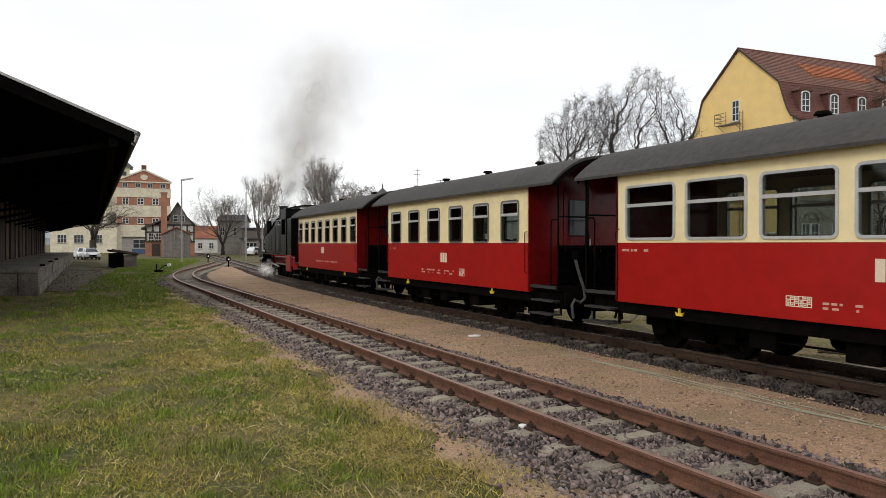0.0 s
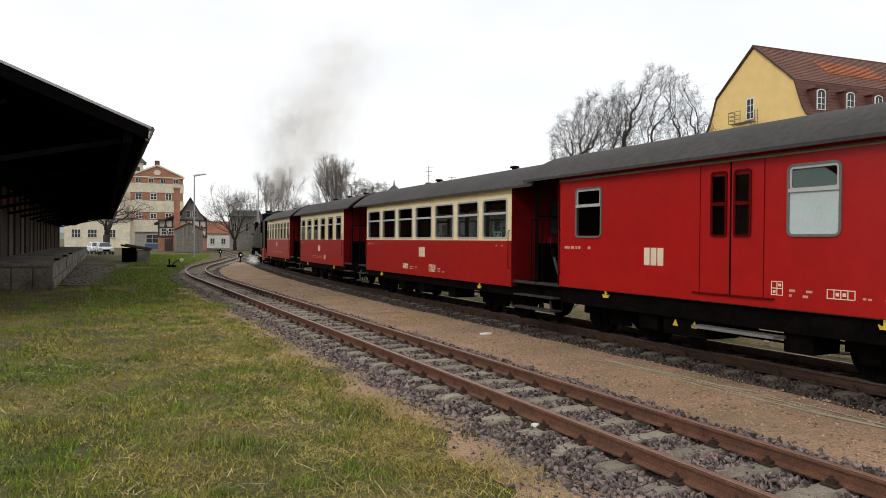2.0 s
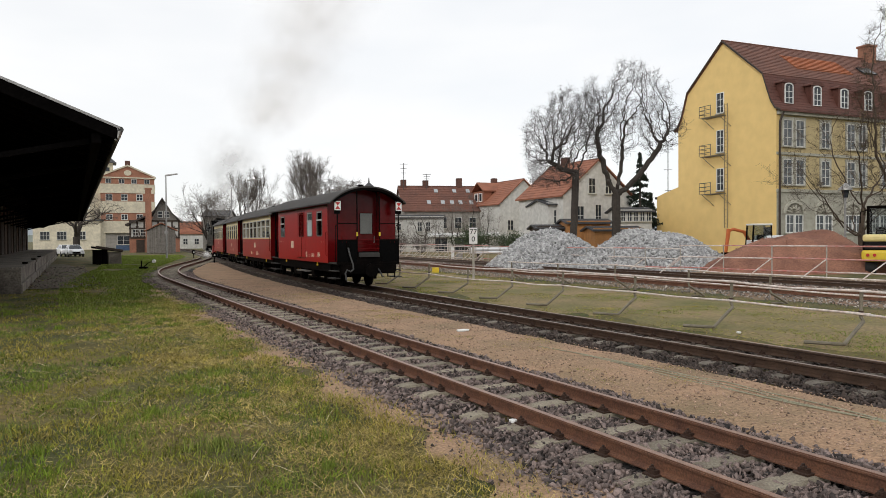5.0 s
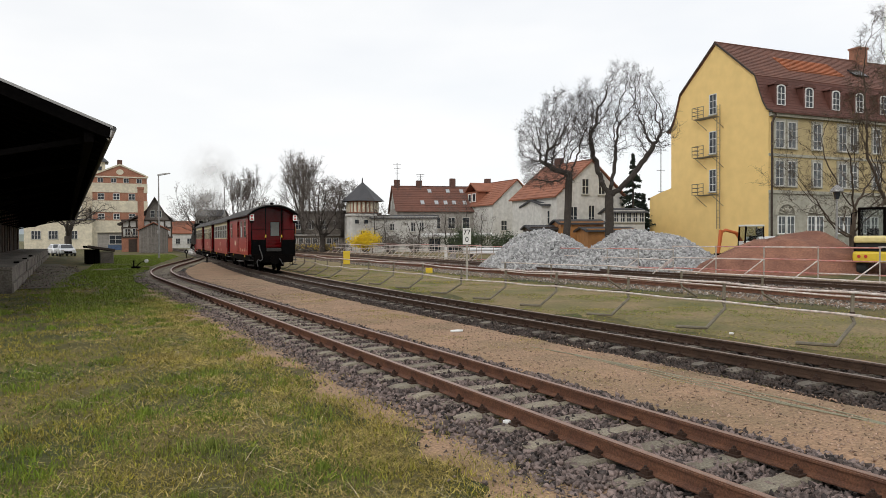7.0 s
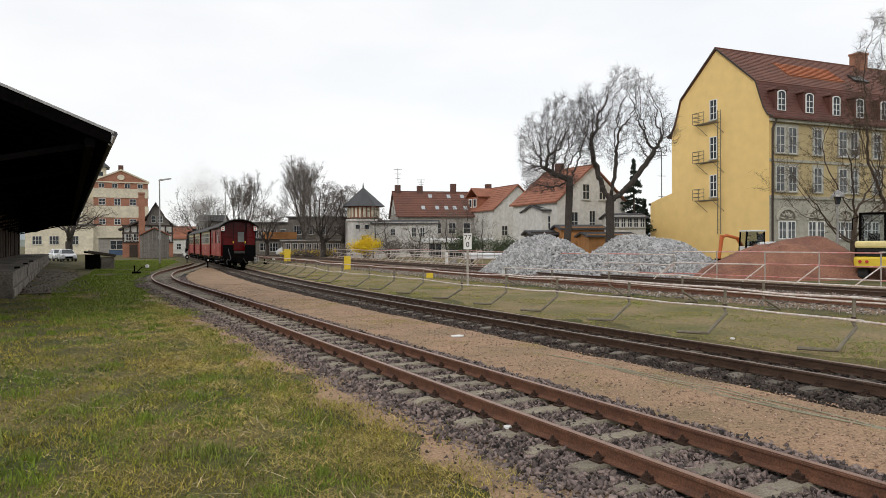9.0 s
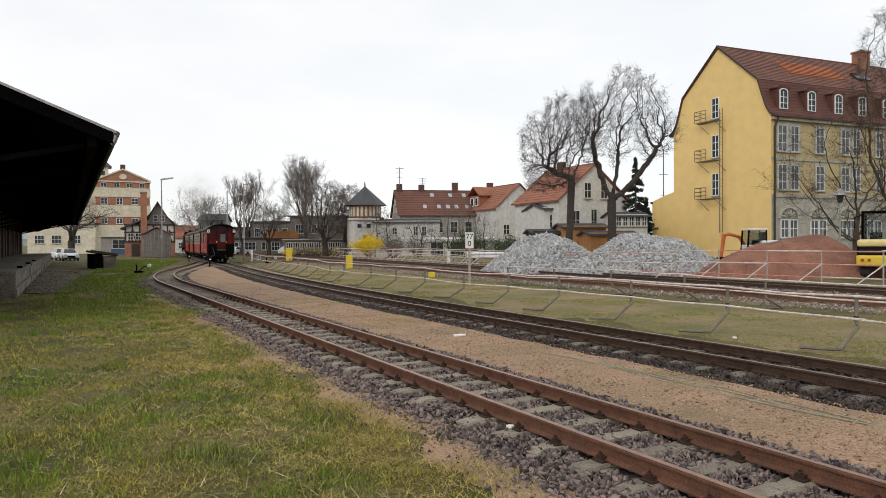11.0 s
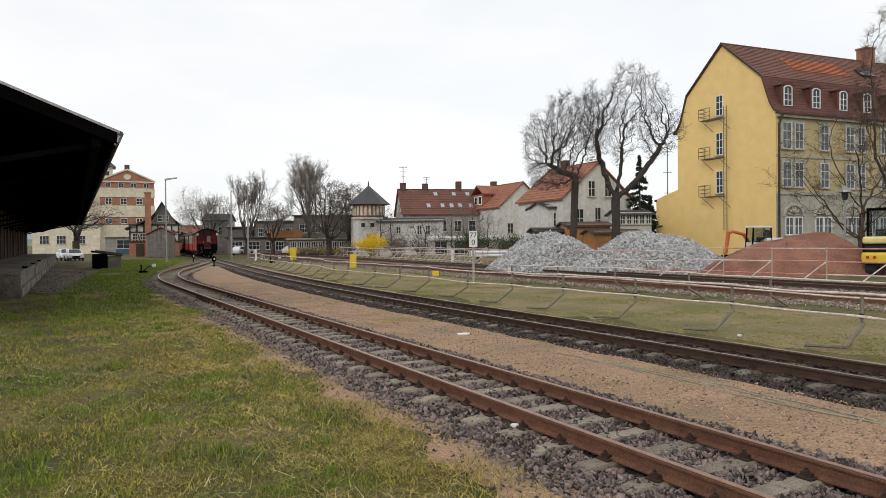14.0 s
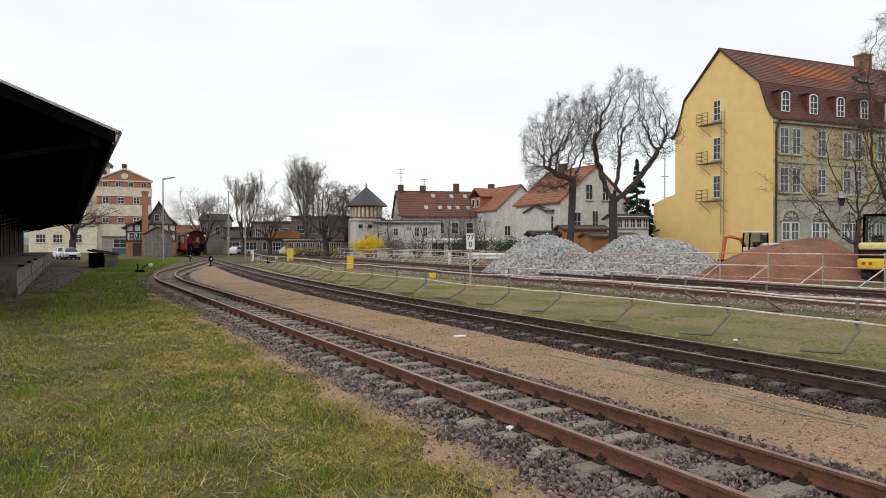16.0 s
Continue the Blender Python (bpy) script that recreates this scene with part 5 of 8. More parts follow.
    tagged(part("mesh_panel", g, M_LEG, cage), kind="stuff")
    part("cage_frame", G().box(-5.02, -4.98, 13.1, 13.2, 0.72, 2.95).box(-5.02, -4.98, 17.5, 17.6, 0.72, 2.95).box(-5.02, -4.98, 13.1, 17.6, 2.9, 2.95), M_LEG, cage)


def loading_platform():
    s = thing("loading_platform", "weathered concrete loading platform in front of the shed", "platform", at=SHED)
    rng = random.Random(5)
    part("platform_core", G().box(-5.6, -2.86, 12.5, 73, -0.3, 0.62), M_CONCRETE, s)
    y = 12.4
    while y < 73:
        l = rng.uniform(1.7, 2.3)
        part("edge_slab", G().box(-5.55, -2.74 + rng.uniform(-0.02, 0.03), y, y + l - 0.02, 0.62, 0.75 + rng.uniform(-0.008, 0.008)), M_CONCRETE, s, bevel=0.02)
        part("face_block", G().box(-2.86, -2.80 + rng.uniform(-0.02, 0.02), y, y + l - 0.03, 0.12, 0.61), M_CONCRETE, s, bevel=0.02)
        part("footing_block", G().box(-2.86, -2.72 + rng.uniform(-0.03, 0.04), y, y + l - 0.04, -0.3, 0.10), M_CONCRETE, s, bevel=0.03)
        y += l
    for i in range(4):
        part("end_block", G().box(-5.5 + i * 0.7, -4.83 + i * 0.7, 12.36, 12.5, -0.3, 0.60), M_CONCRETE, s, bevel=0.02)
    for i, yy in enumerate((17.0, 24.0, 31.0)):
        part("mooring_iron", G().box(-2.95, -2.75, yy, yy + 0.3, 0.75, 0.83), M_BLACK, s)


goods_shed()
loading_platform()


def loading_ramp():
    r = thing("loading_ramp", "dark timber loading ramp ending in a concrete block", "ramp", at=pose(3.3, 64.5, -0.24, 0, 0, 4))
    part("concrete_block", G().box(0.0, 1.0, -0.6, 1.2, 0, 1.0), M_CONCRETE, r, bevel=0.04)
    part("timber_deck", G().prism([(-0.9, 1.32), (1.05, 1.0), (1.05, 1.16), (-0.9, 1.48)], "y", -0.7, 3.0), M_DARK_SHADED_WOOD, r, bevel=0.02)
    for x in (-0.85, -0.42):
        part("timber_wall", G().box(x, x + 0.38, -0.5, 2.6, 0, 1.18), M_DARK_SHADED_WOOD, r, bevel=0.02)
    part("side_beam", G().prism([(-0.95, 1.36), (1.08, 1.02), (1.08, 1.22), (-0.95, 1.56)], "y", -0.85, -0.7), M_TIMBER, r, bevel=0.02)


loading_ramp()

# ---- far sidings and their rails ----
line_third = lambda y: 21.6 + max(0, y - 30) * 0.055
line_fourth = lambda y: 26.2 + max(0, y - 30) * 0.06
track("railway_track", "rusty station siding in brown dirt", line_third, -6, 130, M_RUST, M_RAILHEAD, SLEEPER_D, 0.7, gauge=1.5)
track("railway_track", "dark station siding beside the stone heaps", line_fourth, -6, 130, M_DARKRAIL, M_RAILHEAD2, SLEEPER_D, 0.7, gauge=1.5)
stones("gravel", "brown gravel between the far sidings", lambda y: 24.5, 0, 75, -4.0, 3.6, 9000, 0.05, M_STONE, 1.2, zt=-0.17, seed=8)

# ---- tube barriers along the tracks ----


def bent_barrier(f, posts, label, drop, zt=0.75, zl=0.34, foot=0.55, group="tube barriers"):
    """A low two-rail barrier on bent tube legs that end in feet along the ground."""
    b = thing("tube_barrier", label, "barrier", group)
    rng = random.Random(label)
    tops = []
    for y in posts:
        x = f(y)
        j = rng.uniform(-0.05, 0.05)
        g = G().tube([(x + 0.02, y, zt + j), (x, y, zl - 0.05 + j), (x - 0.03, y - 0.06, zl - 0.14 + j), (x - drop, y - 0.10, -0.15), (x - drop - 0.06, y + 0.03, -0.155), (x - drop - 0.28, y + foot * 0.85, -0.155)], 0.034, 7)
        part("bent_leg", g, M_LEG, b, "weathered bent tube leg", smooth=True)
        part("clamp", G().tube([(x, y, zl + j - 0.03), (x, y, zl + j + 0.05)], 0.045, 8), M_CLIP, b)
        tops.append((x, y, j))
    for (xa, ya, ja), (xb, yb, jb) in zip(tops[:-1], tops[1:]):
        for z in (zt, zl):
            sag = rng.uniform(0.0, 0.05)
            part("tube_rail", G().tube([(xa - 0.05, ya - 0.2, z + ja), (xa * 0.5 + xb * 0.5 - 0.05, ya * 0.5 + yb * 0.5, z + (ja + jb) / 2 - sag), (xb - 0.05, yb + 0.2, z + jb)], 0.022, 7), M_BARRIER, b, "scuffed white tube", smooth=True)


bent_barrier(lambda y: 12.65, [5.0, 7.6, 10.4, 13.3, 16.2, 18.8, 21.6, 24.6, 27.3, 30.0, 33.5], "low scuffed white tube barrier on bent grey legs", 0.65)
bent_barrier(lambda y: 12.65 + (y - 33.5) * 0.11, [33.5 + 3.0 * i for i in range(14)], "low white tube barrier following the curve of the track", 0.65, group="tube barriers")
bent_barrier(lambda y: 17.3 + (y - 10) * 0.03, [9.0, 13.0, 16.0, 19.5, 23.0, 26.5], "leaning white tube barrier beside the sidings", -0.6, 0.70, 0.32, 0.2)


def site_fence(p, q, label, bays, height=1.15, rails=3, group="site fences"):
    """A row of posts with straight rails and slanted props."""
    b = thing("site_fence", label, "fence", group)
    p, q = Vector((*p, -0.2)), Vector((*q, -0.2))
    d = (q - p) / bays
    side = Vector((-d.y, d.x, 0)).normalized()
    if side.x > 0:
        side = -side
    rng = random.Random(label)
    for i in range(bays + 1):
        a = p + d * i
        part("post", G().tube([a, a + Vector((0, 0, height))], 0.030, 6), M_LEGPALE, b)
        part("prop", G().tube([a + Vector((0, 0, height * 0.62)), a + side * 0.55 + d.normalized() * 1.0 + Vector((0, 0, -0.02))], 0.028, 6), M_BARRIER, b)
    for i in range(bays):
        a, c = p + d * i, p + d * (i + 1)
        for k in range(rails):
            z = Vector((0, 0, height * (0.98 - 0.36 * k) + rng.uniform(-0.02, 0.02)))
            part("rail", G().tube([a + z - d * 0.02, c + z + d * 0.02], 0.030, 6), M_BARRIER_RED if rng.random() < ((0.75, 0.4, 0.25)[k] if "red" in label else 0.12) else M_BARRIER, b, "faded red and white tube")


site_fence((29.3, 11.39), (27.4, 25.61), "red and white tube fence along the soil heap", 6, 1.55)
site_fence((27.4, 25.6), (28.3, 46.0), "faded tube fence along the stone heaps", 8, 1.35)
site_fence((28.3, 46.0), (33.5, 92), "long white tube fence beside the sidings", 20, 1.25)
site_fence((30.0, 48.0), (36.0, 88), "second white tube fence behind the sidings", 16, 1.35, 2)

# ---- heaps ----


def heap(name, label, X, Y, wide, deep, high, count, size, material, core, seed, lumps=()):
    """A heap as a lumpy core with stones over it."""
    cx, cy = cross(X, Y)
    rng = np.random.default_rng(seed)
    a = radians(-28.6)

    def rise(u, v):
        r = math.hypot(u, v)
        h = min(1.0, 1.45 * max(0.0, 1 - r)) ** 0.85
        return high * 0.90 * h * (1 + 0.26 * noise.noise((u * 2.3, v * 2.3, seed))) + sum(k * high * max(0.0, 1 - math.hypot(u - x, v - y) / w) for x, y, w, k in lumps)
    n = 40
    vs, fs = [], []
    for i in range(n + 1):
        for j in range(n + 1):
            u, v = 2.2 * i / n - 1.1, 2.2 * j / n - 1.1
            x, y = u * wide / 2, v * deep / 2
            vs.append((cx + x * math.cos(a) - y * math.sin(a), cy + x * math.sin(a) + y * math.cos(a), -0.3 + rise(u, v) + 0.03 * noise.noise((x * 3, y * 3, 2))))
    fs = [(i * (n + 1) + j, (i + 1) * (n + 1) + j, (i + 1) * (n + 1) + j + 1, i * (n + 1) + j + 1) for i in range(n) for j in range(n)]
    h = thing(name, label, "heap", "heaps of building material")
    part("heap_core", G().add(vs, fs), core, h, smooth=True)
    u, v = rng.uniform(-1.05, 1.05, count), rng.uniform(-1.05, 0.75, count)
    ok = np.hypot(u, v) < 1.02
    u, v = u[ok], v[ok]
    x, y = u * wide / 2, v * deep / 2
    z = np.array([-0.3 + rise(p, q) for p, q in zip(u, v)]) + rng.uniform(-0.03, 0.06, len(u))
    ob = scatter("rubble", "", np.stack([cx + x * math.cos(a) - y * math.sin(a), cy + x * math.sin(a) + y * math.cos(a), z], 1), size, material, rng, "")
    ob.parent = h
    del ob["kind"]
    tagged(ob, kind="stuff")


# Core coloured dark to stand for the shade between the stones.
M_RUBBLE_SHADE = mat("rubble_gap_shade", (0.13, 0.125, 0.12), 0.95, scale=3, var=0.4, fine=14, bump=0.8)
heap("stone_heap", "heap of pale grey broken limestone", 6.9, 46.5, 8.6, 7.5, 2.35, 15000, 0.078, M_RUBBLE, M_RUBBLE_SHADE, 11, ((0.12, 0, 0.4, 0.12), (-0.35, 0, 0.4, 0.08)))
heap("stone_heap", "broad heap of pale grey broken limestone", 12.3, 42.5, 10.4, 7.5, 2.35, 18000, 0.078, M_RUBBLE, M_RUBBLE_SHADE, 12, ((-0.1, 0, 0.5, 0.08), (0.35, 0.1, 0.4, 0.1)))
heap("soil_heap", "heap of reddish brown soil", 19.7, 39.5, 12.0, 7.0, 2.2, 1200, 0.022, M_SOIL, M_SOIL, 13, ((0.05, 0, 0.5, 0.06), (0.5, 0, 0.4, 0.12)))

# ---- buildings ----


def pane_unit(parent, x0, x1, z0, z1, face=0.0, axis="y", arch=0.0, bars=(1, 2), frame_mat=None, sill=True, sub="window", glassy=None):
    """A window on a wall whose outside looks along -y (axis y) or -x (axis x) of its house."""
    t = 0.07
    frame_mat = frame_mat or M_SILL
    prof = [(x0, z0), (x1, z0), (x1, z1)]
    if arch:
        prof += [((x0 + x1) / 2 + (x1 - x0) / 2 * math.cos(radians(a)), z1 + arch * math.sin(radians(a))) for a in range(15, 180, 15)]
    prof += [(x0, z1)]
    cxm, czm = (x0 + x1) / 2, (z0 + z1) / 2
    inner = [(cxm + (p[0] - cxm) * (1 - 2 * t / (x1 - x0)), czm + (p[1] - czm) * (1 - 2 * t / (z1 - z0))) for p in prof]
    turn = (lambda g: g) if axis == "x" else (lambda g: g.moved(Matrix(((0, 1, 0, 0), (1, 0, 0, 0), (0, 0, 1, 0), (0, 0, 0, 1)))))
    w = part(sub, turn(ring(prof, inner, face - 0.10, face + 0.02)), frame_mat, parent)
    part("pane", turn(G().prism(inner, "x", face - 0.03, face - 0.01)), glassy or M_PANE, w)
    g = G()
    for i in range(1, bars[0] + 1):
        x = x0 + (x1 - x0) * i / (bars[0] + 1)
        g.box(face - 0.06, face - 0.02, x - 0.03, x + 0.03, z0 + t, z1 - t * 0.3)
    for i in range(1, bars[1] + 1):
        z = z0 + (z1 - z0) * i / (bars[1] + 1)
        g.box(face - 0.06, face - 0.02, x0 + t, x1 - t, z - 0.025, z + 0.025)
    if g.v:
        part("glazing_bar", turn(g), frame_mat, w)
    if sill:
        part("sill", turn(G().box(face - 0.18, face, x0 - 0.08, x1 + 0.08, z0 - 0.10, z0)), M_STUCCO, w)
    return w


def tiled(name, profile, x0, x1, material, parent, label="", step=0.35, lift=0.03):
    """A roof slope: a deck with each course of tiles on it as a piece."""
    deck = part(name, G().prism(profile + [(y, z - 0.12) for y, z in reversed(profile)], "x", x0 + 0.02, x1 - 0.02), material, parent, label)
    for (ya, za), (yb, zb) in zip(profile[:-1], profile[1:]):
        l = math.hypot(yb - ya, zb - za)
        k = max(1, round(l / step))
        ny, nz = -(zb - za) / l, (yb - ya) / l
        if nz < 0:
            ny, nz = -ny, -nz
        for i in range(k):
            a, b = i / k, (i + 1) / k + 0.02
            p, q = (ya + (yb - ya) * a, za + (zb - za) * a), (ya + (yb - ya) * b, za + (zb - za) * b)
            part("tile_course", G().prism([(p[0], p[1]), (p[0] + ny * lift, p[1] + nz * lift), (q[0] + ny * 0.006, q[1] + nz * 0.006), q], "x", x0, x1), material, deck)
    return deck


def yellow_house():
    """Local x along the front, y back along the gable, from the near corner."""
    ax, ay = cross(30.8, 66)
    h = thing("apartment_house", "tall yellow rendered house with a red-brown mansard roof", "house", at=pose(ax, ay, -0.3, 0, 0, -5.8))
    L, D, E, K, A = 34, 13.2, 13.9, 17.5, 21.8
    bell = [(-0.55, E - 0.15), (0.05, E + 0.15), (0.55, E + 0.95), (0.95, E + 2.0), (1.5, K)]
    gable = [(0, 0), (0, E)] + bell[1:] + [(D / 2, A)] + [(D - y, z) for y, z in reversed(bell[1:])] + [(D, E), (D, 0)]
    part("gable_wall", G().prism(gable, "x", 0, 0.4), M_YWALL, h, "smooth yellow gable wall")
    part("front_wall", G().box(0.4, L, 0, 0.4, 6.3, E), M_YFACADE_SHADED, h, "greyer yellow upper front wall, toned down as the duller-lit side")
    part("ground_floor_wall", G().box(0.02, L, -0.10, 0.4, 0, 6.2), M_STUCCO, h, "grey-green stuccoed ground floor")
    for z in (0.9, 1.6, 2.3, 3.0, 3.7, 4.4, 5.1):
        part("stucco_groove", G().box(0.02, L, -0.125, -0.10, z, z + 0.6), M_STUCCO, h)
    part("back_wall", G().box(0.4, L, D - 0.4, D, 0, E), M_YWALL, h)
    part("far_gable", G().prism(gable, "x", L - 0.4, L), M_YWALL, h)
    part("string_course", G().box(0.0, L, -0.22, 0, 6.15, 6.45), M_STUCCO, h)
    part("cornice", G().box(0.0, L, -0.35, 0, E - 0.55, E - 0.2), M_STUCCO, h, bevel=0.05)
    part("sill_course", G().box(0.0, L, -0.10, 0, 9.65, 9.9), M_STUCCO, h)
    tiled("mansard", bell, -0.12, L, M_TILE_DARK, h, "dark brown steep lower roof")
    up = [(1.45, K - 0.05), (D / 2, A + 0.05)]
    tiled("upper_roof", up, -0.15, L, M_TILE, h, "red-brown tiled upper roof", lift=0.05)
    tiled("tile_patch", [(2.95, K + 1.32), (5.2, K + 3.15)], 6.0, 14.0, M_TILE_PATCH, h, "patch of newer orange tiles", lift=0.10)
    part("back_roof", G().prism([(D - y, z) for y, z in bell] + [(D / 2, A), (D / 2, A - 0.15)] + [(D - y, z - 0.15) for y, z in reversed(bell)], "x", -0.15, L), M_TILE, h)
    part("verge", G().prism([(y, z + 0.08) for y, z in bell] + [(D / 2, A + 0.14)] + [(D - y, z + 0.08) for y, z in reversed(bell)] + [(D - y, z - 0.10) for y, z in bell] + [(D / 2, A - 0.08)] + [(y, z - 0.10) for y, z in reversed(bell)], "x", -0.22, -0.10), M_TIMBER, h, "dark verge board")
    part("ridge", G().tube([(-0.2, D / 2, A + 0.06), (L, D / 2, A + 0.06)], 0.12, 6), M_TILE, h)
    c = part("chimney", G().box(20.3, 21.7, D / 2 - 0.6, D / 2 + 0.6, A - 1.5, A + 1.4), M_BRICK, h, "red brick chimney")
    part("chimney_cap", G().box(20.2, 21.8, D / 2 - 0.7, D / 2 + 0.7, A + 1.4, A + 1.6), M_BRICK, c)
    part("skylight", G().prism([(3.2, K + 1.65), (4.2, K + 2.45), (4.15, K + 2.55), (3.15, K + 1.75)], "x", 16.0, 18.0), M_PANE, h)
    part("downpipe", G().tube([(0.5, -0.4, E - 0.35), (0.10, -0.30, E - 1.2), (0.10, -0.30, 0.5)], 0.10, 8), M_TIMBER, h, "dark brown downpipe")
    for base in (0, 8.45, 16.9, 25.3):
        for z0, z1 in ((10.45, 12.95), (6.85, 9.25)):
            for a, b in ((0.8, 1.95), (2.4, 3.5), (5.75, 6.9)):
                if base + b < L - 1:
                    pane_unit(h, base + a, base + b, z0, z1, bars=(1, 2), glassy=M_DIMPANE)
                    part("window_surround", ring([(base + a - 0.2, z0 - 0.1), (base + b + 0.2, z0 - 0.1), (base + b + 0.2, z1 + 0.25), (base + a - 0.2, z1 + 0.25)], [(base + a, z0), (base + b, z0), (base + b, z1), (base + a, z1)], -0.09, 0.0).moved(Matrix(((0, 1, 0, 0), (1, 0, 0, 0), (0, 0, 1, 0), (0, 0, 0, 1)))), M_STUCCO, h, "grey stucco window surround")
    for i in range(8):
        a = 1.0 + i * 3.9
        for k in (0.0, 1.15):
            pane_unit(h, a + k, a + k + 1.05, 2.35, 4.05, face=-0.12, bars=(1, 1), frame_mat=M_WHITE, sill=False, glassy=M_DIMPANE)
        part("sill", G().box(a - 0.15, a + 2.35, -0.30, -0.12, 2.2, 2.35), M_STUCCO, h)
        arch = [(a + 1.1 + 1.40 * math.cos(radians(k)), 4.15 + 1.25 * math.sin(radians(k))) for k in range(0, 181, 15)]
        low = [(a + 1.1 + 1.12 * math.cos(radians(k)), 4.15 + 0.98 * math.sin(radians(k))) for k in range(0, 181, 15)]
        part("arch_moulding", G().prism(arch + list(reversed(low)), "y", -0.26, -0.11), M_MOULD, h, "moulded arch over the window")
        part("arch_panel", G().prism(low, "y", -0.15, -0.115), M_CARVED_SHADED, h, "carved stucco panel, darkened as a shaded recess")
        for k in range(15, 180, 30):
            c, d = math.cos(radians(k)), math.sin(radians(k))
            part("carved_leaf", G().tube([(a + 1.1 + 0.25 * c, -0.16, 4.2 + 0.22 * d), (a + 1.1 + 0.6 * c, -0.20, 4.2 + 0.52 * d), (a + 1.1 + 0.95 * c, -0.16, 4.2 + 0.8 * d)], [0.04, 0.12, 0.03], 6), M_MOULD, h)
    for a in (1.4, 5.1, 8.8, 12.2, 15.8, 19.4, 23.0):
        d = part("dormer", G().box(a - 0.25, a + 1.3, 0.35, 2.2, E + 0.5, E + 2.6).prism([(a + 0.52 + 0.95 * math.cos(radians(k)), E + 2.6 + 0.36 * math.sin(radians(k))) for k in range(0, 181, 20)], "y", 0.25, 2.6), M_TILE_DARK, h, "round-topped dormer")
        pane_unit(d, a, a + 1.05, E + 0.65, E + 2.35, face=0.34, arch=0.25, bars=(1, 2), sill=False, frame_mat=M_WHITE)
    for z0, z1 in ((14.6, 16.7), (10.6, 12.9), (6.7, 9.0)):
        pane_unit(h, 6.45, 7.45, z0, z1, face=0.0, axis="x", bars=(1, 2), frame_mat=M_WHITE)
        l = part("escape_landing", ring([(6.2, 0), (8.9, 0), (8.9, 0.9), (6.2, 0.9)], [(6.26, 0.06), (8.84, 0.06), (8.84, 0.84), (6.26, 0.84)], z0 - 0.34, z0 - 0.28).moved(Matrix(((0, 0, -1, 0), (0, 1, 0, 0), (1, 0, 0, 0), (0, 0, 0, 1)))), M_LEG, h, "steel fire escape landing of open grating")
        for i in range(14):
            part("grating_bar", G().box(-0.88, 0, 6.3 + i * 0.19, 6.325 + i * 0.19, z0 - 0.33, z0 - 0.29), M_LEG, l)
        g = G()
        for zz in (0.35, 0.75, 1.15):
            g.tube([(-0.05, 8.9, z0 - 0.3 + zz), (-1.0, 8.9, z0 - 0.3 + zz), (-1.0, 7.3, z0 - 0.3 + zz)], 0.035, 5)
        for y in (8.9, 8.1, 7.3):
            g.tube([(-1.0, y, z0 - 0.3), (-1.0, y, z0 + 0.87)], 0.035, 5)
        part("landing_railing", g, M_LEG, l)
        for y in (6.3, 8.6):
            part("landing_brace", G().tube([(-0.9, y, z0 - 0.35), (-0.02, y - 0.75, z0 - 1.5)], 0.03, 5), M_LEG, l)
    g = G()
    for y in (5.6, 6.0):
        g.tube([(-0.45, y, 2.9), (-0.45, y, 15.4)], 0.04, 5)
    z = 3.0
    while z < 15.4:
        g.tube([(-0.45, 5.6, z), (-0.45, 6.0, z)], 0.015, 4)
        z += 0.35
    part("escape_ladder", g, M_LEG, h, "thin steel escape ladder")
    an = part("annex", G().prism([(D, 0), (D + 3.6, 0), (D + 3.6, 6.6), (D + 2.2, 7.0), (D, 7.5)], "x", 0.0, 9), M_YWALL, h, "lower yellow annex")
    part("annex_gutter", G().box(-0.1, 9.1, D + 3.5, D + 3.8, 6.35, 6.6), M_TIMBER, an)


yellow_house()


M_SKYPANE = mat("pale_roof_pane", (0.42, 0.44, 0.46), 0.2, scale=2, var=0.2, bump=0)


def gabled(name, label, X, Y, turn, L, D, E, A, wall, roof, windows=(), gable_windows=(), chimneys=(), skylights=(), group="houses of the town", floor=-0.3, hipped=0.0):
    """A house; local x along its eaves, y back, from the near corner. windows: (x0, x1, z0, z1) on the front; gable_windows: (y0, y1, z0, z1) on the x = 0 end."""
    ax, ay = cross(X, Y)
    h = thing(name, label, "house", group, at=pose(ax, ay, floor, 0, 0, turn - 28.6))
    part("front_wall", G().box(0, L, 0, 0.3, 0, E), wall, h)
    part("back_wall", G().box(0, L, D - 0.3, D, 0, E), wall, h)
    for x in (0, L - 0.3):
        part("gable_wall", G().prism([(0.3, 0), (D - 0.3, 0), (D - 0.3, E), (D / 2, A - 0.15), (0.3, E)], "x", x, x + 0.3), wall, h)
    tiled("roof", [(-0.35, E - 0.2), (D / 2, A)], -0.3, L + 0.3, roof, h, step=0.5, lift=0.05)
    tiled("roof", [(D + 0.35, E - 0.2), (D / 2, A)], -0.3, L + 0.3, roof, h, step=0.5, lift=0.05)
    for w in windows:
        pane_unit(h, *w, bars=(1, 1))
    for w in gable_windows:
        pane_unit(h, *w, axis="x", bars=(1, 1))
    for x, t in chimneys:
        part("chimney", G().box(x, x + 0.9, D / 2 - 0.4, D / 2 + 0.4, A - 0.6, A + t * 0.8), M_CHIMNEY, h)
    for x, f in skylights:
        y, z = -0.35 + (D / 2 + 0.35) * f, E - 0.2 + (A - E + 0.2) * f
        part("skylight", G().prism([(y, z + 0.05), (y + 0.7, z + 0.05 + 0.7 * (A - E) / (D / 2)), (y + 0.65, z + 0.15 + 0.7 * (A - E) / (D / 2)), (y - 0.05, z + 0.15)], "x", x, x + 0.6), M_SKYPANE, h, "pale roof window")
    return h


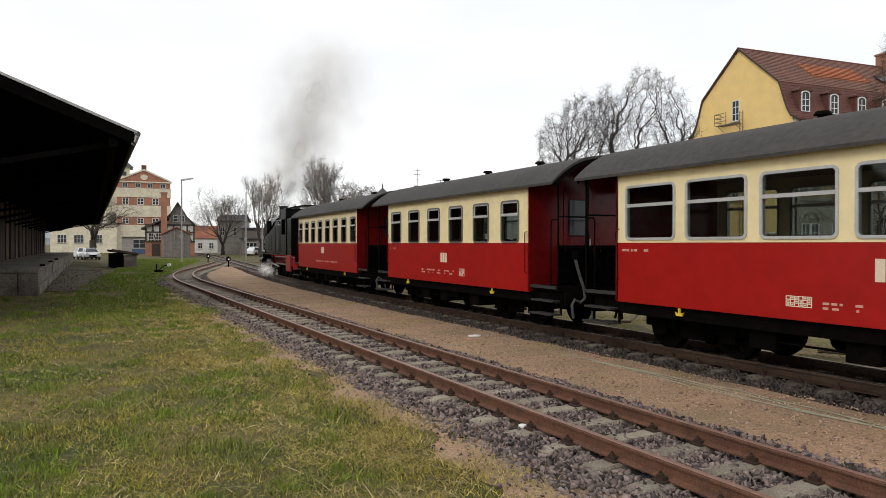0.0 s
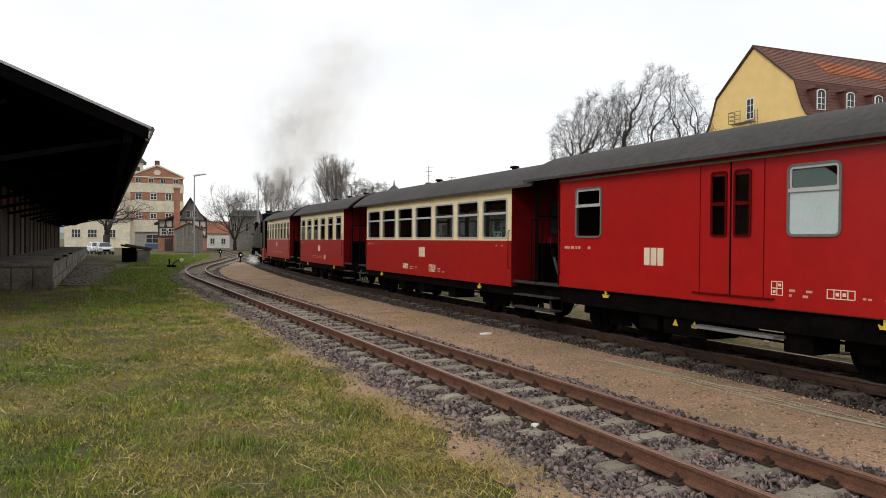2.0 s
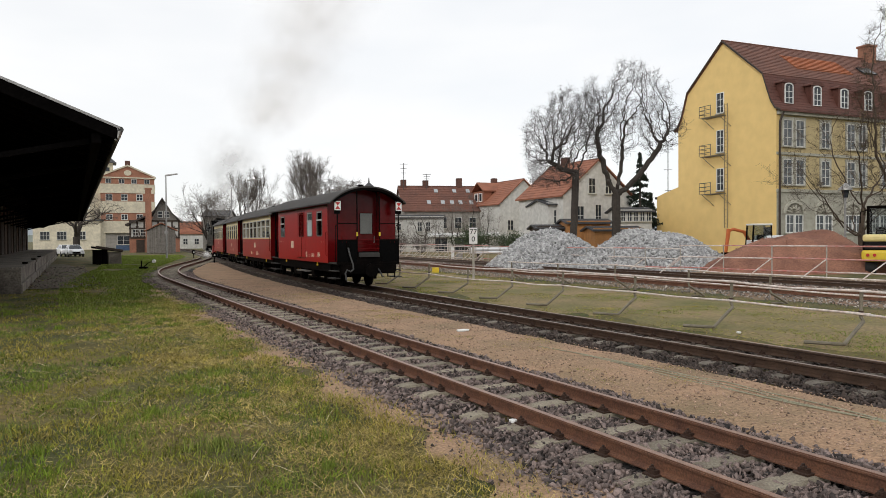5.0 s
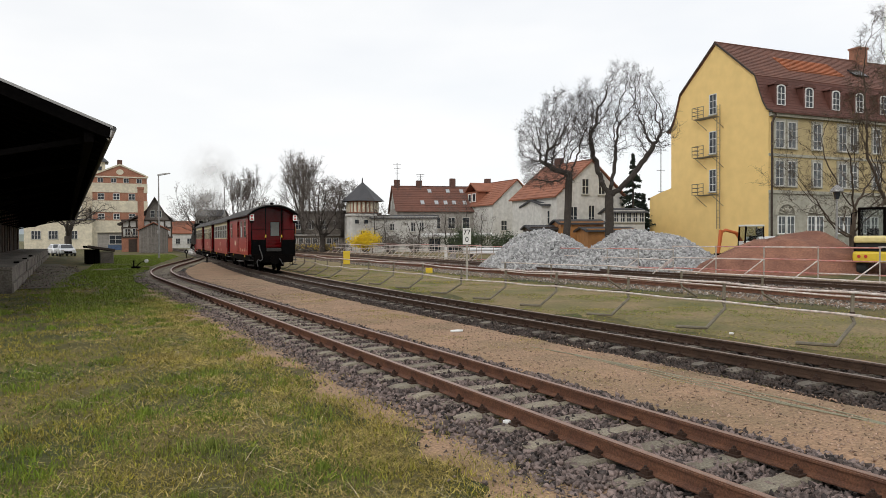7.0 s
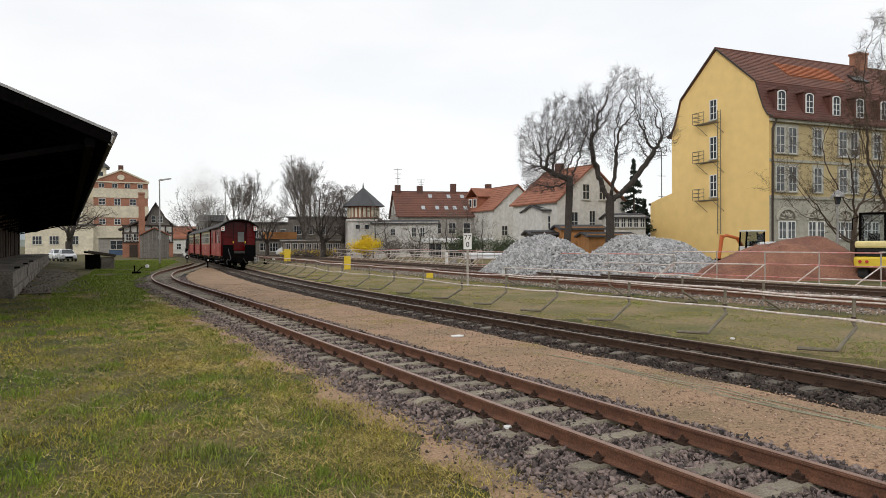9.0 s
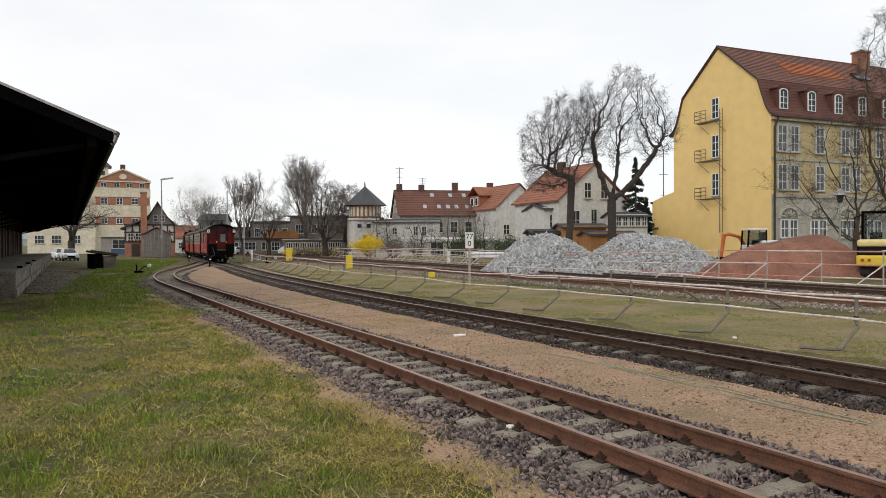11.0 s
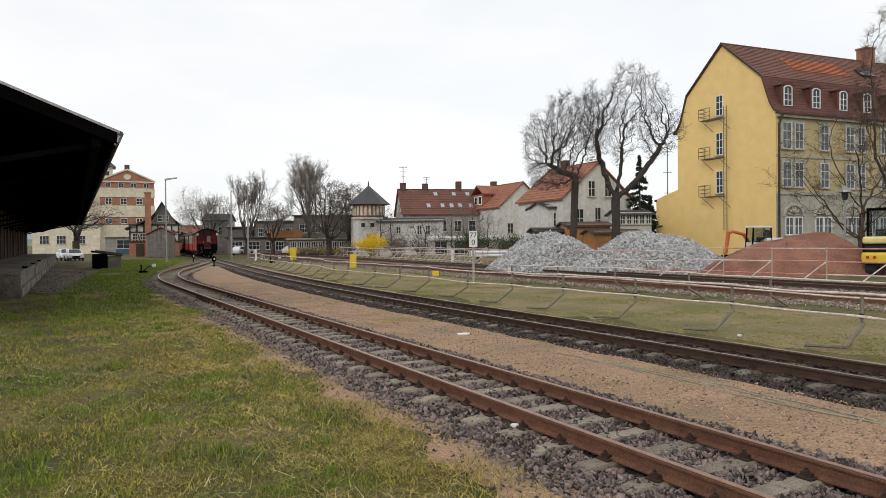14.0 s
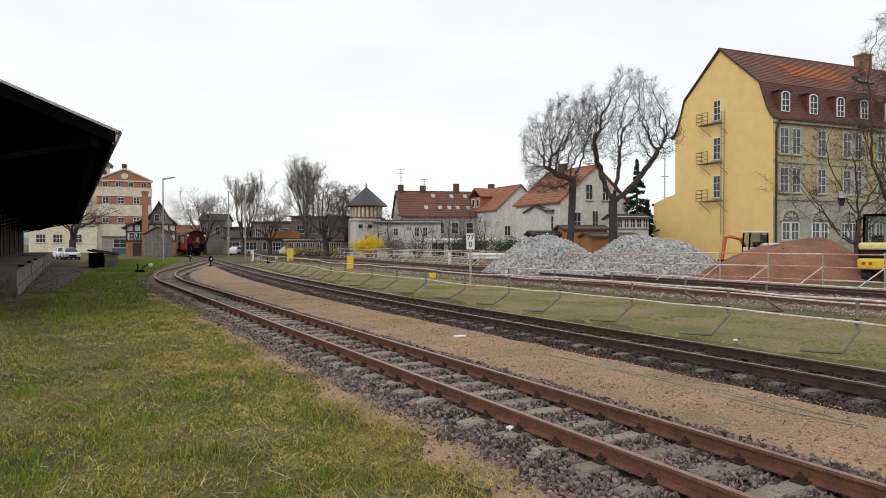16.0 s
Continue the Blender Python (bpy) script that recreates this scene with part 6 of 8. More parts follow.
def row(x0, step, w, z0, z1, k):
    return [(x0 + i * step, x0 + i * step + w, z0, z1) for i in range(k)]


# the long red-roofed row behind the sidings
gabled("row_house", "long grey-white row of houses under one red-brown roof", -6.7, 112, 11, 19.0, 10, 6.6, 10.7, M_GREYWALL, M_TILE, row(1, 2.4, 1.2, 3.6, 5.4, 7), ((2.6, 3.7, 6.9, 8.3), (4.6, 5.6, 8.2, 9.3), (6.4, 7.5, 6.9, 8.3)), ((0.2, 1.3), (3.9, 1.2), (9.6, 1.7)), ((5.6, 0.72), (8.7, 0.72), (11.0, 0.72), (12.6, 0.72), (4.0, 0.25), (6.3, 0.25), (7.8, 0.25), (9.2, 0.25), (11.0, 0.25)))
orange_house = gabled("row_house", "white gabled house with an orange roof and a dormer", 15.9, 112, 115, 12, 8.4, 7.4, 11.2, M_WHITEWALL, M_TILE_NEW, (), ((3.4, 4.4, 7.6, 8.9), (6, 7.1, 3.2, 4.8)), ((9, 1.0),))
d = part("dormer", G().box(5.6, 9.2, 6.6, 8.2, 7.6, 9.6), M_TILE_NEW, orange_house, "broad tiled dormer")
part("dormer_roof", G().prism([(5.3, 9.5), (7.4, 10.9), (9.5, 9.5), (9.5, 9.7), (7.4, 11.1), (5.3, 9.7)], "y", 4.4, 8.5), M_TILE_NEW, d)
for x in (6.1, 7.6):
    part("dormer_window", ring([(x, 7.9), (x + 1.1, 7.9), (x + 1.1, 9.3), (x, 9.3)], [(x + 0.12, 8.02), (x + 0.98, 8.02), (x + 0.98, 9.18), (x + 0.12, 9.18)], 8.2, 8.28).moved(Matrix(((0, 1, 0, 0), (1, 0, 0, 0), (0, 0, 1, 0), (0, 0, 0, 1)))), M_WHITE, d)
    part("dormer_pane", G().box(x + 0.1, x + 1.0, 8.2, 8.22, 8.0, 9.2), M_PANE, d)
gabled("house", "white house with a rust-red roof behind the bare trees", 21.8, 83, 115, 9.6, 9.6, 6.9, 11.0, M_WHITEWALL, M_TILE_NEW, (), ((1.6, 2.7, 3.4, 5.6), (4.4, 5.3, 3.0, 5.8), (6.8, 7.9, 3.4, 5.6), (2.9, 3.9, 7.0, 8.8), (5.2, 6.2, 7.0, 8.8)), ((6, 1.0),))
gabled("house", "low white wing of the house behind the bare trees", 11.6, 80, 15, 5.6, 6, 6.0, 6.5, M_WHITEWALL, M_SLATE, ((0.6, 1.3, 3.6, 5.2), (2.6, 3.4, 3.4, 5.4), (4.0, 4.8, 3.4, 5.4)))
gabled("garage", "low orange boarded shed with a flat dark roof", 13.9, 66, 4, 4.4, 4, 2.9, 3.1, M_ORANGEWOOD, M_SLATE, group="")
gabled("garage", "taller orange boarded shed with a dark overhanging roof", 12.2, 71, 4, 4.4, 4, 3.7, 3.95, M_ORANGEWOOD, M_SLATE, group="")
gabled("shed", "dark lean-to shed with a flat roof under the trees", 9.3, 72, 4, 3.4, 4, 3.2, 3.4, M_TIMBER, M_SLATE, group="")
gabled("glazed_shed", "low white shed with a glazed front", 18.6, 76, 4, 3.6, 4, 5.0, 5.3, M_WHITEWALL, M_SLATE, row(0.15, 0.7, 0.58, 3.7, 4.75, 5), group="")
gabled("outbuilding", "pale flat-roofed outbuilding beside the tower", -9.7, 101, 3, 9.4, 5, 5.2, 5.5, M_WHITEWALL, M_SLATE, ((5.6, 6.3, 3.0, 4.4), (6.8, 7.5, 3.0, 4.4), (2.6, 3.3, 3.2, 4.2)), group="")
gabled("garage", "long low white garage under the row of houses", -2.2, 98, 3, 9.5, 4, 2.5, 2.8, M_WHITEWALL, M_WHITE, ((0.6, 2.4, 0.1, 2.1), (3.4, 5.2, 0.1, 2.1)), group="")


def tower():
    ax, ay = cross(-11.3, 104)
    t = thing("old_tower", "squat white tower with a timbered top and a pointed slate roof", "tower", at=pose(ax, ay, -0.3))

    def ringed(r, z, k=8):
        return [(r * math.cos(2 * math.pi * i / k + 0.2), r * math.sin(2 * math.pi * i / k + 0.2)) for i in range(k)]
    part("shaft", G().prism(ringed(2.7, 0), "z", 0, 5.6), M_WHITEWALL, t, "flaking white render")
    part("lean_to", G().box(-2.9, 0.6, -3.0, -1.2, 0, 5.3).box(-3.1, 0.9, -3.2, -1.0, 5.3, 5.6), M_WHITEWALL, t, "square white wing with a flat roof")
    part("upper_storey", G().prism(ringed(2.35, 0), "z", 5.6, 7.6), M_BRICK, t, "brick infill between pale posts")
    part("band", G().prism(ringed(2.85, 0), "z", 5.4, 5.75), M_TIMBER, t)
    for i in range(24):
        a = 2 * math.pi * i / 24 + 0.2
        part("pale_panel", G().box(-0.06, 0.06, -0.17, 0.17, 5.9, 7.3).moved(Matrix.Translation((2.32 * math.cos(a), 2.32 * math.sin(a), 0)) @ Matrix.Rotation(a, 4, "Z")), M_BAND, t)
    base = ringed(3.25, 0)
    part("pointed_roof", G().add([(x, y, 7.5) for x, y in base] + [(0, 0, 10.4)], [(i, (i + 1) % 8, 8) for i in range(8)] + [tuple(range(7, -1, -1))]), M_SLATE, t, "dark pointed slate roof")
    for x, z in ((-2.4, 4.2), (-1.0, 4.2), (-1.5, 2.6)):
        part("small_window", G().box(x, x + 0.6, -3.04, -2.96, z, z + 0.55), M_PANE, t)
    part("finial", G().tube([(0, 0, 10.3), (0, 0, 11.0)], [0.12, 0.05], 6), M_SLATE, t)
    for a, z in ((-1.9, 4.2), (-1.3, 4.2), (-1.7, 2.4)):
        part("window", G().box(-0.05, 0.05, -0.3, 0.3, z, z + 0.7).moved(Matrix.Translation((2.62 * math.cos(a), 2.62 * math.sin(a), 0)) @ Matrix.Rotation(a, 4, "Z")), M_PANE, t)


tower()


def mill():
    """The tall brick mill with pale bands beyond the shed."""
    ax, ay = cross(-74.4, 152)
    h = thing("mill_building", "tall red brick mill with cream bands and a stepped gable", "mill", at=pose(ax, ay, -0.3, 0, 0, -2.5))
    L, D = 10.8, 16
    part("brick_body", G().prism([(0, 0), (L, 0), (L, 15.9), (L / 2, 18.2), (0, 15.9)], "y", 0, D), M_BRICK, h, "red brick body")
    for z0, z1 in ((12.3, 14.3), (8.0, 10.5), (0.3, 6.2)):
        part("pale_band", G().box(-0.12, L + 0.12, -0.15, D, z0, z1), M_BAND, h, "cream rendered band")
    part("gable_coping", G().prism([(-0.3, 15.7), (L / 2, 18.2), (L + 0.3, 15.7), (L + 0.3, 16.0), (L / 2, 18.55), (-0.3, 16.0)], "y", -0.2, D), M_BAND, h, "pale coping of the gable")
    part("cornice", G().box(-0.2, L + 0.2, -0.22, 0, 15.55, 15.8), M_BAND, h)
    part("roof_pot", G().box(L / 2 - 0.5, L / 2 + 0.5, 0, 1, 18.1, 19.4), M_CHIMNEY, h)
    part("round_window", G().prism([(L / 2 + 0.75 * math.cos(radians(a)), 16.75 + 0.6 * math.sin(radians(a))) for a in range(0, 360, 20)], "y", -0.12, 0), M_BAND, h)
    for x in (1.0, 3.6, 6.1, 8.7):
        pane_unit(h, x, x + 1.1, 14.4, 15.4, bars=(1, 0), sill=False)
    for z0, z1 in ((10.7, 12.1), (6.5, 7.7)):
        for x in (1.0, 4.0, 7.1):
            pane_unit(h, x, x + 1.3, z0, z1, bars=(1, 1), frame_mat=M_WHITE)
    part("rear_tower", G().box(-2.2, 2.6, 4, 9, 0, 19.2), M_BAND, h, "pale stair tower behind the gable")
    part("tower_roof", G().add([(-2.9, 3.3, 19.2), (3.3, 3.3, 19.2), (3.3, 9.7, 19.2), (-2.9, 9.7, 19.2), (0.2, 6.5, 22.4)], [(0, 1, 4), (1, 2, 4), (2, 3, 4), (3, 0, 4), (3, 2, 1, 0)]), M_SLATE, h, "dark pyramid roof of the stair tower")
    part("tower_window", G().box(0.9, 1.9, 3.95, 4.02, 17.3, 18.2), M_PANE, h)
    part("side_wing", G().box(-12, -0.2, 4, 12, 0, 9), M_BAND, h)
    for i in range(6):
        pane_unit(h, -11 + i * 1.8, -9.9 + i * 1.8, 5.0, 6.6, face=4.0, bars=(1, 1))


mill()


def low_annex(name, label, X, Y, turn, L, D, H, wall, roof, windows, door=None):
    ax, ay = cross(X, Y)
    h = thing(name, label, "building", "low yard buildings", at=pose(ax, ay, -0.3, 0, 0, turn - 28.6))
    part("wall", G().box(0, L, 0, D, 0, H), wall, h)
    part("flat_roof", G().box(-0.3, L + 0.3, -0.4, D + 0.3, H, H + 0.25), roof, h, bevel=0.03)
    for w in windows:
        pane_unit(h, *w, bars=(2, 1))
    if door:
        part("door", G().box(door[0], door[1], -0.06, 0.02, 0, 2.2), M_TIMBER, h)
    return h


workshop = low_annex("workshop", "low grey workshop with a wide window over blue doors", -65.2, 135, 24, 9, 8, 3.4, M_GREYWALL, M_BAND, [(2.0, 5.4, 1.2, 2.9)], (7.0, 7.8))
part("blue_door", G().box(1.8, 5.6, -0.08, 0.0, 0.05, 1.1), M_BLUE, workshop, "faded blue folding door", bevel=0.02)
low_annex("white_block", "pale rendered low block beyond the cars", -88, 150, 4, 14, 8, 6.2, M_BAND, M_SLATE, [(1.5, 3.5, 2.2, 4.0), (5, 7, 2.2, 4.0), (9, 11, 2.2, 4.0)])
gabled("house", "small grey-white house with a slate roof beyond the trees", -45.5, 132, 6, 4.6, 7, 6.6, 7.7, M_GREYWALL, M_SLATE, [(2.9, 3.6, 3.6, 5.2), (0.6, 1.3, 3.6, 5.2)])
gabled("house", "small pale house beside the line", -60, 158, 20, 8, 7, 3.6, 6.2, M_WHITEWALL, M_TILE_NEW, row(1, 2.4, 1.0, 1.0, 2.3, 3))
low_annex("grey_block", "grey flat block behind the trees", -40.0, 130, 2, 4.2, 9, 4.8, M_DIMWALL, M_SLATE, ())
low_annex("grey_block", "long flat grey block with pale windows", -35.6, 131, 2, 7.4, 9, 5.9, M_DIMWALL, M_SLATE, row(0.8, 1.7, 1.1, 3.2, 4.8, 4))
low_annex("office_block", "low grey sheds with a dark flat roof", -38.5, 124, 2, 13, 5, 2.9, M_DIMWALL, M_SLATE, row(0.8, 3.0, 2.0, 0.9, 2.3, 4))
low_annex("shop_building", "low shop building with an orange fascia", -29.5, 119, 2, 6.0, 9, 2.8, M_DIMWALL, M_SLATE, row(0.8, 1.9, 1.4, 0.8, 2.3, 3))
part("fascia", G().box(-0.2, 5.4, -0.7, -0.42, 2.9, 4.1), M_ORANGEWOOD, bpy.data.objects["shop_building"], "orange fascia board")
low_annex("flat_block", "brown-grey flat block with balconies behind the poplar", -27.5, 128, 2, 12, 9, 6.8, M_DIMWALL, M_SLATE, row(1, 2.4, 1.4, 3.8, 5.4, 4))
low_annex("greenhouse", "low glazed lean-to with a dull grey roof", -25.0, 112, 2, 9.5, 4, 2.5, M_DIMWALL, M_GREYWALL, row(0.4, 1.1, 0.9, 0.4, 2.2, 8))


def half_timbered():
    ax, ay = cross(-50.3, 112)
    h = thing("signal_house", "half-timbered railway house with a steep dark gable roof", "house", at=pose(ax, ay, -0.3, 0, 0, -28.6 + 22))
    x1, D = 7.5, 9
    part("brick_base", G().box(0, x1, 0, D, 0, 2.3), M_BRICK, h, "red brick ground floor")
    part("upper_wall", G().box(0.05, x1 - 0.05, 0.02, D, 2.3, 5.2), M_WHITEWALL, h, "white infill between the timbers")
    part("boarded_gable", G().prism([(3.3, 5.2), (7.1, 5.2), (6.3, 6.6), (4.9, 8.7), (3.9, 6.9)], "y", -0.05, 0.1), M_OLDWOOD, h, "grey boarded gable")
    for z in (2.3, 3.8, 5.0):
        part("timber_rail", G().box(-0.05, x1 + 0.05, -0.12, -0.06, z, z + 0.24), M_TIMBER, h)
    for i in range(8):
        x = i * (x1 - 0.24) / 7
        part("timber_post", G().box(x, x + 0.24, -0.11, 0.0, 2.3, 5.2), M_TIMBER, h)
    for x, s in ((0.2, 1), (1.3, -1), (5.6, 1), (6.6, -1)):
        part("timber_brace", G().box(-0.09, 0.09, -0.10, -0.05, 0, 1.9).moved(Matrix.Translation((x + 0.4, 0, 2.5)) @ Matrix.Rotation(radians(22 * s), 4, "Y")), M_TIMBER, h)
    for prof in ([(7.6, 5.3), (6.4, 6.4), (4.9, 8.9)], [(3.0, 6.2), (3.7, 6.9), (4.9, 8.9)]):
        part("roof_slope", G().prism(prof + [(x, z - 0.25) for x, z in reversed(prof)], "y", -0.6, D), M_ROOFDARK, h, "dark tiled roof slope")
    part("lean_to_roof", G().prism([(-0.6, 4.6), (3.7, 6.5), (3.7, 6.25), (-0.6, 4.35)], "y", -0.5, D), M_ROOFDARK, h)
    part("brick_chimney", G().box(2.4, 3.3, -1.6, -0.8, 0, 10.0).box(2.32, 3.38, -1.68, -0.72, 10.0, 10.3), M_BRICK, h, "tall square brick chimney")
    for x in (4.2, 5.2):
        pane_unit(h, x, x + 0.75, 5.6, 6.7, face=-0.06, bars=(0, 1), sill=False)
    for x in (0.5, 1.6, 5.6):
        pane_unit(h, x, x + 0.8, 2.7, 3.8, face=-0.06, bars=(1, 1), sill=False)
    part("door", G().box(1.0, 2.2, -0.06, 0.02, 0, 2.1), M_TIMBER, h)


half_timbered()


def hut():
    ax, ay = cross(-43.3, 102)
    h = thing("wooden_hut", "weathered grey board hut with a low tiled roof", "hut", at=pose(ax, ay, -0.24, 0, 0, -28.6 + 22))
    L, D, E, A = 3.9, 4.5, 3.4, 4.4
    part("wall_core", G().prism([(0.03, 0), (L - 0.03, 0), (L - 0.03, E), (L / 2, A - 0.1), (0.03, E)], "y", 0.03, D), M_TIMBER, h)
    rng = random.Random(2)
    x = 0.0
    while x < L - 0.1:
        w = rng.uniform(0.2, 0.3)
        top = E + (A - E) * (1 - abs(x + w / 2 - L / 2) / (L / 2)) - 0.12
        part("board", G().box(x, min(L, x + w - 0.02), -0.01, 0.03, rng.uniform(0, 0.06), top), M_OLDWOOD, h)
        x += w
    g = G().prism([(-0.3, E - 0.15), (L / 2, A), (L + 0.3, E - 0.15), (L + 0.3, E), (L / 2, A + 0.15), (-0.3, E)], "y", -0.25, D + 0.2)
    part("roof", g, M_TILE_NEW, h)
    part("door", G().box(1.3, 2.5, -0.05, 0.0, 0.1, 2.3), M_OLDWOOD, h)


hut()

# ---- distance ----


def ridge(name, label, y, x0, x1, h, material, seed):
    pts = [(x0 + (x1 - x0) * i / 60, -1 + h * (0.75 + 0.35 * noise.noise((i * 0.11, seed, 0)))) for i in range(61)]
    g = G().prism([(x0, -30)] + pts + [(x1, -30)], "y", y, y + 60)
    ob = part(name, g, material, at=pose(0, 0, 0, 0, 0, 0))
    tagged(ob, label, "hills", kind="structure")


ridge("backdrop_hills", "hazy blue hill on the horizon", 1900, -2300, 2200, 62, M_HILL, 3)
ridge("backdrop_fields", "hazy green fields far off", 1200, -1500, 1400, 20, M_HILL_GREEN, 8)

# ---- trees ----


def grow(seed, height, radius, fork=0.25, levels=5, spread=38, up=0.25, limbs=3, kids=(3, 4), shrink=0.70, lean=(0, 0), twig=0.008, wob=0.16):
    """The tubes of a bare tree: limbs and fine twigs, as two heaps."""
    rng = random.Random(seed)
    wood, fine = G(), G()
    tips = []

    def limb(p, d, l, r, level):
        k = 5 if level < 2 else (4 if level < 4 else 2)
        pts, rs = [p], [r]
        for i in range(k):
            d = (d + Vector((rng.uniform(-1, 1), rng.uniform(-1, 1), rng.uniform(-0.6, 0.8))) * wob + Vector((0, 0, up * 0.25))).normalized()
            p = p + d * l / k
            pts.append(p)
            rs.append(max(twig * 0.7, r * (1 - 0.5 * (i + 1) / k)))
        (wood if level < 3 else fine).tube(pts, rs, (9 if level == 0 else 6) if level < 3 else 3, cap=False)
        if level >= levels:
            tips.append(p)
            return
        n = limbs if level == 0 else rng.randint(*kids)
        for i in range(n):
            f = 1.0 if i == 0 else rng.uniform(0.45, 0.98)
            j = min(k - 1, int(f * k))
            q = pts[j].lerp(pts[j + 1], f * k - j) if f < 1 else pts[-1]
            side = d.orthogonal().normalized()
            side.rotate(Matrix.Rotation(rng.uniform(0, 2 * math.pi), 3, d))
            a = radians(rng.uniform(0.55, 1.2) * spread * (0.45 if i == 0 and level else 1))
            nd = (d * math.cos(a) + side * math.sin(a)).normalized()
            limb(q, nd, l * shrink * rng.uniform(0.8, 1.15), max(twig, rs[j] * (1.25 if i == 0 and level < 4 else 1.0) * rng.uniform(0.55, 0.72)), level + 1)
    first = height * fork
    scale_rest = height * (1 - fork)
    reach = sum(shrink ** i for i in range(levels))
    d = Vector((lean[0], lean[1], 1)).normalized()
    # the trunk, then limbs from its top
    pts = [Vector((0, 0, -0.3))] + [d * first * i / 4 + Vector((rng.uniform(-1, 1), rng.uniform(-1, 1), 0)) * radius * 0.25 for i in range(1, 5)]
    wood.tube(pts, [radius * 1.35, radius * 1.1, radius, radius * 0.94, radius * 0.9], 10, cap=False)
    base = pts[-1]
    for i in range(limbs):
        a = 2 * math.pi * i / limbs + rng.uniform(-0.4, 0.4)
        t = radians(rng.uniform(0.3, 1.0) * spread)
        nd = (d * math.cos(t) + Vector((math.cos(a), math.sin(a), 0)) * math.sin(t)).normalized()
        limb(base, nd, scale_rest / reach * rng.uniform(1.0, 1.25), radius * (0.72 if limbs < 5 else 0.5), 1)
    return wood, fine, tips


def flecks(tips, count, size, spread, seed):
    rng = np.random.default_rng(seed)
    base = np.array([tuple(p) for p in tips])
    c = base[rng.integers(0, len(base), count)] + rng.normal(0, spread, (count, 3))
    v = c[:, None, :] + rng.normal(0, size, (count, 3, 3))
    return v.reshape(-1, 3), np.arange(count * 3).reshape(-1, 3)


def colonise(seed, trunk, radius, crowns, count, step=0.28, kill=0.42, reach=2.6, jitter=0.22, up=0.0, twig=0.010, lean=(0.0, 0.0)):
    """The limbs of a bare tree that grow towards points strewn in its crown; crowns: (middle, radii, share)."""
    rng = np.random.default_rng(seed)
    goal = []
    for mid, radii, share in crowns:
        w = rng.normal(size=(int(count * share), 3))
        w *= (rng.random(len(w)) ** 0.28 / np.linalg.norm(w, axis=1))[:, None]
        goal.append(np.array(mid) + w * np.array(radii) * (1 + 0.12 * np.sin(5 * w[:, :1] + seed)))
    goal = np.concatenate(goal)
    k = max(3, int(trunk / step))
    bend = np.cumsum(rng.normal(0, 0.05 * step, (k + 1, 2)), 0)
    node = [np.array((bend[i, 0] + lean[0] * i / k, bend[i, 1] + lean[1] * i / k, -0.3 + (trunk + 0.3) * i / k)) for i in range(k + 1)]
    up_from = [-1] + list(range(k))
    # a main limb from the trunk's top into each further part of the crown
    for mid, radii, share in crowns[1:]:
        a, b = node[k], np.array(mid) - (0, 0, radii[2] * 0.5)
        m, last = int(np.linalg.norm(b - a) / step), k
        for j in range(1, m + 1):
            f = j / m
            node.append(a + (b - a) * f + np.array((0, 0, -0.10)) * math.sin(math.pi * f) * np.linalg.norm(b - a) + rng.normal(0, 0.05, 3))
            up_from.append(last)
            last = len(node) - 1
    at = np.array(node)
    gap = np.linalg.norm(goal[:, None] - at[None], axis=2)
    who, near = gap.argmin(1), gap.min(1)
    for turn in range(260):
        if not len(goal) or len(node) > 15000:
            break
        on = near < max(reach, near.min() + 0.2)
        pull = {}
        way = goal[on] - at[who[on]]
        way /= np.linalg.norm(way, axis=1)[:, None] + 1e-9
        for i, d in zip(who[on], way):
            pull[i] = pull.get(i, 0) + d
        fresh = []
        for i, d in pull.items():
            d = d / (np.linalg.norm(d) + 1e-6) + rng.normal(0, jitter, 3) + (0, 0, up)
            fresh.append(at[i] + d / (np.linalg.norm(d) + 1e-6) * step)
            up_from.append(int(i))
        first = len(at)
        at = np.concatenate([at, np.array(fresh)])
        node += fresh
        gap = np.linalg.norm(goal[:, None] - at[None, first:], axis=2)
        best = gap.min(1)
        who = np.where(best < near, gap.argmin(1) + first, who)
        near = np.minimum(best, near)
        stay = near > kill
        goal, who, near = goal[stay], who[stay], near[stay]
    n = len(at)
    kids = [[] for i in range(n)]
    for i in range(1, n):
        kids[up_from[i]].append(i)
    ends = [0] * n
    for i in range(n - 1, -1, -1):
        ends[i] = sum(ends[c] for c in kids[i]) or 1
    power = math.log(radius / twig) / math.log(max(ends[0], 2))
    thick = [twig * e ** power for e in ends]
    wood, fine = G(), G()
    starts = [(None, 0)]
    while starts:
        before, i = starts.pop()
        chain = [] if before is None else [before]
        while True:
            chain.append(i)
            if not kids[i]:
                break
            kids[i].sort(key=lambda c: -ends[c])
            starts += [(i, c) for c in kids[i][1:]]
            i = kids[i][0]
        rs = [thick[c] for c in chain]
        if before is not None:
            rs[0] = min(rs[0], rs[1] * 1.25)
        if chain[0] == 0:
            rs[0] *= 1.35
            rs[1] *= 1.12
        r = rs[min(1, len(rs) - 1)]
        heavy = sum(1 for v in rs if v > 0.035)
        if heavy > 1:
            wood.tube([at[c] for c in chain[:heavy + 1]], rs[:heavy + 1], 8 if r > 0.1 else 5, cap=False)
            chain, rs = chain[heavy:], rs[heavy:]
        if len(chain) > 1:
            fine.tube([at[c] for c in chain], rs, 3, cap=False)
    tips = [at[i] for i in range(n) if ends[i] <= 3 and i > k]
    return wood, fine, tips


